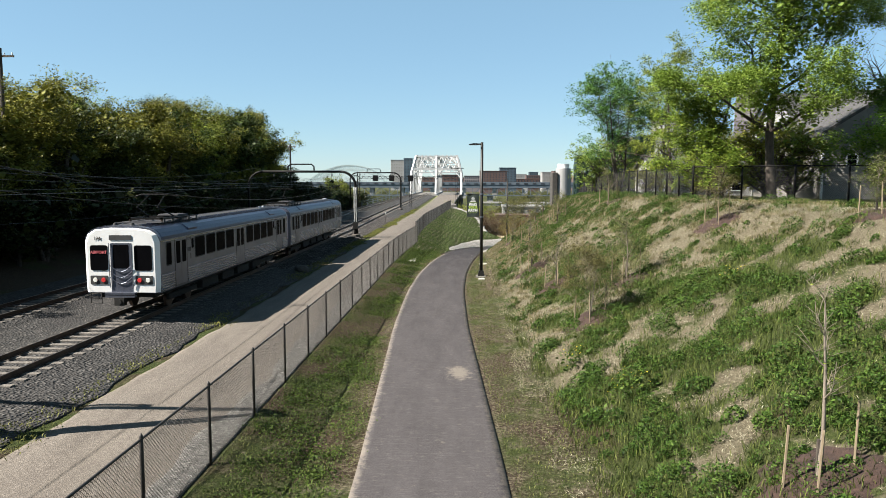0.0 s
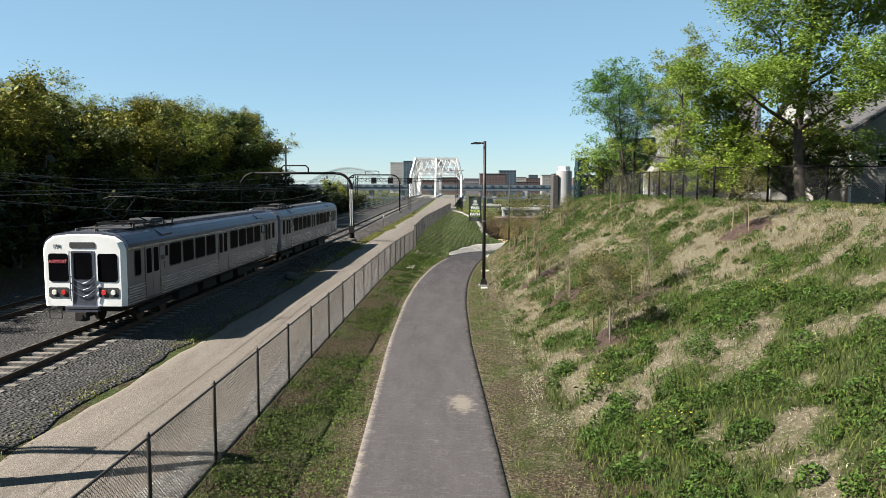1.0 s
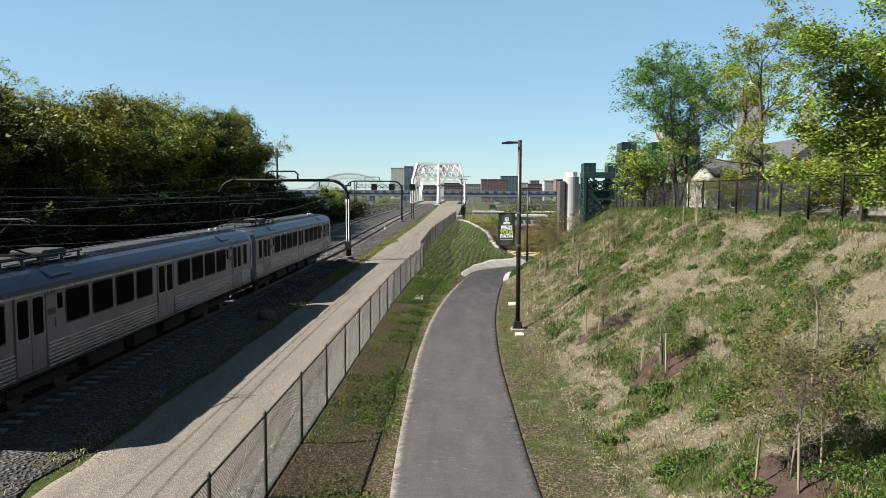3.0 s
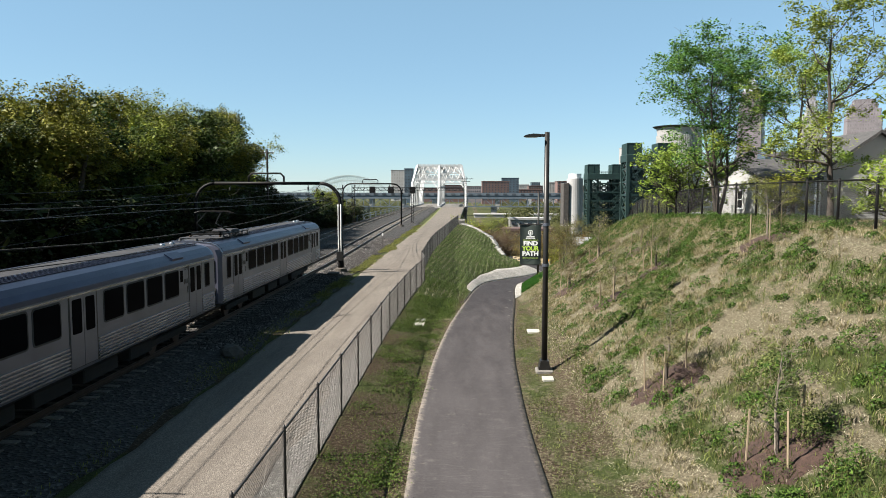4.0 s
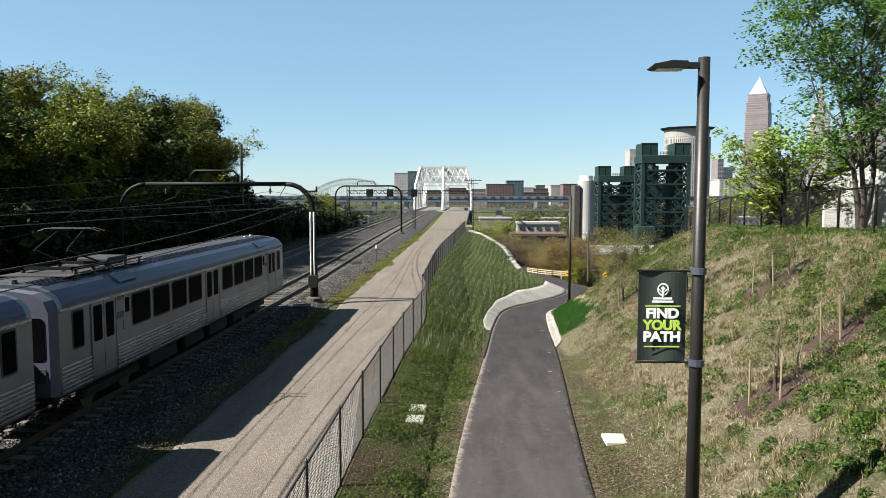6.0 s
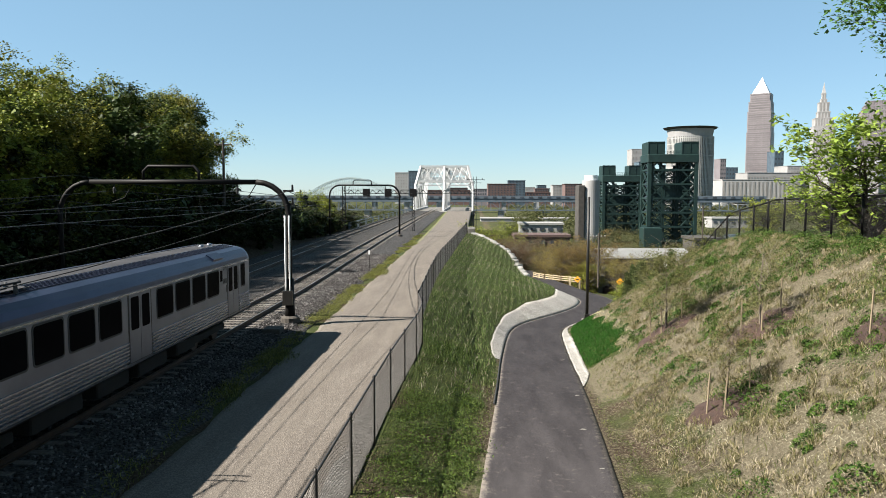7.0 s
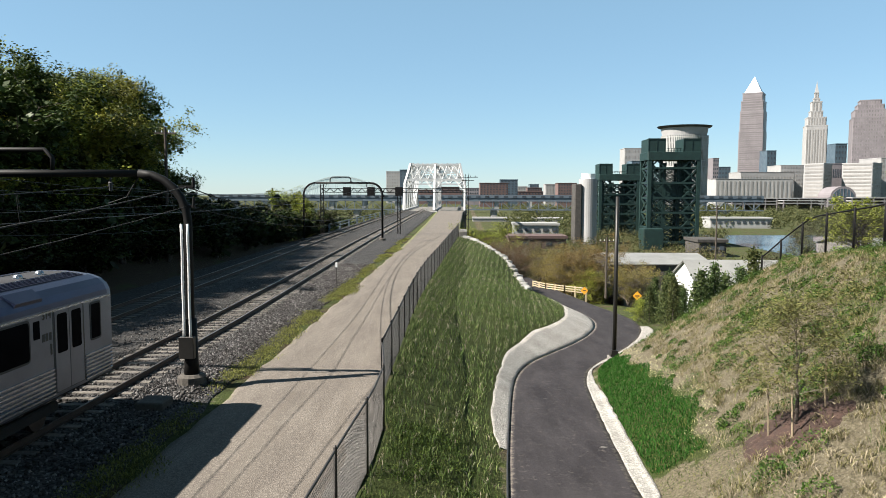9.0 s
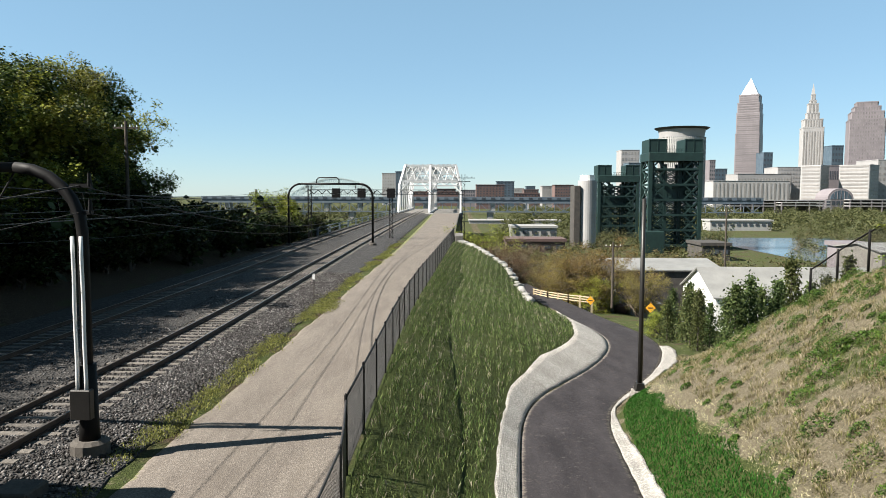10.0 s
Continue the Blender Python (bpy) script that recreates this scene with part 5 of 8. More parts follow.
# ---------------------------------------------------------------- street lamps and the banner
def lamp_post(x, y, h, arm, label, banner=False):
    z = float(ground_z(x, y))
    p = thing("street_lamp", label, "street lamp", "street lamps", "", (x, y, z))
    part("base", Geo().box(-0.30, 0.30, -0.30, 0.30, -0.2, 0.10, 0.03), "old_concrete", p, "square concrete footing")
    part("base_cover", Geo().prism([(-0.21, 0.10), (0.21, 0.10), (0.14, 0.42), (-0.14, 0.42)], "y", -0.2, 0.2), "lamp_bronze", p)
    part("pole", Geo().tube([(0, 0, 0.1), (0, 0, h * 0.5), (0, 0, h)], [0.105, 0.095, 0.085], 12), "lamp_bronze", p, "", True)
    if arm:
        a = part("arm", Geo().box(-0.32, 0.02, -0.045, 0.045, h - 0.16, h - 0.07, 0.01), "lamp_bronze", p)
        hd = Geo()
        hd.prism([(-0.80, h - 0.15), (-0.75, h - 0.17), (-0.30, h - 0.17), (-0.25, h - 0.14), (-0.28, h - 0.07), (-0.5, h - 0.06), (-0.76, h - 0.11)], "y", -0.16, 0.16)
        head = part("lamp_head", hd, "lamp_bronze", p, "flat dark lamp head")
        part("lens", Geo().box(-0.72, -0.34, -0.12, 0.12, h - 0.182, h - 0.172), "clear_lamp", head)
    if banner:
        zb, bw, bh, x1 = 3.78, 0.72, 1.36, -0.17
        b = thing("banner", "dark green trail banner with white and lime lettering on a pole", "banner", "", "", (x, y, z))
        edge = [(x1 - bw + bw * k / 12, 0.02 * math.sin(k * 0.55)) for k in range(13)]
        bm = Geo().prism([(a, b - 0.004) for a, b in edge] + [(a, b + 0.004) for a, b in reversed(edge)], "z", zb, zb + bh)
        part("cloth", bm, "banner_cloth", b)
        for zz in (zb - 0.02, zb + bh + 0.02):
            part("bracket", Geo().tube([(0, 0, zz), (x1 - bw - 0.03, 0, zz)], 0.018, 8), "lamp_bronze", b)
            part("clamp", Geo().tube([(0, 0, zz - 0.05), (0, 0, zz + 0.05)], 0.125, 12), "stainless", b, "pale metal clamp on the pole")
        xm = x1 - bw / 2
        face = lambda zz: pose(xm, -0.034, zz, 90, 0, 0)
        for word, zz, wd, m_ in (("FIND", 0.728, 0.485, "print_white"), ("YOUR", 0.548, 0.595, "print_lime"), ("PATH", 0.371, 0.55, "print_white")):
            letters("lettering", word, 0.205, face(zb + zz), m_, b, "bold white lettering" if m_ == "print_white" else "bold lime green lettering", 0.004, wd, 0.009)
        for zz in (0.846, 0.224):
            part("rule", Geo().box(xm - 0.265, xm + 0.265, -0.036, -0.03, zb + zz - 0.008, zb + zz + 0.008), "print_lime", b, "thin lime green rule")
        for zz, wd in ((0.962, 0.28), (0.914, 0.32)):
            part("small_print", Geo().box(xm - wd / 2, xm + wd / 2, -0.036, -0.03, zb + zz - 0.016, zb + zz + 0.016), "print_white", b, "white bar of small print")
        ring = Geo()
        for r0, r1 in ((0.066, 0.088),):
            n = 16
            v = []
            for k in range(n):
                t = 2 * math.pi * k / n
                for r in (r0, r1):
                    v.append((xm + r * math.sin(t), -0.036, zb + 1.10 + r * 1.12 * math.cos(t)))
            ring.add(v, [(2 * k, 2 * k + 1, (2 * k + 3) % (2 * n), (2 * k + 2) % (2 * n)) for k in range(n)])
        ring.prism([(xm, zb + 1.08), (xm + 0.034, zb + 1.115), (xm, zb + 1.15), (xm - 0.034, zb + 1.115)], "y", -0.038, -0.034)
        ring.beam((xm, -0.036, zb + 0.99), (xm, -0.036, zb + 1.09), 0.016).beam((xm, -0.036, zb + 1.05), (xm + 0.06, -0.036, zb + 1.10), 0.014).beam((xm, -0.036, zb + 1.05), (xm - 0.06, -0.036, zb + 1.10), 0.014)
        part("emblem", ring, "print_white", b, "plain white round leaf emblem")
    return p


lamp_post(0.92, 43.9, 8.32, True, "dark bronze street lamp with a flat head on a concrete footing", True)
lamp_post(4.9, 86.3, 8.1, False, "plain dark pole on a concrete footing beside the trail")


# ---------------------------------------------------------------- the train
CAR_L, CAR_W = 20.7, 3.06


def rounded(w, h, r, n=4):
    """A rounded rectangle's outline about its middle."""
    pts = []
    for cx, cy, a0 in ((w / 2 - r, h / 2 - r, 0), (-w / 2 + r, h / 2 - r, 90), (-w / 2 + r, -h / 2 + r, 180), (w / 2 - r, -h / 2 + r, 270)):
        for i in range(n + 1):
            a = radians(a0 + 90 * i / n)
            pts.append((cx + r * math.cos(a), cy + r * math.sin(a)))
    return pts


def pane_on_side(name, y, z, w, h, side, material, parent, r=0.09, proud=0.008, depth=0.03, label=""):
    o = rounded(w, h, r)
    x = side * (CAR_W / 2 + proud)
    return part(name, Geo().prism([(y + a, z + b) for a, b in o], "x", x, x - side * depth), material, parent, label)


def rail_car(at, turn, number, pantograph, white_ends=()):
    """A stainless car of length CAR_L, its cab end at -y before the turn, wheels on z = 0."""
    c = thing("rail_car", "stainless steel rapid-transit car with dark windows and fluted sides", "train car", "cars of the train")
    hw, hl = CAR_W / 2, CAR_L / 2
    side = [(hw - 0.03, 0.95), (hw, 1.25), (hw, 3.10)]
    roof = [(hw - 0.02, 3.22), (hw - 0.10, 3.38), (hw - 0.26, 3.52), (hw - 0.50, 3.61)]
    crown = [(hw - 0.50, 3.61), (hw - 0.9, 3.67), (0.3, 3.70)]
    mirror = lambda pts: [(-x, z) for x, z in reversed(pts)]
    shell = side + roof + crown + mirror(crown) + mirror(roof) + mirror(side)
    part("body", Geo().prism(shell, "y", -hl + 0.16, hl - 0.16), "stainless", c)
    for s in (-1, 1):
        curve = [(hw + 0.004, 3.10), (hw - 0.012, 3.225), (hw - 0.092, 3.39), (hw - 0.252, 3.532), (hw - 0.50, 3.622), (hw - 0.52, 3.58), (hw - 0.3, 3.46), (hw - 0.14, 3.30), (hw - 0.06, 3.10)]
        part("roof_edge", Geo().prism([(s * x, z) for x, z in curve], "y", -hl + 0.35, hl - 0.35), "roof_blue", c, "smooth blue-grey curved roof edge", False)
        rib = Geo()
        for k in range(5):
            rib.beam((s * (hw - 0.58 - 0.09 * k), -hl + 0.5, 3.640 + 0.012 * k), (s * (hw - 0.58 - 0.09 * k), hl - 0.5, 3.640 + 0.012 * k), 0.03, 0.03)
        part("roof_ribs", rib, "roof_blue", c)
        part("roof_gutter", Geo().beam((s * (hw - 1.02), -hl + 0.5, 3.70), (s * (hw - 1.02), hl - 0.5, 3.70), 0.035, 0.03), "stainless_flute", c, "pale strip along the roof")
        for y in (-hl + 3.6, hl - 3.6):
            a, b = (y - 0.75, y + 0.45) if y > 0 else (y - 0.45, y + 0.75)
            scoop = Geo().add([(s * (hw - 0.34), a, 3.46), (s * (hw - 0.34), b, 3.46), (s * (hw - 0.07), a + 0.06, 3.28), (s * (hw - 0.07), b - 0.06, 3.28), (s * (hw - 0.30), a + 0.04, 3.60), (s * (hw - 0.30), b - 0.04, 3.60), (s * (hw - 0.03), a + 0.12, 3.40), (s * (hw - 0.03), b - 0.12, 3.40)],
                              [(0, 1, 3, 2), (4, 6, 7, 5), (0, 4, 5, 1), (2, 3, 7, 6), (0, 2, 6, 4), (1, 5, 7, 3)])
            part("roof_scoop", scoop, "roof_blue", c, "blue-grey air scoop on the roof's edge")
    top = [(hw - 0.54, 3.612), (hw - 0.9, 3.678), (0.3, 3.708), (-0.3, 3.708), (-hw + 0.9, 3.678), (-hw + 0.54, 3.612), (-hw + 0.6, 3.56), (hw - 0.6, 3.56)]
    part("roof_top", Geo().prism(top, "y", -hl + 0.4, hl - 0.4), "roof_grey", c, "dull dark grey roof")
    # fluted lower sides between the doors
    doors = [(-hl + 2.25, 1.26), (0.0, 1.36), (hl - 2.25, 1.26)]
    runs = [(-hl + 0.2, -hl + 1.55), (-hl + 2.95, -0.75), (0.75, hl - 2.95), (hl - 1.55, hl - 0.2)]
    for s in (-1, 1):
        for a, b in runs:
            for k in range(7):
                z = 1.01 + k * 0.10
                part("flute", Geo().prism([(s * (hw - 0.01), z), (s * (hw + 0.026), z + 0.02), (s * (hw + 0.026), z + 0.055), (s * (hw - 0.01), z + 0.072)], "y", a, b), "stainless_flute", c)
        part("belt_rail", Geo().box(s * hw - 0.012, s * hw + 0.012, -hl + 0.2, hl - 0.2, 3.02, 3.07), "stainless_flute", c)
        for y, w in doors:
            d = pane_on_side("door", y, 2.05, w + 0.12, 2.02, s, "black_rubber", c, 0.05, 0.004, 0.03, "door frame")
            for t in (-1, 1):
                pane_on_side("door_leaf", y + t * w / 4, 2.04, w / 2 - 0.025, 1.96, s, "stainless", d, 0.03, 0.012, 0.02, "stainless door leaf")
                pane_on_side("door_window", y + t * w / 4, 2.46, w / 2 - 0.20, 0.95, s, "tinted_glass", d, 0.06, 0.017, 0.012, "narrow dark door window")
        for a, b in ((-hl + 3.75, -1.0), (1.0, hl - 3.75)):
            pitch = (b - a) / 4
            for k in range(4):
                y = a + pitch * (k + 0.5)
                w = pane_on_side("window", y, 2.50, pitch - 0.16, 0.98, s, "black_rubber", c, 0.12, 0.010, 0.03, "dark rubber-framed window")
                pane_on_side("pane", y, 2.50, pitch - 0.26, 0.88, s, "tinted_glass", w, 0.09, 0.015, 0.012)
        for y in (-hl + 1.0, hl - 1.0):
            w = pane_on_side("window", y, 2.48, 0.55, 1.0, s, "black_rubber", c, 0.08, 0.010, 0.03, "small dark end window")
            pane_on_side("pane", y, 2.48, 0.45, 0.9, s, "tinted_glass", w, 0.06, 0.015, 0.012)
        for e in (-1, 1):
            pane_on_side("side_sign", e * (hl - 3.58), 2.70, 0.24, 0.42, s, "tinted_glass", c, 0.02)
            y = e * (hl - 3.18)
            letters("fleet_number", number, 0.27, pose(s * (hw + 0.004), y, 2.98, 90, 0, 90 * s), "clutter_dark", c, "dark fleet number", 0.003, 0.36, 0.006)
            mark = Geo()
            for k in range(3):
                mark.box(s * hw - 0.002, s * (hw + 0.005), y - 0.19 + 0.135 * k, y - 0.09 + 0.135 * k, 2.38, 2.56)
            part("marking", mark.box(s * hw - 0.002, s * (hw + 0.005), y + 0.12, y + 0.19, 2.02, 2.28), "clutter_dark", c, "plain dark operator marking")
    # ends
    for e in (-1, 1):
        y0 = e * (hl - 0.16)
        face = [(-hw + 0.02, 1.0), (hw - 0.02, 1.0), (hw, 1.3), (hw, 3.05), (hw - 0.12, 3.34), (hw - 0.4, 3.52), (0.5, 3.60), (-0.5, 3.60), (-hw + 0.4, 3.52), (-hw + 0.12, 3.34), (-hw, 3.05), (-hw, 1.3)]
        front = [(x * 0.90, z) for x, z in face]
        n = len(face)
        g = Geo().add([(x, y0, z) for x, z in face] + [(x, e * hl, 1.02 + (z - 1.02) * 0.985) for x, z in front], [tuple(range(n, 2 * n))] + [(i, (i + 1) % n, (i + 1) % n + n, i + n) for i in range(n)])
        end = part("end_cap", g, "white_paint" if e in white_ends else "end_shaded", c, "white painted end with rounded corners" if e in white_ends else "white end with rounded corners, its shade painted blue-grey")
        yf = e * (hl + 0.004)

        def onface(name, x, z, w, h, material, r=0.07, out=0.02, label="", par=end):
            return part(name, Geo().prism([(x + a, z + b) for a, b in rounded(w, h, r)], "y", yf + e * out, yf - e * 0.02), material, par, label)
        onface("end_door", 0, 2.0, 0.86, 2.0, "stainless", 0.04, 0.012, "grey end door")
        onface("end_window", 0, 2.46, 0.64, 0.95, "tinted_glass", 0.05, 0.02)
        for s in (-1, 1):
            onface("end_window", s * 0.90, 2.40, 0.72, 1.02, "tinted_glass", 0.10, 0.014, "dark end window")
            onface("lamp_panel", s * 0.92, 1.50, 0.72, 0.36, "black_rubber", 0.05, 0.016, "black lamp panel")
            for k, m in ((-0.18, "lamp_red"), (0.16, "clear_lamp")) if e in white_ends else ():
                lamp = Geo().tube([(s * 0.92 + k * s, yf + e * 0.02, 1.50), (s * 0.92 + k * s, yf + e * 0.05, 1.50)], [0.10, 0.085], 12)
                part("lamp", lamp, m, end, "red tail lamp" if m == "lamp_red" else "clear head lamp")
            part("grab_rail", Geo().tube([(s * 0.46, yf + e * 0.04, 1.2), (s * 0.46, yf + e * 0.06, 1.5), (s * 0.46, yf + e * 0.06, 2.9), (s * 0.46, yf + e * 0.04, 3.0)], 0.018, 6), "stainless", end)
        if e not in white_ends:
            part("gangway_plate", Geo().box(-0.55, 0.55, min(yf, yf + e * 0.3), max(yf, yf + e * 0.3), 0.98, 2.25, 0.03), "black_rubber", end, "dark plate between the cars")
        onface("destination_box", 0, 3.22, 0.92, 0.2, "black_rubber", 0.04, 0.016, "black destination box")
        for k in range(3):
            zz = 1.35 + 0.24 * k
            part("chain", Geo().tube([(-0.44, yf + e * 0.05, zz + 0.26), (-0.2, yf + e * 0.05, zz + 0.07), (0, yf + e * 0.05, zz), (0.2, yf + e * 0.05, zz + 0.07), (0.44, yf + e * 0.05, zz + 0.26)], 0.016, 6), "stainless", end)
        part("anticlimber", Geo().box(-0.6, 0.6, min(yf, yf + e * 0.22), max(yf, yf + e * 0.22), 0.94, 1.02).box(-0.6, 0.6, min(yf, yf + e * 0.22), max(yf, yf + e * 0.22), 0.82, 0.90), "stainless", end, "ribbed bumper plate")
        part("coupler", Geo().tube([(0, e * (hl - 0.6), 0.66), (0, e * (hl + 0.36), 0.66)], 0.11, 8).box(-0.2, 0.2, e * hl + e * 0.2 - 0.1, e * hl + e * 0.2 + 0.14, 0.5, 0.82), "underframe", c, "heavy coupler")
        part("step", Geo().tube([(-1.3, yf, 1.0), (-1.3, yf, 0.55), (-0.85, yf, 0.55), (-0.85, yf, 1.0)], 0.02, 6).tube([(-1.3, yf, 0.75), (-0.85, yf, 0.75)], 0.02, 6), "underframe", end)
        flip = 0 if e < 0 else 180
        letters("fleet_number", number, 0.2, pose(-e * -0.95, yf + e * 0.012, 3.18, 90, 0, flip), "clutter_dark", end, "dark fleet number")
        if e in white_ends:
            letters("destination", "AIRPORT", 0.17, pose(-0.90, yf + e * 0.03, 2.62, 90, 0, flip), "sign_red", end, "pink destination lettering")
    # running gear
    part("underframe", Geo().box(-1.1, 1.1, -hl + 0.5, hl - 0.5, 0.72, 0.98), "underframe", c, "dark dirty underframe")
    for y, l in ((-3.6, 2.2), (-0.9, 1.8), (1.6, 2.0), (4.2, 1.6)):
        part("equipment_box", Geo().box(-1.15, 1.15, y - l / 2, y + l / 2, 0.34, 0.74, 0.04), "underframe", c)
    for y in (-hl + 3.6, hl - 3.6):
        b = part("bogie", Geo().box(-1.05, -0.9, y - 1.6, y + 1.6, 0.38, 0.62, 0.04).box(0.9, 1.05, y - 1.6, y + 1.6, 0.38, 0.62, 0.04).box(-0.9, 0.9, y - 0.25, y + 0.25, 0.4, 0.7), "underframe", c)
        for dy in (-1.05, 1.05):
            for s in (-1, 1):
                part("wheel", Geo().tube([(s * 0.70, y + dy, 0.37), (s * 0.83, y + dy, 0.37)], 0.37, 20), "rail_steel", b)
    # roof gear
    for y in (hl - 1.2, hl - 2.1):
        part("roof_dome", Geo().tube([(0.2, y, 3.70), (0.2, y, 3.75), (0.2, y, 3.80), (0.2, y, 3.82)], [0.12, 0.115, 0.08, 0.02], 12), "stainless_flute", c, "small grey dome on the roof")
    for s in (-1, 1):
        part("horn", Geo().tube([(s * 0.35, -hl + 0.35, 3.66), (s * 0.35, -hl + 0.35, 3.80)], [0.10, 0.07], 8), "black_rubber", c)
    if pantograph:
        y = -hl + 3.2
        pg = part("pantograph", Geo().box(-0.75, 0.75, y - 0.9, y - 0.8, 3.82, 3.9).box(-0.75, 0.75, y + 0.8, y + 0.9, 3.82, 3.9).box(-0.75, -0.65, y - 0.9, y + 0.9, 3.82, 3.9).box(0.65, 0.75, y - 0.9, y + 0.9, 3.82, 3.9), "black_steel", c, "black raised pantograph")
        for s in (-1, 1):
            part("lower_arm", Geo().tube([(s * 0.6, y + 0.7, 3.9), (s * 0.45, y - 0.7, 4.35)], 0.03, 6), "black_steel", pg)
            part("upper_arm", Geo().tube([(s * 0.45, y - 0.7, 4.35), (s * 0.35, y + 0.35, 4.86)], 0.025, 6), "black_steel", pg)
            part("collector_bar", Geo().tube([(-0.9, y + 0.35 + s * 0.14, 4.80), (-0.65, y + 0.35 + s * 0.14, 4.88), (0.65, y + 0.35 + s * 0.14, 4.88), (0.9, y + 0.35 + s * 0.14, 4.80)], 0.03, 6), "black_steel", pg)
        for s in (-1, 1):
            for dy in (-0.85, 0.85):
                part("insulator", Geo().tube([(s * 0.7, y + dy, 3.62), (s * 0.7, y + dy, 3.82)], 0.06, 8), "rail_steel", pg, "red-brown insulator")
        for k in range(5):
            part("roof_bracket", Geo().tube([(0.95, y - 1.2 + 0.9 * k, 3.64), (0.95, y - 1.2 + 0.9 * k, 3.86)], [0.07, 0.05], 8), "black_rubber", c)
        part("bus_bar", Geo().tube([(0.95, y - 1.3, 3.88), (0.95, y + 2.6, 3.88), (0.4, y + 3.4, 3.80)], 0.025, 6), "black_steel", c)
        part("roof_mat", Geo().box(-0.95, 0.95, y - 1.6, y + 3.0, 3.715, 3.735), "roof_grey", c, "dark insulating roof mat")
        part("roof_box", Geo().box(-0.5, 0.5, y + 1.4, y + 2.6, 3.73, 3.95, 0.05), "roof_grey", c)
        part("roof_cable", Geo().tube([(0.8, y - 1.5, 3.7), (0.85, y + 0.5, 3.76), (0.7, y + 2.4, 3.74), (0.2, y + 3.2, 3.78)], 0.03, 6), "black_rubber", c)
    c.matrix_basis = pose(*at, 0, 0, turn)
    return c


TRAIN_REAR = 28.0
rail_car((TRACKS[0], TRAIN_REAR + CAR_L / 2, RAIL_Z), 0, "194", True, (-1,))
rail_car((TRACKS[0] - 0.02, TRAIN_REAR + CAR_L * 1.5 + 0.75, RAIL_Z), 180, "314", True).matrix_basis = pose(TRACKS[0] - 0.03, TRAIN_REAR + CAR_L * 1.5 + 0.75, RAIL_Z, 0, 0, 0)


# ---------------------------------------------------------------- white railway bridge
def lattice(g, p, q, w, bars, t=0.14):
    """A flat latticed member of width w (upright) between p and q."""
    p, q = Vector(p), Vector(q)
    up = Vector((0, 0, w / 2))
    g.beam(p + up, q + up, t)
    g.beam(p - up, q - up, t)
    for i in range(bars):
        a, b = p.lerp(q, i / bars), p.lerp(q, (i + 1) / bars)
        s = 1 if i % 2 else -1
        g.beam(a + up * s, b - up * s, t * 0.8)


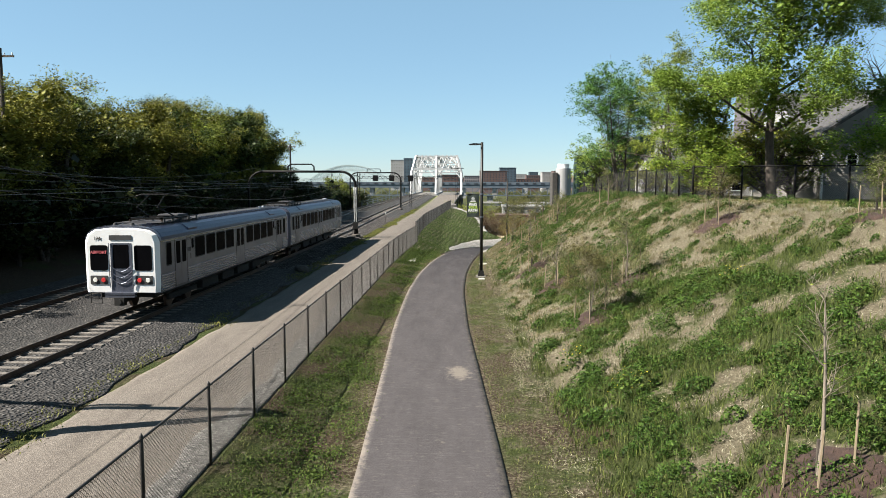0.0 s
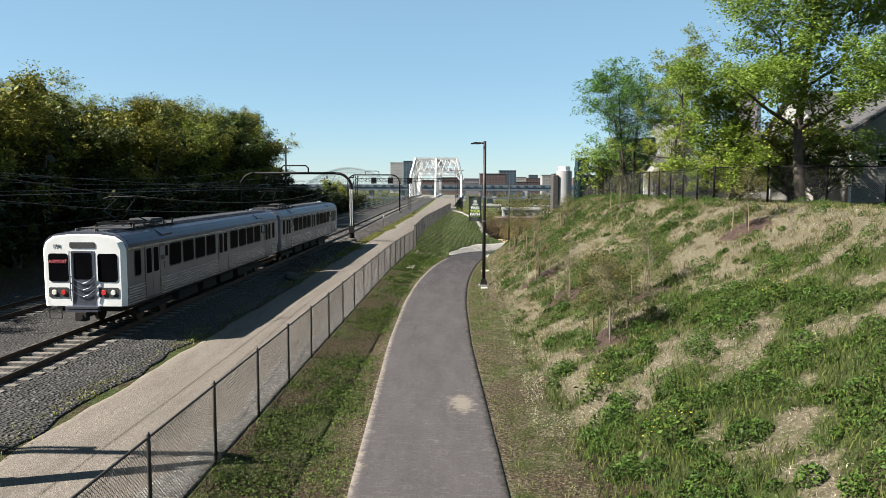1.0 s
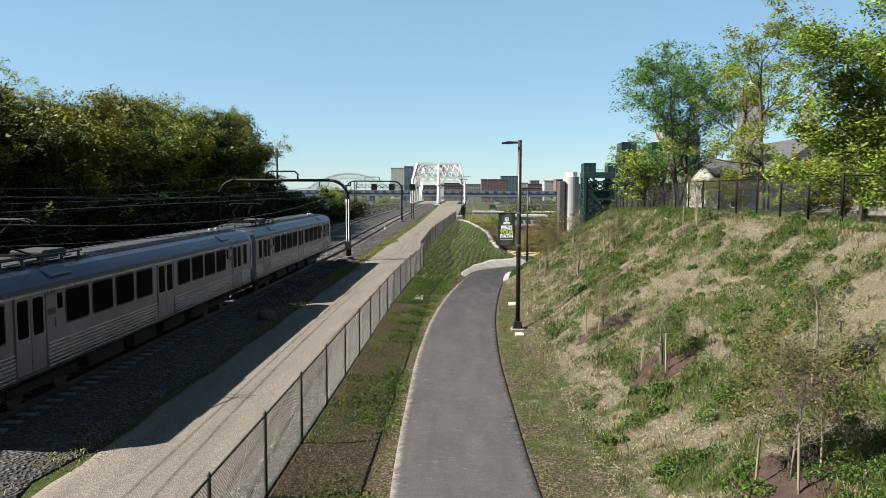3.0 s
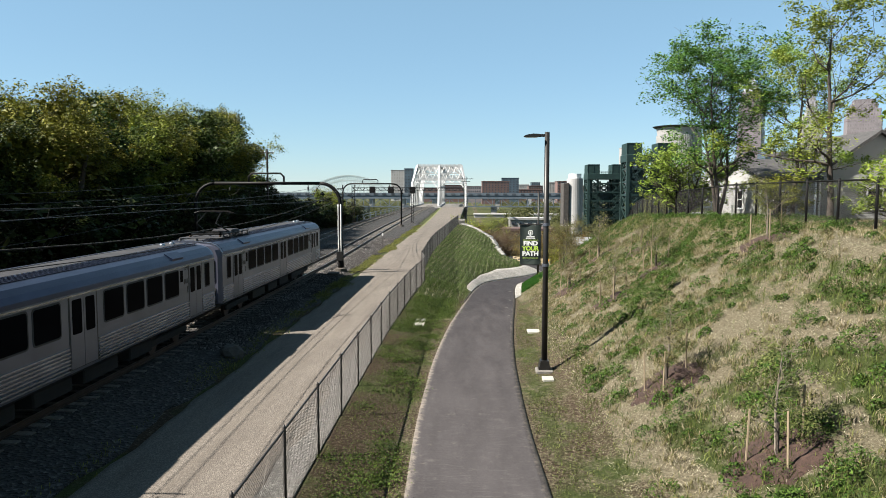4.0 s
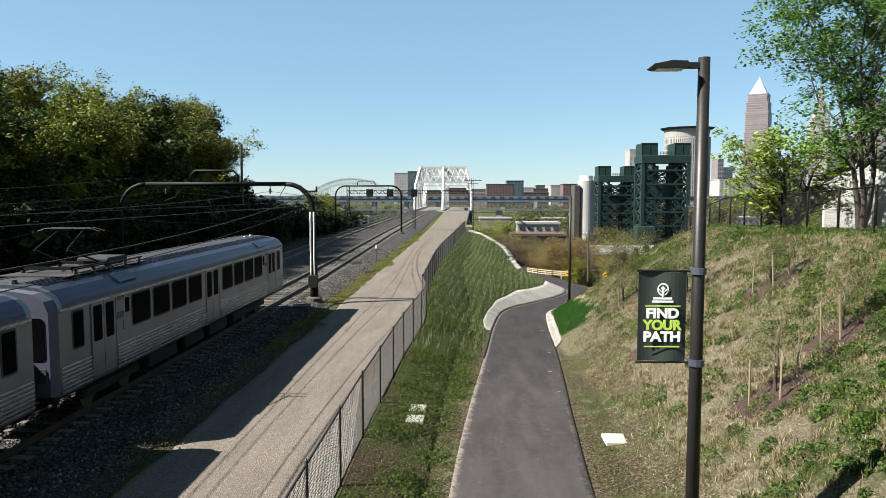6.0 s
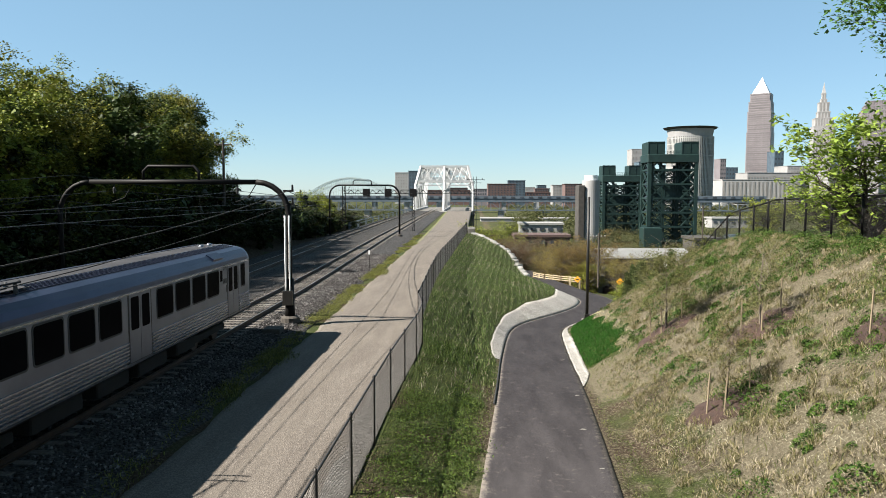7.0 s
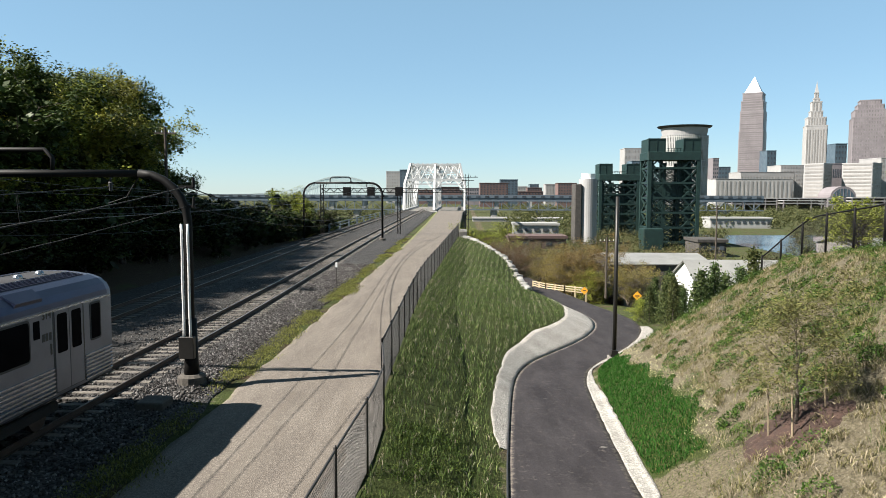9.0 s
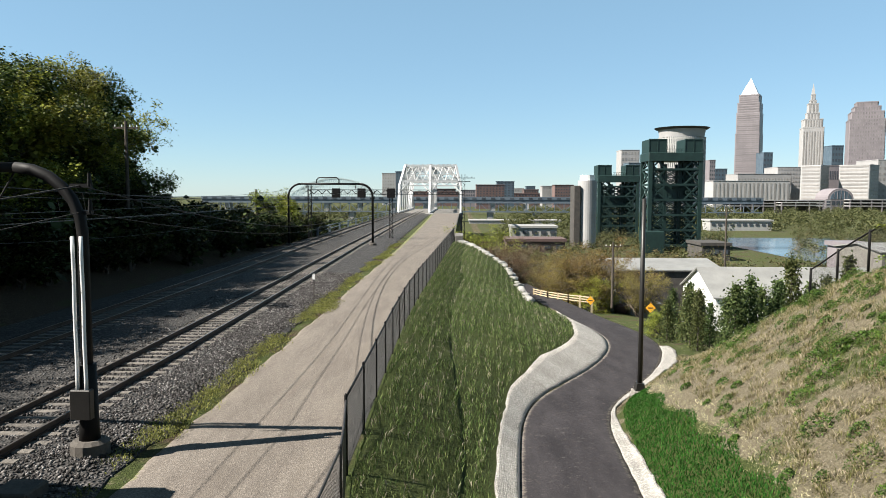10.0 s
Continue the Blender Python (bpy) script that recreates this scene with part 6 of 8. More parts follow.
def rail_bridge():
    b = thing("railway_bridge", "white-painted steel through-truss railway bridge", "bridge")
    y0, panels, pl = 296.0, 8, 9.5
    z0, z1 = 0.2, 16.6
    xs = (-23.5, -13.0, -2.4)
    lean = lambda x, z: -12.95 + (x + 12.95) * (1 - 0.17 * max(0.0, (z - z0) / (z1 - z0) - 0.55) / 0.45)
    for x in xs:
        ys = [y0 + pl * i for i in range(panels + 1)]
        zm = z0 + (z1 - z0) * 0.55
        for i in range(panels):
            part("lower_chord", Geo().beam((x, ys[i], z0), (x, ys[i + 1], z0), 0.7, 0.9), "bridge_white", b)
            if i in (0, panels - 1):
                ym = ys[i] + (ys[i + 1] - ys[i]) * (0.55 if i == 0 else 0.45)
                foot, tip = (ys[0], ys[1]) if i == 0 else (ys[-1], ys[-2])
                part("end_post", Geo().beam((x, foot, z0), (x, ym, zm), 0.75, 0.7).beam((x, ym, zm), (lean(x, z1), tip, z1), 0.75, 0.7), "bridge_white", b)
            else:
                part("upper_chord", Geo().beam((lean(x, z1), ys[i], z1), (lean(x, z1), ys[i + 1], z1), 0.75, 0.7), "bridge_white", b)
            if 0 < i < panels:
                part("truss_post", Geo().beam((x, ys[i], z0), (x, ys[i], zm), 0.5, 0.5).beam((x, ys[i], zm), (lean(x, z1), ys[i], z1), 0.5, 0.5), "bridge_white", b)
            if 0 < i < panels - 1:
                lo, hi = (ys[i + 1], ys[i]) if i < panels / 2 else (ys[i], ys[i + 1])
                part("diagonal", Geo().beam((x, lo, z0), (lean(x, z1), hi, z1), 0.4, 0.4), "bridge_white", b)
    for xa, xb in zip(xs[:-1], xs[1:]):
        # sloping end portal with its bracing
        slope = lambda x, t: (lean(x, z0 + (z1 - z0) * t), y0 + pl * t, z0 + (z1 - z0) * t)
        brace = lambda p, q, w: part("brace", Geo().beam(p, q, w), "bridge_white", b)
        for t, w in ((0.985, 0.6), (0.80, 0.3), (0.655, 0.7), (0.565, 0.45)):
            brace(slope(xa, t), slope(xb, t), w)
        for t0, t1 in ((0.655, 0.985),):
            for k in range(4):
                u0, u1 = xa + (xb - xa) * k / 4, xa + (xb - xa) * (k + 1) / 4
                brace(slope(u0, t0), slope(u1, t1), 0.2)
                brace(slope(u1, t0), slope(u0, t1), 0.2)
        for k in range(6):
            u0, u1 = xa + (xb - xa) * k / 6, xa + (xb - xa) * (k + 1) / 6
            brace(slope(u0, 0.565 if k % 2 else 0.655), slope(u1, 0.655 if k % 2 else 0.565), 0.35)
        for x_, s_ in ((xa, 1), (xb, -1)):
            brace(slope(x_, 0.42), slope(x_ + s_ * 2.4, 0.58), 0.35)
        for i in range(1, panels):
            y = y0 + pl * i
            ta, tb, ma, mb = lean(xa, z1), lean(xb, z1), lean(xa, z1 - 4.6), lean(xb, z1 - 4.6)
            p = Geo()
            lattice(p, (ta, y, z1 - 0.1), (tb, y, z1 - 0.1), 0.9, 10)
            lattice(p, (ma, y, z1 - 4.6), (mb, y, z1 - 4.6), 1.2, 6)
            for k in range(2):
                u0, u1 = ma + (mb - ma) * k / 2, ma + (mb - ma) * (k + 1) / 2
                p.beam((u0, y, z1 - (4.3 if k % 2 == 0 else 0.5)), (u1, y, z1 - (0.5 if k % 2 == 0 else 4.3)), 0.3)
            part("portal_frame", p, "bridge_white", b)
            if i < panels - 1:
                part("top_bracing", Geo().beam((ta, y, z1), (tb, y + pl, z1), 0.25).beam((tb, y, z1), (ta, y + pl, z1), 0.25), "bridge_white", b)
    part("deck", Geo().box(xs[0] - 0.8, xs[2] + 0.8, 296, y0 + pl * panels + 6, -1.6, 0.02), "old_concrete", b, "weathered concrete deck")
    for y in (299, y0 + pl * panels + 3):
        part("pier", Geo().box(xs[0] - 0.5, xs[2] + 0.5, y - 1.5, y + 1.5, -12, -1.6, 0.2), "old_concrete", b, "tall concrete pier")
    for k in range(14):
        part("parapet_post", Geo().box(-24.6, -24.3, 165 + k * 10, 165.3 + k * 10, 0.0, 1.3), "bridge_blue", b)
    part("parapet_rail", Geo().beam((-24.45, 165, 1.25), (-24.45, 298, 1.25), 0.12).beam((-24.45, 165, 0.7), (-24.45, 298, 0.7), 0.1), "bridge_blue", b)


rail_bridge()
solid("abutment_wall", Geo().box(-3.3, -2.2, 150, 156.5, -4.5, 1.0, 0.08), "old_concrete", "weathered concrete abutment wall at the bank's end", "wall", "", "structure")
solid("concrete_pad", Geo().box(-14.0, -11.4, 285, 292, -0.05, 0.28, 0.05), "concrete", "pale concrete pad before the bridge", "slab")


def tower(x, y, w, z0, z1, label, n_panels, head=True):
    t = thing("lift_bridge_tower", label, "bridge tower", "lift bridge towers")
    d = w * 0.62
    for sx in (-1, 1):
        for sy in (-1, 1):
            part("leg", Geo().beam((x + sx * w / 2, y + sy * d / 2, z0), (x + sx * w / 2, y + sy * d / 2, z1), 1.1), "bridge_green", t)
    for sx in (-0.18, 0.18):
        part("inner_leg", Geo().beam((x + sx * w, y, z0), (x + sx * w, y, z1 - 2), 0.9), "bridge_green", t)
    ph = (z1 - z0) / n_panels
    for i in range(n_panels):
        a, c = z0 + i * ph, z0 + (i + 1) * ph
        for sy in (-1, 1):
            yy = y + sy * d / 2
            g = Geo().beam((x - w / 2, yy, c), (x + w / 2, yy, c), 0.6)
            for sx in (-1, 1):
                g.beam((x + sx * w / 2, yy, a), (x + sx * w * 0.18, yy, c), 0.42)
                g.beam((x + sx * w * 0.18, yy, a), (x + sx * w / 2, yy, c), 0.42)
            part("cross_bracing", g, "bridge_green", t)
        for sx in (-1, 1):
            xx = x + sx * w / 2
            part("cross_bracing", Geo().beam((xx, y - d / 2, c), (xx, y + d / 2, c), 0.6).beam((xx, y - d / 2, a), (xx, y + d / 2, c), 0.42).beam((xx, y + d / 2, a), (xx, y - d / 2, c), 0.42), "bridge_green", t)
    part("cap_girder", Geo().box(x - w / 2 - 0.7, x + w / 2 + 0.7, y - d / 2 - 0.7, y + d / 2 + 0.7, z1 - 2.2, z1 + 0.4, 0.15), "bridge_green", t)
    part("counterweight", Geo().box(x - w * 0.40, x + w * 0.40, y - 1.6, y + 1.6, z1 - 0.44 * (z1 - z0), z1 - 0.29 * (z1 - z0), 0.1), "bridge_green", t, "dark counterweight hung inside the tower")
    part("hoist_frame", Geo().box(x + w * 0.22, x + w * 0.42, y - 1.4, y + 1.4, z1 - 0.30 * (z1 - z0), z1 - 2.4).box(x - w * 0.42, x - w * 0.36, y - 1.4, y + 1.4, z1 - 0.30 * (z1 - z0), z1 - 2.4), "bridge_green", t, "dark hoist frame")
    # the guide trusses of the span within the tower
    for yy in (y - d * 0.16, y + d * 0.2):
        for xa, xb in ((-0.40, -0.16), (-0.12, 0.14), (0.18, 0.40)):
            g = Geo()
            for k in (xa, xb):
                g.beam((x + k * w, yy, z0), (x + k * w, yy, z1 - 3), 0.5)
            for k in range(2 * n_panels - 2):
                a, c = z0 + k * ph / 2, z0 + (k + 1) * ph / 2
                g.beam((x + xa * w, yy, a), (x + xb * w, yy, c), 0.34).beam((x + xb * w, yy, a), (x + xa * w, yy, c), 0.34).beam((x + xa * w, yy, c), (x + xb * w, yy, c), 0.34)
            part("guide_truss", g, "bridge_green", t)
    for k in range(2 * n_panels - 2):
        a, c = z0 + k * ph / 2, z0 + (k + 1) * ph / 2
        u, v = (0.26, 0.44) if k % 2 else (0.44, 0.26)
        part("stair_flight", Geo().beam((x + u * w, y - d * 0.3, a), (x + v * w, y - d * 0.3, c), 0.5, 0.9), "bridge_green", t)
    for s in (-1, 1):
        hx = x + s * w * 0.36
        part("sheave_house", Geo().box(hx - w * 0.17, hx + w * 0.17, y - d / 2, y + d / 2, z1 + 0.4, z1 + 4.6, 0.2), "bridge_green", t, "dark green sheave housing")
        fr = Geo()
        for a in (-0.17, 0.0, 0.17):
            fr.box(hx + a * w - 0.12, hx + a * w + 0.12, y - d / 2 - 0.12, y - d / 2, z1 + 0.4, z1 + 4.6)
        part("sheave_house_rib", fr.box(hx - w * 0.17, hx + w * 0.17, y - d / 2 - 0.15, y - d / 2, z1 + 4.3, z1 + 4.62), "bridge_green", t)
    for k in range(7):
        xx = x - w * 0.18 + w * 0.36 * k / 6
        part("rail_post", Geo().beam((xx, y - d / 2, z1 + 0.4), (xx, y - d / 2, z1 + 1.5), 0.12), "bridge_green", t)
    part("walkway_rail", Geo().beam((x - w * 0.16, y - d / 2, z1 + 1.5), (x + w * 0.16, y - d / 2, z1 + 1.5), 0.15).beam((x - w * 0.16, y - d / 2, z1 + 0.9), (x + w * 0.16, y - d / 2, z1 + 0.9), 0.12), "bridge_green", t)
    return t


tower(64.1, 285, 15.4, -14, 19.2, "dark green steel lift-bridge tower with sheave housings", 7)
tower(61.0, 350, 15.4, -14, 13.9, "dark green steel lift-bridge tower standing farther off", 7)
solid("machine_house", Geo().box(52.5, 58.5, 270, 276, -12, -4.4, 0.2), "bridge_green", "dark green machine house at the tower's foot", "building")
silo = thing("silo", "tall pale concrete silo with a white cap", "silo")
part("shaft", Geo().tube([(39.6, 295, -12), (39.6, 295, 11.2)], 3.1, 28), "stone_far", silo, "", False)
part("cap", Geo().tube([(39.6, 295, 11.2), (39.6, 295, 13.0)], 2.4, 20), "white_paint", silo, "white cap")
solid("bridge_pier", Geo().box(34.8, 37.0, 292, 300, -12, 9.5, 0.2), "clutter_dark", "dark rusty bascule leaf standing on end", "bridge part")


# the long viaduct and the arch bridge behind
def viaduct():
    v = thing("viaduct", "long blue-grey steel deck viaduct across the valley", "viaduct")
    y = 520
    part("deck", Geo().box(-170, 190, y - 6, y + 6, 1.0, 3.2, 0.2), "bridge_blue", v)
    part("parapet", Geo().box(-170, 190, y - 6.3, y - 6.0, 3.2, 5.2), "bridge_blue", v)
    part("lower_chord", Geo().box(-170, 190, y - 6, y - 5, -4.8, -4.0), "bridge_blue", v)
    for i in range(60):
        x = -170 + i * 6
        g = Geo().beam((x, y - 5.5, -4.2), (x, y - 5.5, 1.2), 0.5)
        g.beam((x, y - 5.5, -4.2), (x + 6, y - 5.5, 1.2), 0.4) if i % 2 else g.beam((x, y - 5.5, 1.2), (x + 6, y - 5.5, -4.2), 0.4)
        part("truss_panel", g, "bridge_blue", v)
    for i in range(60):
        part("parapet_panel", Geo().box(-168.8 + i * 6, -166.2 + i * 6, y - 6.45, y - 6.3, 3.5, 4.7), "window_far", v)
    for i in range(12):
        part("pier", Geo().box(-165 + i * 30, -161 + i * 30, y - 5, y + 5, -14, -4.2, 0.3), "stone_far", v)


viaduct()


def arch_bridge():
    a = thing("arch_bridge", "pale teal steel arch bridge in the distance", "bridge")
    y, x0, x1, z0, h = 700, -160, -70, -2, 19
    n = 22
    for yy in (y - 5, y + 5):
        g = Geo()
        top, low = [], []
        for i in range(n + 1):
            t = i / n
            x = x0 + (x1 - x0) * t
            top.append((x, yy, z0 + 4 + h * 4 * t * (1 - t)))
            low.append((x, yy, z0 + (h + 1.5) * 4 * t * (1 - t) * 0.90))
        for i in range(n):
            g.beam(top[i], top[i + 1], 1.0)
            g.beam(low[i], low[i + 1], 1.0)
            g.beam(low[i], top[i], 0.5)
            g.beam(low[i], top[i + 1], 0.5)
        part("arch_rib", g, "bridge_teal", a)
        for i in range(1, n):
            if low[i][2] > 4:
                part("hanger", Geo().beam((low[i][0], yy, 3), low[i], 0.4), "bridge_teal", a)
    part("deck", Geo().box(x0 - 60, x1 + 120, y - 7, y + 7, 0.5, 3.4), "bridge_teal", a)
    for i in range(10):
        part("pier", Geo().box(x0 - 55 + i * 30, x0 - 51 + i * 30, y - 5, y + 5, -14, 0.5), "stone_far", a)


arch_bridge()


# ---------------------------------------------------------------- the city
def block(name, x, y, w, d, z1, wall, label, floors, cols, kind="building", z0=-12.0, wh=0.5, ww=0.55, roof=None, group="city buildings"):
    """A building whose front faces the camera's side, with its own windows."""
    b = thing(name, label, kind, group)
    part("wall", Geo().box(x - w / 2, x + w / 2, y, y + d, z0, z1, min(w, d) * 0.01), wall, b)
    part("parapet", Geo().box(x - w / 2 - 0.4, x + w / 2 + 0.4, y - 0.4, y + d + 0.4, z1, z1 + max(0.8, (z1 - z0) * 0.012)), roof or wall, b)
    if not floors:
        return b
    zb = max(z0, min(-6.0, z1 - 3.2))
    fh, cw = (z1 - zb) / floors, w / cols
    me = Geo().box(-cw * ww / 2, cw * ww / 2, -0.25, 0.05, -fh * wh / 2, fh * wh / 2).mesh("window")
    wm = "window_stone" if wall == "stone_far" else "window_far"
    me.materials.append(MATS[wm])
    for i in range(floors):
        for j in range(cols):
            o = part("window", me, "window_far", b)
            o.location = (x - w / 2 + cw * (j + 0.5), y, zb + fh * (i + 0.5))
    return b


# skyline (bearings fixed by depth)
def place(px, dist):
    px = px - 14 * float(smooth(1230, 1330, px))
    return -2.66 + dist * ((px - 784) / 1256.6 - 0.0237), 56.9 + dist


def rise_of(py, dist):
    return 6.3 + dist * (346.5 - py) / 1256.6


def skyline():
    for name, l, r, top, dist, d, wall, label, fl, co in (
            ("apartment_block", 842, 892, 329, 900, 30, "brick_far", "red-brown brick apartment block in the distant city", 8, 9),
            ("apartment_block", 878, 909, 323, 960, 26, "glass_far", "grey glass apartment block in the distant city", 9, 5),
            ("apartment_block", 905, 960, 344, 1000, 30, "brick_far", "low brown brick warehouse in the distant city", 3, 10),
            ("apartment_block", 958, 984, 331, 900, 24, "stone_far", "pale apartment block in the distant city", 6, 5),
            ("apartment_block", 980, 1013, 329, 860, 26, "brick_far", "red brick apartment block in the distant city", 7, 7),
            ("apartment_block", 926, 952, 337, 1150, 26, "brick_far", "brown brick warehouse in the distant city", 4, 6),
            ("apartment_block", 812, 844, 338, 1050, 30, "granite_far", "low brown apartment block in the distant city", 4, 8),
            ("apartment_block", 1012, 1040, 337, 1150, 30, "brick_far", "low brick warehouse in the distant city", 3, 6),
            ("office_block", 930, 946, 331, 1400, 30, "glass_far", "small grey office block in the distant city", 5, 4),
            ("apartment_block", 905, 926, 335, 1250, 30, "stone_far", "small pale apartment block in the distant city", 4, 5),
            ("apartment_block", 768, 806, 336, 1300, 30, "brick_far", "brown brick block in the distant city", 4, 8),
            ("office_block", 676, 703, 309, 1200, 30, "stone_far", "pale grey office block in the distant city", 9, 6),
            ("office_block", 700, 716, 306, 1000, 20, "glass_far", "dark glass office tower in the distant city", 10, 3),
            ("office_block", 716, 842, 341, 1100, 30, "brick_far", "long brown brick warehouse in the distant city", 3, 20),
            ("office_block", 1095, 1127, 268, 1300, 40, "stone_far", "white office block in the distant city", 9, 6),
            ("office_block", 1108, 1136, 290, 1250, 40, "glass_far", "dark glass office block in the distant city", 8, 5),
            ("courthouse", 1258, 1403, 321, 1000, 60, "stone_far", "long pale limestone block with tall pilasters", 1, 18),
            ("office_block", 1310, 1405, 309, 1120, 50, "stone_far", "long pale limestone block in the distant city", 2, 18),
            ("office_block", 1552, 1590, 284, 1100, 60, "stone_far", "pale limestone office block in the distant city", 8, 5),
            ("office_block", 1380, 1420, 297, 1150, 50, "stone_far", "pale limestone block in the distant city", 9, 8),
            ("office_block", 1466, 1488, 294, 1150, 40, "granite_far", "tall-windowed grey office block in the distant city", 2, 7),
            ("office_block", 1472, 1492, 260, 1400, 40, "glass_far", "blue glass office tower in the distant city", 10, 4),
            ("office_block", 1355, 1371, 272, 1600, 40, "glass_far", "blue glass office tower in the distant city", 10, 3),
            ("office_block", 1250, 1262, 285, 1500, 40, "granite_far", "brown office tower in the distant city", 10, 3),
            ("office_block", 1262, 1288, 300, 1500, 40, "glass_far", "grey office tower in the distant city", 8, 4)):
        xa, y = place(l, dist)
        xb, _ = place(r, dist)
        block(name, (xa + xb) / 2, y, xb - xa, d, rise_of(top, dist), wall, label, fl, co, wh=0.82 if name == "courthouse" else 0.44, ww=0.42)
    # low riverside sheds
    for l, r, top, bot, dist, wall in ((1255, 1375, 391, 404, 355, "siding_white"), (905, 985, 404, 420, 260, "siding_white"), (1240, 1300, 434, 449, 190, "clutter_dark"), (896, 1000, 428, 450, 215, "brick_far"), (1536, 1585, 440, 470, 120, "granite_far"), (830, 1000, 392, 402, 430, "stone_far")):
        xa, y = place(l, dist)
        xb, _ = place(r, dist)
        block("shed", (xa + xb) / 2, y, xb - xa, 12, rise_of(top, dist), wall, "low flat-roofed riverside shed", 1, max(3, int((xb - xa) / 3)), "shed", min(rise_of(bot, dist), -11) - 1, 0.35, 0.5, group="riverside sheds")


skyline()


def stepped_tower(name, px, dist, tiers, wall, label, cols, turn, spire=None, style="grid", category="skyscraper", storey=6.0):
    """A square tower of narrowing tiers, turned on its site; a tier: width by bearing, and its top; style: how the windows of its two faces run."""
    x, y = place(px, dist)
    t = thing(name, label, category, "skyscrapers" if category == "skyscraper" else "city buildings")
    z = -12
    a = radians(turn)
    seen = math.cos(a) + abs(math.sin(a))
    for w, top in tiers:
        ww, z1 = w / seen / 1256.6 * dist, rise_of(top, dist)
        zb = max(z, 0)
        part("shaft", Geo().box(-ww / 2, ww / 2, -ww / 2, ww / 2, z, z1, ww * 0.02), wall, t)
        n = max(2, int(cols * w / tiers[0][0]))
        rows = max(1, int((z1 - zb) / storey))
        for face in (0, 90):
            kind = style if style != "mixed" else ("bands" if face == 0 else "grid")
            if kind == "bands":
                hx, hz, us, vs = ww * 0.46, 0.26 * (z1 - zb) / rows, [0.0], rows
            elif kind == "strips":
                hx, hz, us, vs = ww / n * 0.24, 0.44 * (z1 - zb), [-ww / 2 + ww * (j + 0.5) / n for j in range(n)], 1
            else:
                hx, hz, us, vs = ww / n * 0.24, 0.30 * (z1 - zb) / rows, [-ww / 2 + ww * (j + 0.5) / n for j in range(n)], rows
            pane = Geo().box(-hx, hx, -0.3, 0.3, -hz, hz).mesh("window")
            pane.transform(Matrix.Rotation(radians(face), 4, "Z"))
            pane.materials.append(MATS["window_stone" if wall == "stone_far" else "window_tower"])
            for i in range(vs):
                for u in us:
                    o = part("window", pane, "window_tower", t)
                    zz = zb + (z1 - zb) * (i + 0.5) / vs
                    o.location = (u, -ww / 2, zz) if face == 0 else (ww / 2, u, zz)
        part("cornice", Geo().box(-ww / 2 - 0.35, ww / 2 + 0.35, -ww / 2 - 0.35, ww / 2 + 0.35, z1 - 1.4, z1 + 0.3), wall, t)
        z = z1
    if spire:
        w, top, m = spire
        ww, z1 = w / seen / 1256.6 * dist / 2, rise_of(top, dist)
        v = [(-ww, -ww, z), (ww, -ww, z), (ww, ww, z), (-ww, ww, z), (0, 0, z1)]
        part("peak", Geo().add(v, [(0, 1, 4), (1, 2, 4), (2, 3, 4), (3, 0, 4), (3, 2, 1, 0)]), m, t, "pointed bright roof")
    t.matrix_basis = pose(x, y, 0, 0, 0, turn)
    return t


stepped_tower("skyscraper", 1329, 1700, [(54, 240), (52, 205), (49, 188), (44, 174)], "granite_far", "tall grey-pink skyscraper with a silver pyramid top", 11, -30, (38, 144, "steel_peak"), "bands", storey=4.6)
stepped_tower("skyscraper", 1436, 1350, [(41, 229), (36, 215), (24, 204), (20, 188), (12, 182), (8, 172)], "stone_far", "slender pale stone tower with a stepped spire", 8, -16, (7, 152, "stone_far"), "strips")
stepped_tower("skyscraper", 1527, 1260, [(70, 216), (64, 203), (52, 194), (42, 186)], "granite_far", "broad brown granite skyscraper with stepped shoulders", 14, -22)
stepped_tower("office_block", 1445, 1080, [(46, 294)], "stone_far", "pale limestone hotel with many windows", 9, -50, None, "mixed", "building", 5.0)
stepped_tower("office_block", 1520, 1080, [(68, 293)], "stone_far", "pale limestone office block with many windows", 9, -46, None, "mixed", "building", 5.0)


# glass-arched hall and the decked roads before it
def arched_hall():
    h = thing("arched_hall", "low pale hall with a glass arch in its front", "building", "city buildings")
    x, y = place(1491, 950)
    k = 950 / 1256.6
    r, zb = 20 * k, rise_of(352, 950)
    part("wall", Geo().box(x - 26 * k, x + 26 * k, y, y + 40, -12, zb), "granite_far", h)
    arch = [(r * math.cos(math.pi * i / 16), r * 0.85 * math.sin(math.pi * i / 16)) for i in range(17)]
    part("vault", Geo().prism([(x + a * 1.12, zb + b * 1.12) for a, b in arch], "y", y + 0.5, y + 34), "granite_far", h)
    part("glass_front", Geo().prism([(x + a * 0.9, zb + b * 0.9) for a, b in arch], "y", y - 0.2, y + 0.6), "glass_far", h)
    for i in range(1, 6):
        u = -0.9 + 0.3 * i
        part("mullion", Geo().box(x + u * r - 0.25, x + u * r + 0.25, y - 0.5, y, zb, zb + 0.85 * r * math.sqrt(max(0.0, 0.8 - u * u))), "granite_far", h)
    for i in range(6):
        part("window", Geo().box(x - 24 * k + i * 8.2 * k, x - 18 * k + i * 8.2 * k, y - 0.3, y + 0.1, zb - 10 * k, zb - 3 * k), "window_far", h)


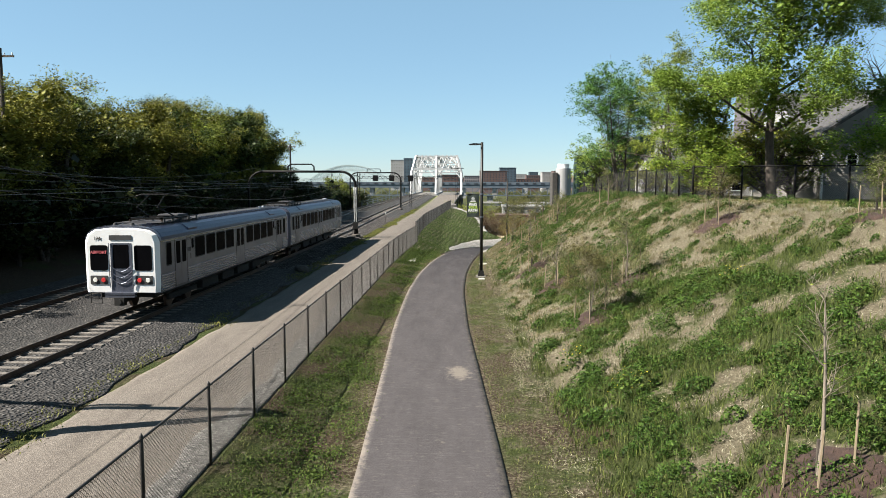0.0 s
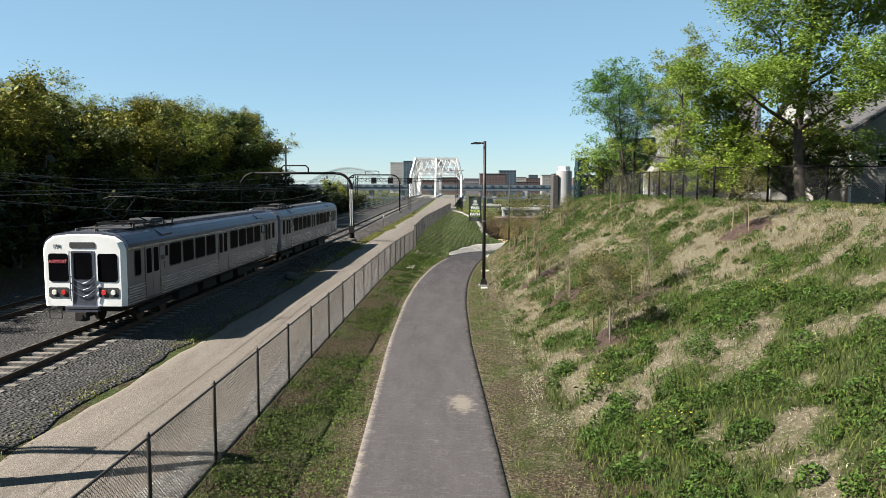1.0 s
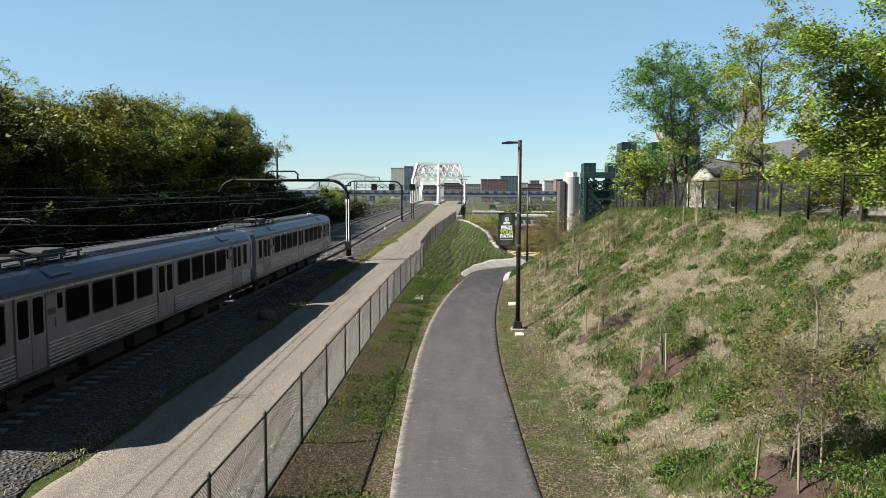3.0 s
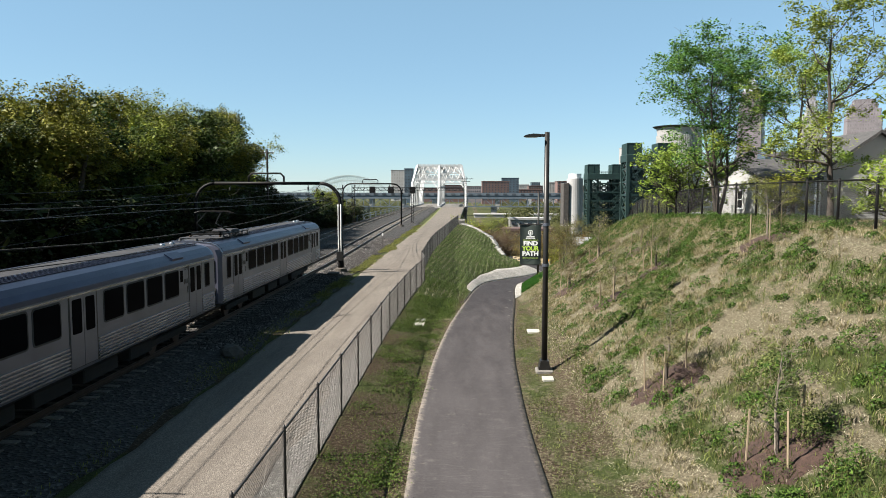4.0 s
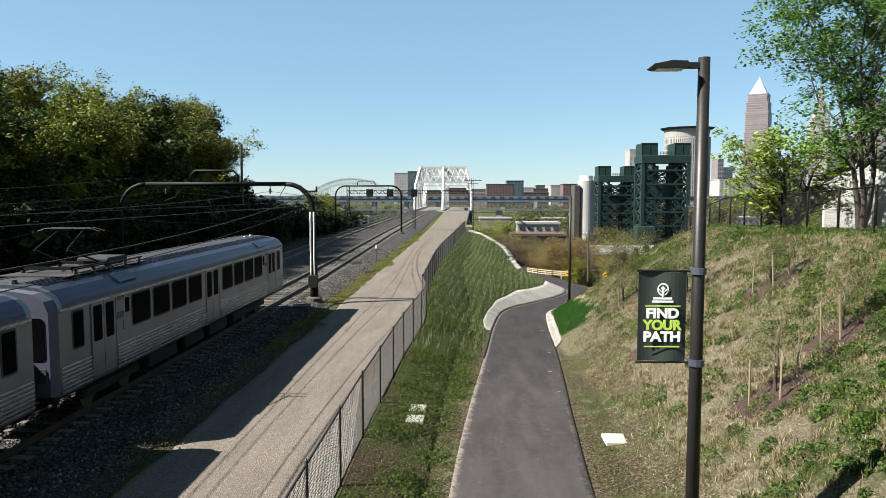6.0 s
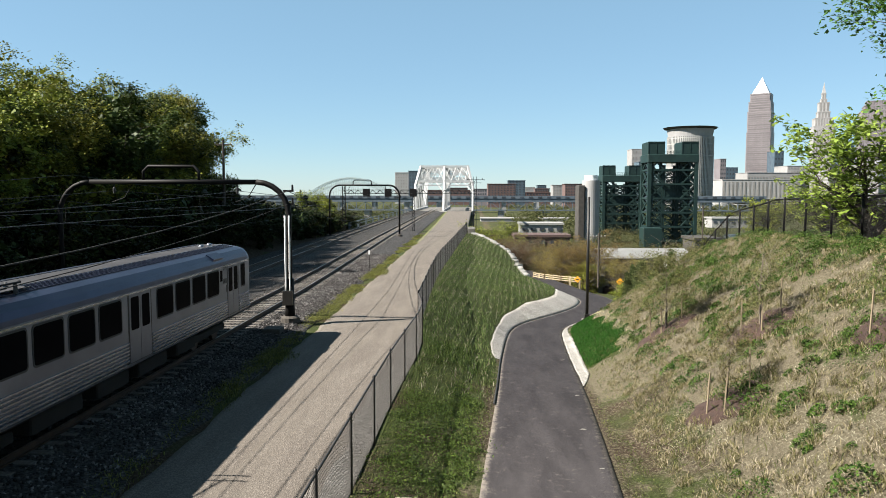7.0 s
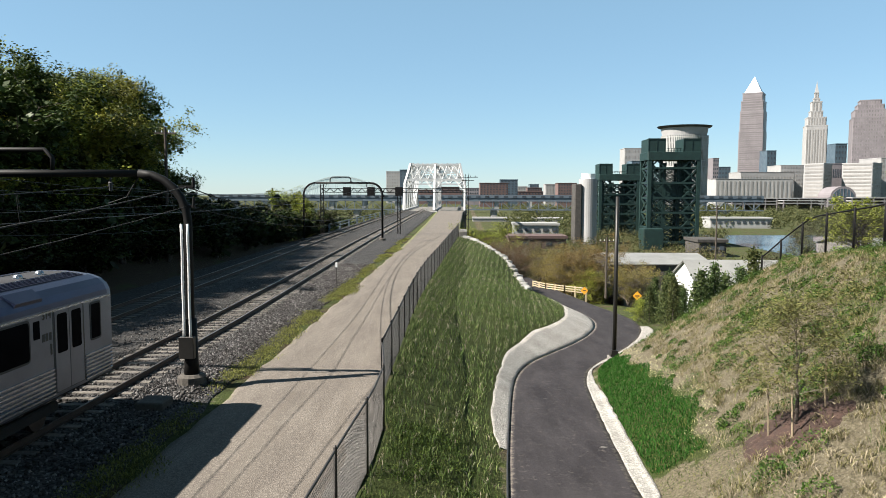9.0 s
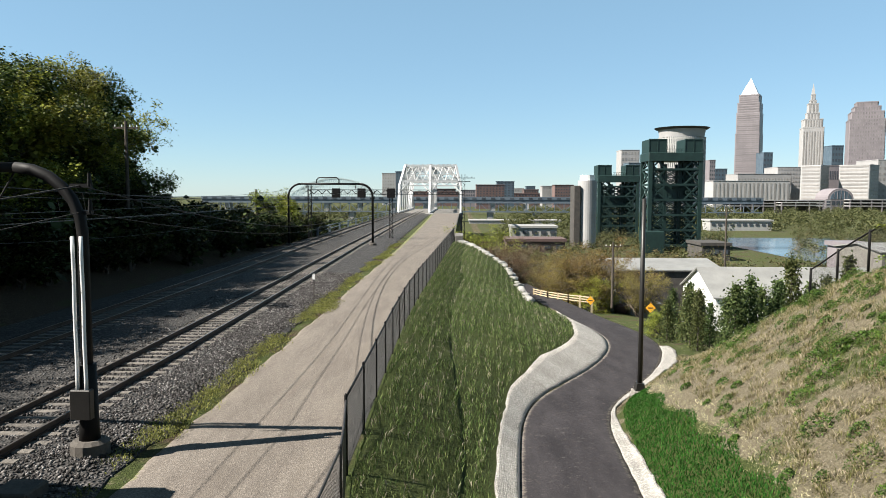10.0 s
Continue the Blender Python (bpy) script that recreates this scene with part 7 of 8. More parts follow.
def decks(l, r, top, floors, dist, step, label):
    """An open deck of floors on pillars, dark between its pale edges."""
    xa, y = place(l, dist)
    xb, _ = place(r, dist)
    k = dist / 1256.6
    t = thing("parking_deck", label, "parking deck", "decks before the city")
    zt = rise_of(top, dist)
    part("back_wall", Geo().box(xa, xb, y + 14, y + 15, -12, zt - 0.5), "clutter_dark", t)
    for i in range(floors):
        z = zt - i * step * k
        part("deck", Geo().box(xa, xb, y, y + 14, z - 0.30 * step * k, z), "stone_far", t)
    n = max(3, int((xb - xa) / 11))
    for i in range(n + 1):
        part("pillar", Geo().box(-0.5, 0.5, 0.2, 1.2, -12, zt - 0.2), "granite_far", t).location = (xa + (xb - xa) * i / n, y, 0)


arched_hall()
decks(1296, 1475, 353.5, 3, 760, 5.0, "pale open parking deck before the downtown blocks")
decks(1390, 1462, 357.5, 2, 700, 4.5, "pale low deck beside the riverside woods")
decks(1508, 1600, 352, 3, 800, 5.5, "grey open parking deck before the downtown blocks")


def arena():
    x, y = place(1211, 780)
    r = 40 / 1256.6 * 780
    a = thing("arena", "round white arena with vertical ribs and a dark overhanging roof", "arena")
    zt = rise_of(243, 780)
    part("drum", Geo().tube([(x, y + r, -12), (x, y + r, zt)], r, 36), "glass_far", a)
    for k in range(40):
        t = math.pi + math.pi * k / 39
        part("rib", Geo().box(-0.55, 0.55, -0.6, 0.6, -12, zt), "siding_white", a).matrix_basis = pose(x + (r + 0.4) * math.cos(t), y + r + (r + 0.4) * math.sin(t), 0, 0, 0, math.degrees(t))
    for k in range(11):
        pts = [(x + (r + 0.3) * math.cos(math.pi + math.pi * i / 24), y + r + (r + 0.3) * math.sin(math.pi + math.pi * i / 24), 4 + (zt - 6) * k / 10) for i in range(25)]
        part("floor_band", Geo().tube(pts, 0.8, 4), "siding_white", a)
    zr = rise_of(226, 780)
    part("upper_ring", Geo().tube([(x, y + r, zt), (x, y + r, zr - 2)], [r * 0.96, r * 1.02], 36), "stone_far", a)
    part("roof", Geo().tube([(x, y + r, zr - 1.6), (x, y + r, zr), (x, y + r, zr + 0.5)], [r * 1.12, r * 1.2, r * 0.9], 36), "clutter_dark", a, "dark overhanging roof rim")


arena()


# ---------------------------------------------------------------- young planted trees
SAP = [grow(61, 2.7, 0.6, 0.03, 0.36, 2600, 0.027, 0.20, "pale_bark", "leaf_sapling", 0, 1, 1.0, 0, 0.03), grow(62, 2.5, 0.58, 0.028, 0.36, 2600, 0.027, 0.20, "pale_bark", "leaf_sapling", 0, 1, 1.1, 0, 0.03), grow(63, 3.3, 1.05, 0.032, 0.34, 9500, 0.026, 0.28, "pale_bark", "leaf_sapling", 0, 1, 0.9, 0, 0.03, twigs=3)]
SAP_BARE = grow(64, 3.4, 0.5, 0.034, 0.4, 30, 0.03, 0.1, "pale_bark", "leaf_lime", 0, 1, 1.2, 0, 0.03)
STAKE = Geo().box(-0.019, 0.019, -0.019, 0.019, -0.3, 1.15, 0.006).mesh("stake")
STAKE.materials.append(MATS["stake_wood"])


def sapling(x, y, kind, s, label, stakes=3):
    z = float(ground_z(x, y))
    rg = random.Random(int(x * 100 + y * 7))
    t = thing("sapling", label, "young tree", "young planted trees", "", (x, y, z))
    k = SAP_BARE if kind < 0 else SAP[kind]
    for n, me in zip(("trunk", "crown"), k):
        o = part(n, me, "", t)
        o.matrix_basis = pose(0, 0, 0, 0, 0, rg.uniform(0, 360)) @ Matrix.Diagonal((s, s, s, 1))
    part("tree_guard", Geo().tube([(0, 0, 0.0), (0, 0, 0.7)], 0.038, 8), "bark", t, "brown wrap round the stem")
    for i in range(stakes):
        a = rg.uniform(-0.3, 0.3) + (0.0, math.pi, 4.4)[i]
        sx, sy = 0.55 * math.cos(a), 0.55 * math.sin(a)
        st = new("support_stake", STAKE)
        st.matrix_basis = pose(x + sx, y + sy, float(ground_z(x + sx, y + sy)), rg.uniform(-3, 3), rg.uniform(-3, 3), rg.uniform(0, 90))
        tagged(st, "pale wooden support stake beside a young tree", "stake", "support stakes")
    # mulch bed
    g = Geo()
    n, rings = 26, 5
    g.v.append((x, y, z + 0.10))
    rr = [rg.uniform(0.85, 1.15) for _ in range(n)]
    for j in range(1, rings + 1):
        for i in range(n):
            a = 2 * math.pi * i / n
            r = 1.05 * s ** 0.3 * rr[i] * j / rings
            px, py = x + r * math.cos(a), y + r * math.sin(a)
            lift = 0.10 * (1 - (j / rings) ** 2) + 0.025 + rg.uniform(-0.02, 0.03) - (0.09 if j == rings else 0)
            g.v.append((px, py, float(ground_z(px, py)) + lift))
    g.f += [(0, 1 + i, 1 + (i + 1) % n) for i in range(n)]
    for j in range(rings - 1):
        for i in range(n):
            a = 1 + j * n
            g.f.append((a + i, a + n + i, a + n + (i + 1) % n, a + (i + 1) % n))
    solid("mulch_bed", g, "mulch", "red-brown bark mulch round a young tree", "mulch", "mulch beds", "", True)


LAB = "staked young tree with sparse fresh leaves in a mulch bed"
for x, y, k, s in ((5.75, 11.4, -1, 1.05), (13.9, 24.6, 1, 0.9), (4.45, 25.4, 2, 1.0), (4.2, 32.9, 0, 0.95), (6.5, 28.9, 0, 1.05), (10.95, 31.4, 1, 1.1), (3.5, 38.0, 0, 0.85), (6.4, 50.3, 1, 0.9), (4.35, 49.1, 0, 0.9), (7.3, 56.6, 1, 0.85),
                  (3.75, 57.5, 1, 0.95), (4.6, 66.3, 2, 1.13), (5.9, 60.9, 0, 1.0), (8.9, 45.0, 0, 0.9)):
    sapling(x, y, k, s, "staked leafless young tree in a mulch bed" if k < 0 else LAB)


# ---------------------------------------------------------------- grass, straw and weeds
def scatter(seed, n, x0, x1, y0, y1, keep):
    rg = np.random.RandomState(seed)
    x, y = rg.uniform(x0, x1, n), rg.uniform(y0, y1, n)
    k = keep(x, y, rg)
    return x[k], y[k], rg


def blades(seed, x, y, h, w, lean, lift=0.0, stand=1.0):
    """Grass blades at the points: slim four-cornered leaves that lean at random."""
    rg = np.random.RandomState(seed)
    n = len(x)
    z = ground_z(x, y) + lift
    a = rg.uniform(0, 2 * np.pi, n)
    ln = rg.uniform(0.2, 1.0, n) * lean
    hh = h * rg.uniform(0.5, 1.3, n)
    dx, dy = np.cos(a) * ln * hh, np.sin(a) * ln * hh
    b = rg.uniform(0, 2 * np.pi, n)
    wx, wy = np.cos(b) * w, np.sin(b) * w
    base = np.stack([x, y, z - 0.02], 1)
    mid = base + np.stack([dx * 0.4, dy * 0.4, hh * 0.65 * stand], 1)
    tip = base + np.stack([dx, dy, hh * stand * np.sqrt(np.clip(1 - (ln * 0.7) ** 2, 0.1, 1))], 1)
    side = np.stack([wx, wy, 0 * wx], 1)
    return np.stack([base - side * 0.7, mid - side, tip, mid + side], 1)


def on_right(x, y):
    return x - (centre(y) + half(y))


def stuff(name, quads, material, label, category):
    me = quads_mesh(name, quads)
    me.materials.append(MATS[material])
    return tagged(new(name, me), label, category, "", "stuff")


BORDER_Y = [62, 70, 72, 74.5, 82.5, 85, 87.6, 91.5, 98.6, 103.6, 112, 121, 124]
BORDER_W = [0.1, 0.2, 0.6, 0.75, 0.8, 1.1, 1.4, 2.2, 2.2, 2.3, 1.5, 0.5, 0.15]
# coarse grass and straw on the slope
x, y, rg_ = scatter(71, 330000, 1.5, 17, 8, 96, lambda x, y, r: (on_right(x, y) > 1.6) & (r.uniform(size=len(x)) < np.clip(0.42 + 5.5 * lushness(x, y), 0.04, 0.9) * np.interp(y, [28, 44], [1.0, 0.4])))
stuff("slope_grass", blades(1, x, y, 0.25, 0.0085, 0.8), "grass_blade", "rough green grass growing on the slope", "grass")
x, y, rg_ = scatter(72, 400000, 1.5, 17, 8, 96, lambda x, y, r: (on_right(x, y) > 1.0) & (r.uniform(size=len(x)) < np.clip(0.55 - 5.0 * lushness(x, y), np.interp(y, [28, 44], [0.05, 0.4]), 0.95)))
lw = ~((on_right(x, y) < np.interp(y, [68, 72, 78, 84, 86], [1.7, 2.3, 2.1, 1.6, 1.0])) & (y > 66) & (y < 86))
x, y = x[lw], y[lw]
fresh = y < 57 + 6 * (patchy(x, y, 1.5, 61) - 0.5) * 4
stuff("slope_straw", blades(2, x[fresh], y[fresh], 0.15, 0.0062, 1.4, 0.0, 0.42), "pale_straw", "pale fresh straw strewn on the slope", "straw")
stuff("dry_grass", blades(12, x[~fresh], y[~fresh], 0.16, 0.0062, 1.4, 0.0, 0.45), "straw_blade", "dry straw-coloured grass lying on the slope", "dry grass")
# tussocks of half-dry grass
x, y, rg_ = scatter(171, 8500, 1.5, 17, 24, 96, lambda x, y, r: (on_right(x, y) > np.interp(y, [46, 58], [2.2, 0.9])) & (r.uniform(size=len(x)) < np.interp(y, [24, 40, 50, 95], [0.25, 0.6, 0.9, 0.9])))
n = 44
tx, ty = np.repeat(x, n) + rg_.normal(size=len(x) * n) * 0.075, np.repeat(y, n) + rg_.normal(size=len(x) * n) * 0.075
clear = ~((on_right(tx, ty) < 2.6) & (ty > 66) & (ty < 87))
stuff("grass_tussocks", blades(15, tx[clear], ty[clear], 0.21, 0.0085, 1.15, 0.0, 0.85), "tussock_blade", "half-dry tussocks of straw-coloured grass on the slope", "grass")
# bright loose straw along the lawn's upper edge
x, y, rg_ = scatter(172, 26000, 2, 9, 67.5, 87, lambda x, y, r: np.abs(on_right(x, y) - np.interp(y, [68, 72, 78, 84, 86], [1.9, 2.6, 2.4, 1.9, 1.3]) - 0.15 * np.sin(y * 1.7)) < 0.34 * r.uniform(0.2, 1.3, len(x)))
stuff("lawn_straw", blades(16, x, y, 0.13, 0.007, 1.4, 0.02, 0.45), "lawn_straw_blade", "pale yellow straw along the lawn's upper edge", "straw")
# leafy weeds in clumps
x, y, rg_ = scatter(73, 8600, 1.5, 15, 9, 94, lambda x, y, r: (on_right(x, y) > 2.0) & (r.uniform(size=len(x)) < np.clip(np.interp(y, [14, 30, 44, 60, 72, 82], [0.16, 0.12, 0.30, 0.32, 0.32, 0.18]) + np.interp(y, [34, 44], [3.2, 1.7]) * lushness(x, y), np.interp(y, [30, 44], [0.05, 0.10]), 0.62)))
rg_ = np.random.RandomState(5)
cl = []
for a, b in zip(x, y):
    r = (0.10 + 0.32 * rg_.uniform() ** 1.8) * (1.0 if b < 36 else 0.86)
    n = int(60 + 680 * r)
    p = rg_.normal(size=(n, 3))
    p *= (r * 1.15 * rg_.uniform(0.75, 1.0, n) / np.linalg.norm(p, axis=1))[:, None] * np.array([1, 1, 0.95])
    p[:, 2] = np.abs(p[:, 2]) + 0.03
    p[:, 0] += a
    p[:, 1] += b
    p[:, 2] += ground_z(p[:, 0], p[:, 1])
    cl.append(leaf_quads(rg_, p, rg_.uniform(0.020, 0.038), 0.3))
stuff("leafy_weeds", np.concatenate(cl), "weed_leaf", "clumps of dark leafy weeds on the slope", "weeds")
# yellow-flowered weeds
fl, lf = [], []
for a, b, r in ((4.0, 17.4, 0.32), (3.2, 21.3, 0.2), (8.3, 22.6, 0.2)):
    p = rg_.normal(size=(42, 3)) * np.array([r, r, 0.12])
    p[:, 0] += a
    p[:, 1] += b
    p[:, 2] += ground_z(p[:, 0], p[:, 1]) + 0.5
    fl.append(leaf_quads(rg_, p, 0.020, 0.5))
    p = rg_.normal(size=(160, 3)) * np.array([r, r, 0.2]) + np.array([a, b, 0.28])
    p[:, 2] += ground_z(p[:, 0], p[:, 1])
    lf.append(leaf_quads(rg_, p, 0.06, 0.3))
stuff("yellow_flowers", np.concatenate(fl), "flower_yellow", "small yellow flowers on tall weeds", "flowers")
stuff("flower_leaves", np.concatenate(lf), "weed_leaf", "fresh green leaves under yellow flowers", "weeds")
# verges of the trail
x, y, rg_ = scatter(74, 210000, -6, 5, 8, 72, lambda x, y, r: (((on_right(x, y) > 0.12) & (on_right(x, y) < 2.4)) | ((x > fence_x(y) + 0.1) & (x < centre(y) - half(y) - 0.08))) & (r.uniform(size=len(x)) < np.clip(0.66 + 3.0 * (patchy(x, y, 0.5, 21) - 0.5), 0.30, 1)))
stuff("verge_grass", blades(3, x, y, 0.075, 0.010, 1.2), "verge_blade", "short trodden grass on the trail's verges", "grass")
x, y, rg_ = scatter(77, 1500, -5.2, -2.6, 9, 70, lambda x, y, r: (x > fence_x(y) + 0.3) & (x < centre(y) - half(y) - 0.3) & (patchy(x, y, 0.8, 41) + 0.16 * (r.uniform(size=len(x)) - 0.5) > 0.50))
cl = []
for a, b in zip(x, y):
    p = rg_.normal(size=(90, 3)) * np.array([0.2, 0.2, 0.06])
    p[:, 2] = np.abs(p[:, 2]) + 0.02
    p[:, 0] += a
    p[:, 1] += b
    p[:, 2] += ground_z(p[:, 0], p[:, 1])
    cl.append(leaf_quads(rg_, p, 0.028, 0.3))
stuff("verge_weeds", np.concatenate(cl), "weed_leaf", "low green weeds beside the fence", "weeds")
# the grassy bank below the fence
x, y, rg_ = scatter(75, 210000, -5.2, 6, 60, 150, lambda x, y, r: (x > fence_x(y) + 0.1) & (x < centre(y) - half(y) - np.interp(y, BORDER_Y, BORDER_W)) & (y < np.interp(x, EDGE_X, EDGE_Y)) & (r.uniform(size=len(x)) < np.where(np.sin((x - 0.06 * y) * 13.0 + 0.6 * np.sin(y * 0.8)) > -0.1, 1.0, 0.30) * np.clip(0.1 + 2.4 * (patchy(x, y, 0.7, 33) - 0.3), 0.12, 1) * np.interp(y, [60, 68, 110, 150], [0.3, 1, 0.8, 0.5])))
stuff("bank_grass", blades(4, x, y, 0.24, 0.011, 0.6), "bank_blade", "long green grass on the steep bank", "grass")
x, y, rg_ = scatter(79, 38000, -5.2, 6, 62, 150, lambda x, y, r: (x > fence_x(y) + 0.1) & (x < centre(y) - half(y) - np.interp(y, BORDER_Y, BORDER_W)) & (y < np.interp(x, EDGE_X, EDGE_Y)) & (np.sin((x - 0.06 * y) * 13.0 + 0.6 * np.sin(y * 0.8)) > 0.2))
stuff("bank_straw", blades(7, x, y, 0.22, 0.012, 0.8), "straw_blade", "pale straw left in rows on the bank", "dry grass")
x, y, rg_ = scatter(76, 95000, 1, 8, 64, 88, lambda x, y, r: (on_right(x, y) > 0.5) & (on_right(x, y) < np.interp(y, [68, 72, 78, 84, 86], [1.7, 2.3, 2.1, 1.6, 1.0]) + 0.2 * np.sin(y * 1.7)) & (y > 68) & (y < 86))
stuff("lawn_patch", blades(5, x, y, 0.11, 0.013, 0.6), "lawn_blade", "bright green lawn patch beside the trail", "grass")
# weeds between the road and the ballast
x, y, rg_ = scatter(78, 220000, -11.9, -9.3, 5, 150, lambda x, y, r: r.uniform(size=len(x)) < np.interp(y, [52, 66], [0.22, 1.0]) * np.clip(1.0 - 1.35 * np.abs(x + 10.5) + 3.2 * (patchy(x, y, 1.2, 51) - 0.56), 0, 1))
stuff("track_weeds", blades(6, x, y, 0.10, 0.014, 1.2, 0.09), "track_blade", "yellow-green weeds along the gravel road", "weeds")

# loose ballast stones where the camera passes nearest
x, y, rg_ = scatter(181, 62000, -17.5, -10.35, 46, 112, lambda x, y, r: (r.uniform(size=len(x)) < np.clip(1.0 - 0.75 * np.clip(-14.4 - x, 0, 9), 0.06, 1) * smooth(-10.3, -10.9, x)) & (np.abs(np.abs(x - track_x(y, TRACKS[0])) - 0.76) > 0.12))
bed = np.array([ballast_heap(a, b) for a, b in zip(x, y)]) + 0.03 + 0.155 * smooth(-10.3, -11.3, x)
on_tie = (np.abs((y + 40) / 0.62 - np.round((y + 40) / 0.62)) * 0.62 < 0.16) & (np.abs(x - track_x(y, TRACKS[0])) < 1.32)
x, y, bed = x[~on_tie], y[~on_tie], bed[~on_tie]
n = len(x)
six = np.array([(1, 0, 0), (0, 1, 0), (-1, 0, 0), (0, -1, 0), (0, 0, 1), (0, 0, -1)], float)
size = rg_.uniform(0.026, 0.058, n)[:, None, None] * rg_.uniform(0.6, 1.25, (n, 6, 1))
spin = rg_.normal(size=(n, 3, 3))
spin[:, 0] /= np.linalg.norm(spin[:, 0], axis=1)[:, None]
spin[:, 1] -= (spin[:, 0] * spin[:, 1]).sum(1)[:, None] * spin[:, 0]
spin[:, 1] /= np.linalg.norm(spin[:, 1], axis=1)[:, None]
spin[:, 2] = np.cross(spin[:, 0], spin[:, 1])
corner = (six[None] * size) @ spin + np.stack([x, y, bed + 0.012], 1)[:, None, :]
tri = np.array([(0, 1, 4), (1, 2, 4), (2, 3, 4), (3, 0, 4), (1, 0, 5), (2, 1, 5), (3, 2, 5), (0, 3, 5)])
me = bpy.data.meshes.new("ballast_stones")
me.vertices.add(6 * n)
me.vertices.foreach_set("co", corner.astype(np.float32).ravel())
me.loops.add(24 * n)
me.loops.foreach_set("vertex_index", (tri[None] + 6 * np.arange(n)[:, None, None]).astype(np.int32).ravel())
me.polygons.add(8 * n)
me.polygons.foreach_set("loop_start", np.arange(0, 24 * n, 3, dtype=np.int32))
me.update(calc_edges=True)
me.materials.append(MATS["loose_stone"])
tagged(new("ballast_stones", me), "loose angular grey ballast stones beside the rails", "stones", "", "stuff")

# ---------------------------------------------------------------- small things on the ground
def rock(x, y, z, s, material, label, name="boulder", seed=0, group=""):
    rg = random.Random(seed)
    bm = bmesh.new()
    bmesh.ops.create_icosphere(bm, subdivisions=2, radius=1)
    for v in bm.verts:
        k = 0.8 + 0.3 * noise.noise(v.co * 1.4 + Vector((seed * 3.1, 0, 0)))
        v.co = Vector((max(-0.8, min(0.8, v.co.x * k)), max(-0.8, min(0.8, v.co.y * k)), max(-0.6, min(0.6, v.co.z * k))))
    me = bpy.data.meshes.new(name)
    bm.to_mesh(me)
    bm.free()
    me.transform(Matrix.LocRotScale((x, y, z), Euler((rg.uniform(-0.2, 0.2), rg.uniform(-0.2, 0.2), rg.uniform(0, 6))), Vector(s)))
    me.materials.append(MATS[material])
    return tagged(new(name, me), label, "stone", group)


rock(-10.75, 45.6, 0.22, (0.78, 0.5, 0.46), "stained_concrete", "weathered grey boulder at the edge of the road", seed=3)
solid("concrete_block", Geo().box(-11.95, -11.15, 70.2, 71.0, 0.0, 0.42, 0.04), "stained_concrete", "weathered concrete block beside the ballast", "concrete block")
for x, y, w in ((-4.05, 52.6, 0.5), (-4.05, 53.6, 0.5), (1.25, 51.25, 0.6), (0.93, 42.8, 0.38)):
    z = float(ground_z(x, y))
    solid("concrete_cover", Geo().box(x - w / 2, x + w / 2, y - 0.6 * w, y + 0.6 * w, z - 0.08, z + 0.075, 0.02), "cover_concrete", "small pale concrete cover set in the verge", "cover", "concrete covers")
edging = [(float(centre(y) - half(y)) - 0.03, y, float(path_z(y)) + 0.07) for y in np.arange(62, 86, 0.6)]
solid("drain_edging", Geo().tube(edging, 0.026, 6), "plastic_black", "black plastic edging along the trail", "edging")
# chalky marks left on the trail's edge
rg = random.Random(41)
for y in (56.2, 59.4, 63.5, 71.0):
    x = float(centre(y) + half(y)) - rg.uniform(0.12, 0.5)
    w, d = rg.uniform(0.04, 0.16), rg.uniform(0.03, 0.07)
    z = float(path_z(y)) + 0.032
    solid("chalk_mark", Geo().prism([(x - w, y - d * 0.4), (x + w * 0.3, y - d), (x + w, y + d * 0.2), (x - w * 0.2, y + d)], "z", z, z + 0.004), "old_concrete", "small pale chalk mark on the asphalt trail", "mark", "chalk marks")
# low marker post beside the track
mk = thing("marker_post", "thin grey post with a white plate beside the track", "post")
part("post", Geo().tube([(-11.2, 98, 0), (-11.2, 98, 1.7)], 0.035, 8), "fence_steel", mk)
part("plate", Geo().box(-11.27, -11.13, 97.95, 97.98, 1.36, 1.7), "white_paint", mk, "white plate")

# stone edge of the bank
rg = random.Random(9)
for i in range(70):
    t = i / 69
    x = float(np.interp(t, [0, 0.6, 1], [-2.7, 2.1, 2.9])) + rg.uniform(-0.15, 0.15)
    y = float(np.interp(x, EDGE_X, EDGE_Y)) + rg.uniform(-0.3, 0.3)
    s = rg.uniform(0.3, 0.55)
    rock(x, y - 0.2, float(ground_z(x, y - 0.4)) + 0.1, (s * 1.3, s, s * 0.8), "concrete", "pale rough stone edging the grassy bank", "edge_stone", i, "stones edging the bank")

# ---------------------------------------------------------------- beyond the trail
# wooden rail along the trail's far bend
wr = thing("wooden_guard_rail", "pale timber guard rail at the trail's bend", "fence")
pts = [(6.2, 141.5), (7.4, 137.5), (9.2, 134.0), (11.2, 131.0)]
for a, b in zip(pts[:-1], pts[1:]):
    for h in (0.16, 0.42, 0.68):
        za, zb = float(path_z(a[1])), float(path_z(b[1]))
        part("rail", Geo().beam((a[0], a[1], za + h), (b[0], b[1], zb + h), 0.06, 0.11), "rail_wood", wr)
    for k in range(3):
        x, y = a[0] + (b[0] - a[0]) * k / 2, a[1] + (b[1] - a[1]) * k / 2
        part("post", Geo().box(x - 0.09, x + 0.09, y - 0.09, y + 0.09, float(path_z(y)) - 1.5, float(path_z(y)) + 0.76), "rail_wood", wr)

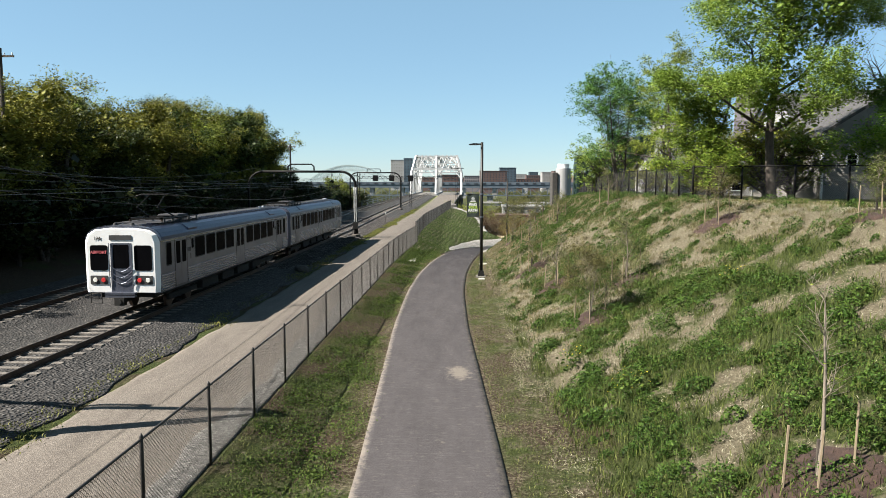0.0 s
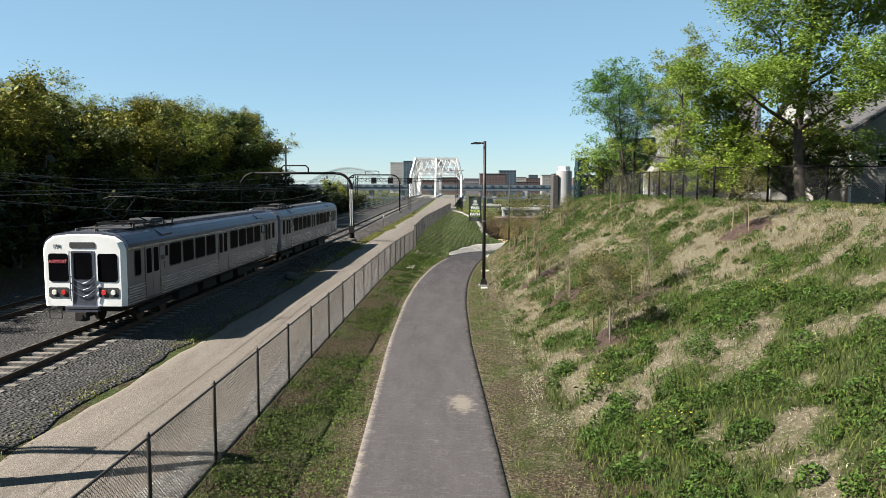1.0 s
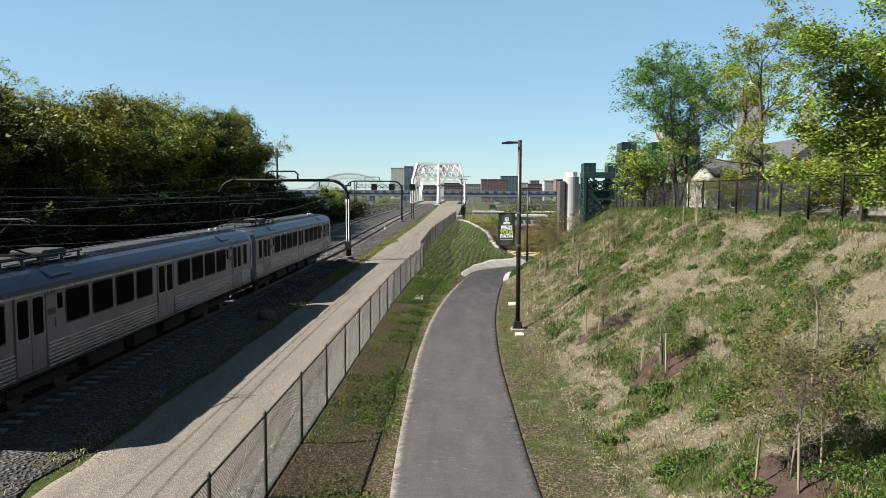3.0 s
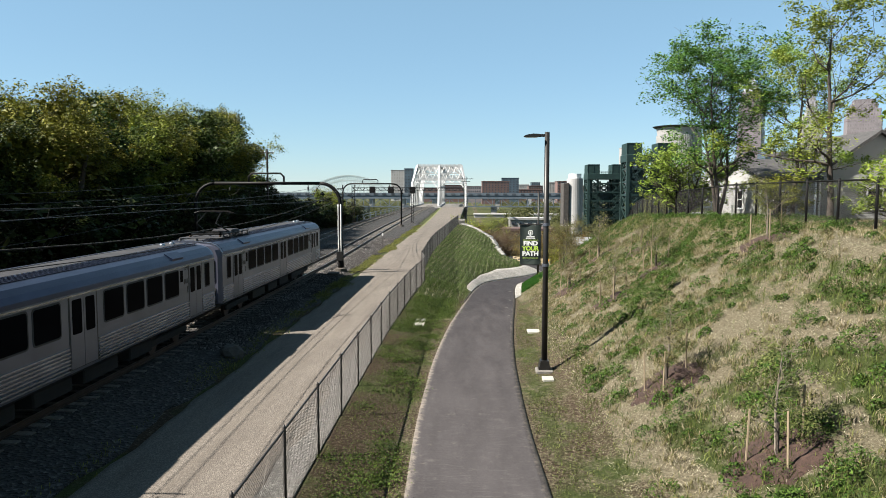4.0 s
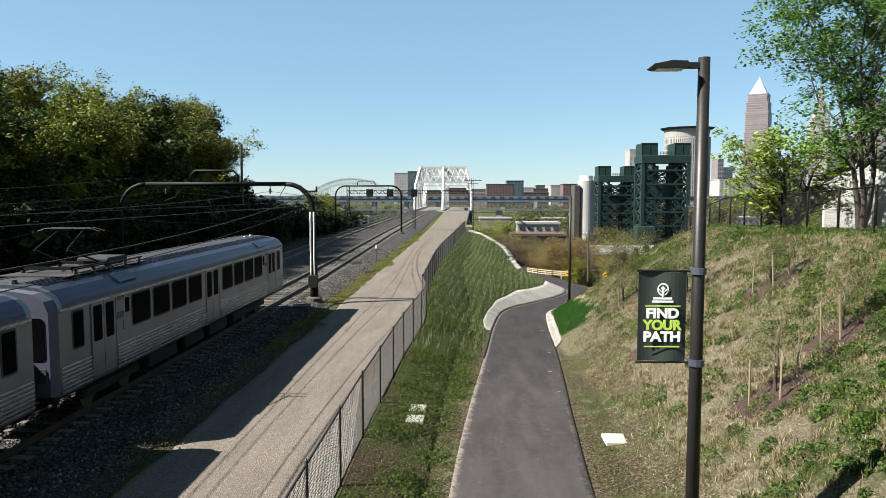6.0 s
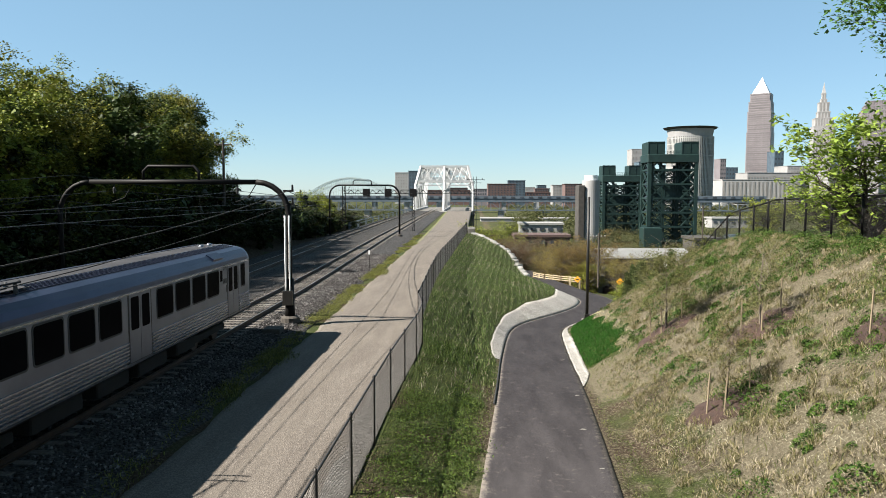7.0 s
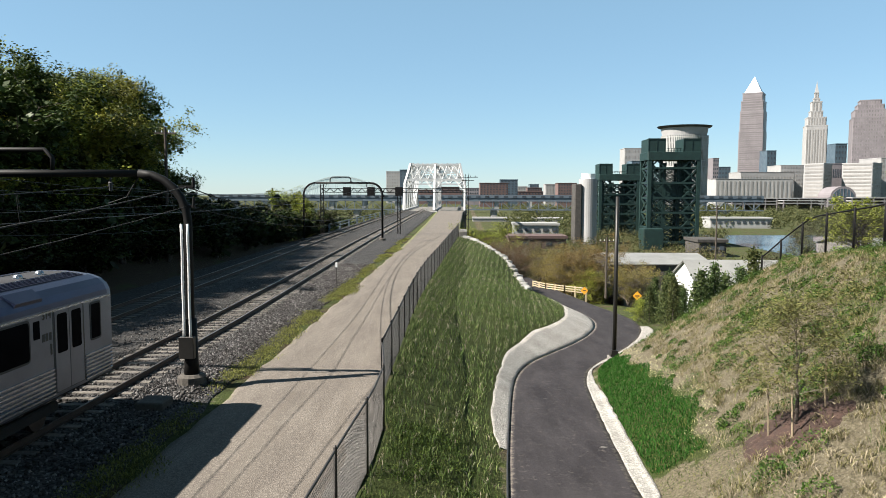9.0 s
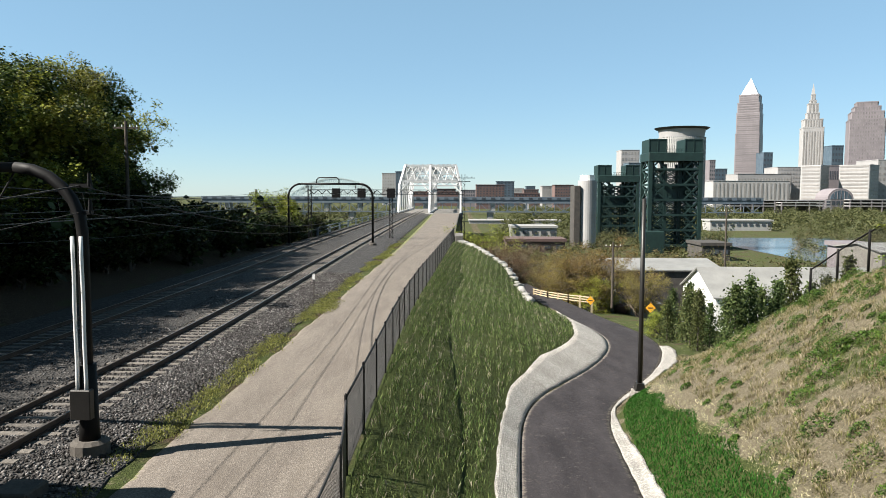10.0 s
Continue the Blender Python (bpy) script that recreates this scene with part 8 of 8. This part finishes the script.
# evergreens below the slope
def evergreen(seed, h, r):
    rg = np.random.RandomState(seed)
    n = 2200
    t = rg.uniform(0, 1, n) ** 0.85
    a = rg.uniform(0, 2 * np.pi, n)
    ph = rg.uniform(0, 6, 3)
    rad = r * (1 - t) ** 0.7 * (0.72 + 0.30 * np.sin(t * 23 + 2 * np.sin(2 * a + ph[0]) + ph[1]) + 0.22 * np.sin(3 * a + t * 9 + ph[2])) + 0.06
    q = np.sqrt(rg.uniform(0.25, 1.0, n))
    p = np.stack([rad * q * np.cos(a), rad * q * np.sin(a), 0.15 + t * h], 1) + rg.normal(size=(n, 3)) * (0.10 + 0.12 * rg.uniform(size=(n, 1)) ** 2)
    limbs = Geo().tube([(0, 0, -0.3), (0, 0, h * 0.9)], [0.08, 0.02], 6).mesh("trunk")
    limbs.materials.append(MATS["bark"])
    crown = quads_mesh("crown", leaf_quads(rg, p, 0.085, 0.0))
    crown.materials.append(MATS["evergreen"])
    return limbs, crown


EVER = [evergreen(81, 4.2, 0.95), evergreen(82, 4.8, 0.85), evergreen(83, 3.6, 1.05)]
for i, (x, y, s) in enumerate(((11.3, 92.8, 1.0), (12.3, 93.5, 0.95), (13.4, 94.8, 1.05), (14.6, 95.5, 1.0), (16.0, 97, 1.1), (17.6, 98.0, 1.05), (19.0, 99, 1.0), (20.8, 100, 1.1), (23, 101, 1.1), (11.9, 95.6, 0.8), (13.0, 96.4, 0.75), (15.2, 97.2, 0.8), (12.4, 99.5, 0.65), (11.4, 98.6, 0.75),
                               (11.9, 101.5, 0.9), (12.3, 103.5, 0.85), (12.9, 105, 0.9), (13.6, 106, 0.95), (11.9, 106.5, 0.75), (12.7, 108, 0.8), (14.4, 107, 0.9))):
    tree("evergreen", EVER[i % 3], (x, y, float(ground_z(x, y)) - 0.1), i * 77, (s, s), "narrow dark evergreen in a row below the slope", "evergreen", "row of evergreens")

# bushes and trees in the valley
RUST = [grow(91, 5.5, 3.0, 0.16, 0.06, 15000, 0.055, 0.42, "pale_bark", "leaf_russet", 0, 3, twigs=3), grow(92, 6.5, 3.2, 0.18, 0.08, 17000, 0.058, 0.45, "pale_bark", "leaf_amber", 0, 3, twigs=3), grow(93, 6.0, 3.0, 0.18, 0.08, 15000, 0.065, 0.55, "bark", "leaf_lime", 0, 2)]
for x, y, k, s, label in ((14.6, 147, 1, 1.55, "broad amber-leaved tree in the valley"), (18.8, 142, 1, 1.1, "amber-leaved shrub in the valley"), (0.2, 166, 0, 1.6, "bare russet thicket below the bank"), (3.2, 160, 0, 1.5, "bare russet thicket below the bank"), (6.4, 170, 0, 1.6, "bare russet thicket below the bank"), (0.5, 178, 2, 1.75, "bright yellow-green tree in the valley"), (12.5, 146, 1, 1.3, "amber-leaved tree beside the trail"), (11.2, 151, 1, 1.35, "amber-leaved tree beside the trail"),
                          (14.0, 143, 2, 0.9, "green-leaved shrub beside the trail"), (9.5, 158, 0, 1.1, "bare russet thicket below the bank"), (3.0, 182, 0, 1.3, "bare russet thicket below the bank"), (13, 112, 2, 0.45, "small green shrub beside the trail"), (15, 108, 2, 0.4, "small green shrub beside the trail")):
    tree("valley_tree", RUST[k], (x, y, max(float(ground_z(x, y)) - 0.3, -9.0)), x * 31 % 360, (s, s), label, "tree" if k else "shrub", "valley trees")
for i in range(10):
    x, y = -29 - (i % 3) * 4, 146 + i * 6.0
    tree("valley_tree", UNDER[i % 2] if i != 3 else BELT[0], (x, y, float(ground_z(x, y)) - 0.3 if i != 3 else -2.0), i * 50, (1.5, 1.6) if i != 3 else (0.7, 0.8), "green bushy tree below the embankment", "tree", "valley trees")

tree("valley_tree", BELT[2], (-28.6, 151.0, float(ground_z(-28.6, 151.0)) - 0.1), 40, (0.72, 0.80), "green bushy tree below the embankment", "tree", "valley trees")
for i in range(46):
    x, y = -25.6 - (i * 7 % 5) * 1.9 - (2.0 if i < 12 else 0.0), 90 + i * 1.75
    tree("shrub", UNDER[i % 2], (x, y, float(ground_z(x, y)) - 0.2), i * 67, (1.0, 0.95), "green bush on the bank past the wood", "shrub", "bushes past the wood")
# far woods along the river, and scrub nearer by
rg_ = np.random.RandomState(17)
for name, count, near, far_, lo, hi, leaf, mat_, label, cat in (("far_woods", 800, 330, 900, 2.2, 4.6, 0.55, "leaf_far", "distant spring woods along the river", "woods"), ("valley_scrub", 420, 120, 330, 1.0, 2.6, 0.26, "leaf_far", "amber and green scrub on the valley floor", "scrub"), ("valley_thicket", 300, 105, 330, 1.0, 3.0, 0.26, "leaf_far", "green thickets on the valley floor", "scrub"), ("bare_scrub", 260, 110, 300, 0.9, 2.4, 0.2, "leaf_russet", "bare russet scrub on the valley floor", "scrub")):
    lot = []
    for i in range(count):
        d = rg_.uniform(near, far_)
        px = rg_.uniform(880, 1700) if i % 4 or near < 300 else rg_.uniform(250, 700)
        x, y = place(px, d)
        z = float(ground_z(x, y))
        if (near < 300 and abs(px - 1350) < 60 and d > 165) or z > -6.5:
            continue
        r = rg_.uniform(lo, hi)
        n = int(40 + 40 * r)
        p = rg_.normal(size=(n, 3)) * np.array([r * 0.6, r * 0.6, r * 0.42]) + np.array([x, y, z + r * 0.7])
        lot.append(leaf_quads(rg_, p, leaf, 0.2))
    stuff(name, np.concatenate(lot), mat_, label, cat)
# the river
xa, ya = place(1340, 235)
solid("river", Geo().add([(xa - 4, ya - 60, -10.9), (xa + 40, ya - 60, -10.9), (xa + 70, ya + 60, -10.9), (xa - 2, ya + 60, -10.9)], [(0, 1, 2, 3)]), "river_water", "calm blue-grey river water", "water", "", "structure")

# white house and sheds below the slope
def gable_shed(x0, x1, y0, y1, z0, eave, ridge, along, wall, roofm, label):
    h = thing("shed", label, "shed", "sheds below the slope")
    w, r = Geo().box(x0, x1, y0, y1, z0, eave), Geo()
    if along == "x":
        ym = (y0 + y1) / 2
        w.prism([(y0, eave), (y1, eave), (ym, ridge)], "x", x0, x1)
        for ye in (y0 - 0.3, y1 + 0.3):
            r.prism([(ye, eave - 0.15), (ym, ridge), (ym, ridge + 0.15), (ye, eave)], "x", x0 - 0.3, x1 + 0.3)
    else:
        xm = (x0 + x1) / 2
        w.prism([(x0, eave), (x1, eave), (xm, ridge)], "y", y0, y1)
        for xe in (x0 - 0.3, x1 + 0.3):
            r.prism([(xe, eave - 0.15), (xm, ridge), (xm, ridge + 0.15), (xe, eave)], "y", y0 - 0.3, y1 + 0.3)
    part("wall", w, wall, h)
    part("roof", r, roofm, h, "pale metal roof")
    return h


gable_shed(21.9, 38.4, 125, 135, -9.8, -3.4, -1.1, "x", "white_paint", "roof_metal", "long white gabled shed with a pale roof")
# closed box: the open shed's shaded inside is only its dark wall colour
gable_shed(18.3, 32.4, 152, 166, -11.5, -3.6, -2.75, "x", "clutter_dark", "roof_metal", "shed with a pale metal roof, its shaded open inside painted dark")
gable_shed(46.2, 54, 140, 150, -10.5, -0.1, 0.5, "x", "old_concrete", "roof_metal", "small grey shed with a flat pale roof")
# clutter in the yard of the open shed
rg = random.Random(31)
for i in range(16):
    x, y = 15.5 + i * 1.0 + rg.uniform(-0.4, 0.4), 150.5 - rg.uniform(0, 4)
    w, d, h = rg.uniform(0.5, 1.2), rg.uniform(0.5, 1.0), rg.uniform(0.6, 2.6)
    z = float(ground_z(x, y))
    g = Geo().box(x - w, x + w, y - d, y + d, z - 0.2, z + h, 0.06).box(x - w * 0.6, x + w * 0.3, y - d * 0.7, y + d * 0.7, z + h, z + h + rg.uniform(0.2, 0.7), 0.04)
    solid("yard_crate", g, rg.choice(["clutter_dark", "clutter_dark", "roof_metal", "old_concrete", "brick_far"]), "stacked dark crates and scrap beside an open shed", "crate", "yard clutter")
# utility poles
for x, y, z0, h in ((-29.6, 45.0, 2.0, 12.3), (-26.9, 108.3, 0.2, 11.4), (-29.5, 150, -8, 15), (37.5, 165, -11, 15.5), (14.8, 138, -6.5, 7.5)):
    u = thing("utility_pole", "weathered wooden utility pole", "utility pole", "utility poles")
    part("pole", Geo().tube([(x, y, z0), (x, y, z0 + h)], [0.16, 0.11], 10), "bark", u)
    part("cross_arm", Geo().beam((x - 0.9, y, z0 + h - 0.5), (x + 0.9, y, z0 + h - 0.5), 0.1, 0.12), "bark", u)
    for dx in (-0.8, -0.3, 0.3, 0.8):
        part("insulator", Geo().tube([(x + dx, y, z0 + h - 0.45), (x + dx, y, z0 + h - 0.28)], 0.04, 6), "white_paint", u)
# bend signs
for x, y in ((13.0, 115), (10.3, 127)):
    sg = thing("warning_sign", "amber diamond warning sign on a post", "sign", "warning signs")
    z = float(ground_z(x, y))
    part("post", Geo().tube([(x, y, z - 0.2), (x, y, z + 2.4)], 0.035, 8), "fence_steel", sg)
    part("plate", Geo().prism([(x, z + 1.7), (x + 0.42, z + 2.12), (x, z + 2.54), (x - 0.42, z + 2.12)], "y", y - 0.05, y - 0.04), "sign_amber", sg)
    part("bar", Geo().box(x - 0.2, x + 0.2, y - 0.06, y - 0.05, z + 2.08, z + 2.16), "plastic_black", sg, "plain black bar")
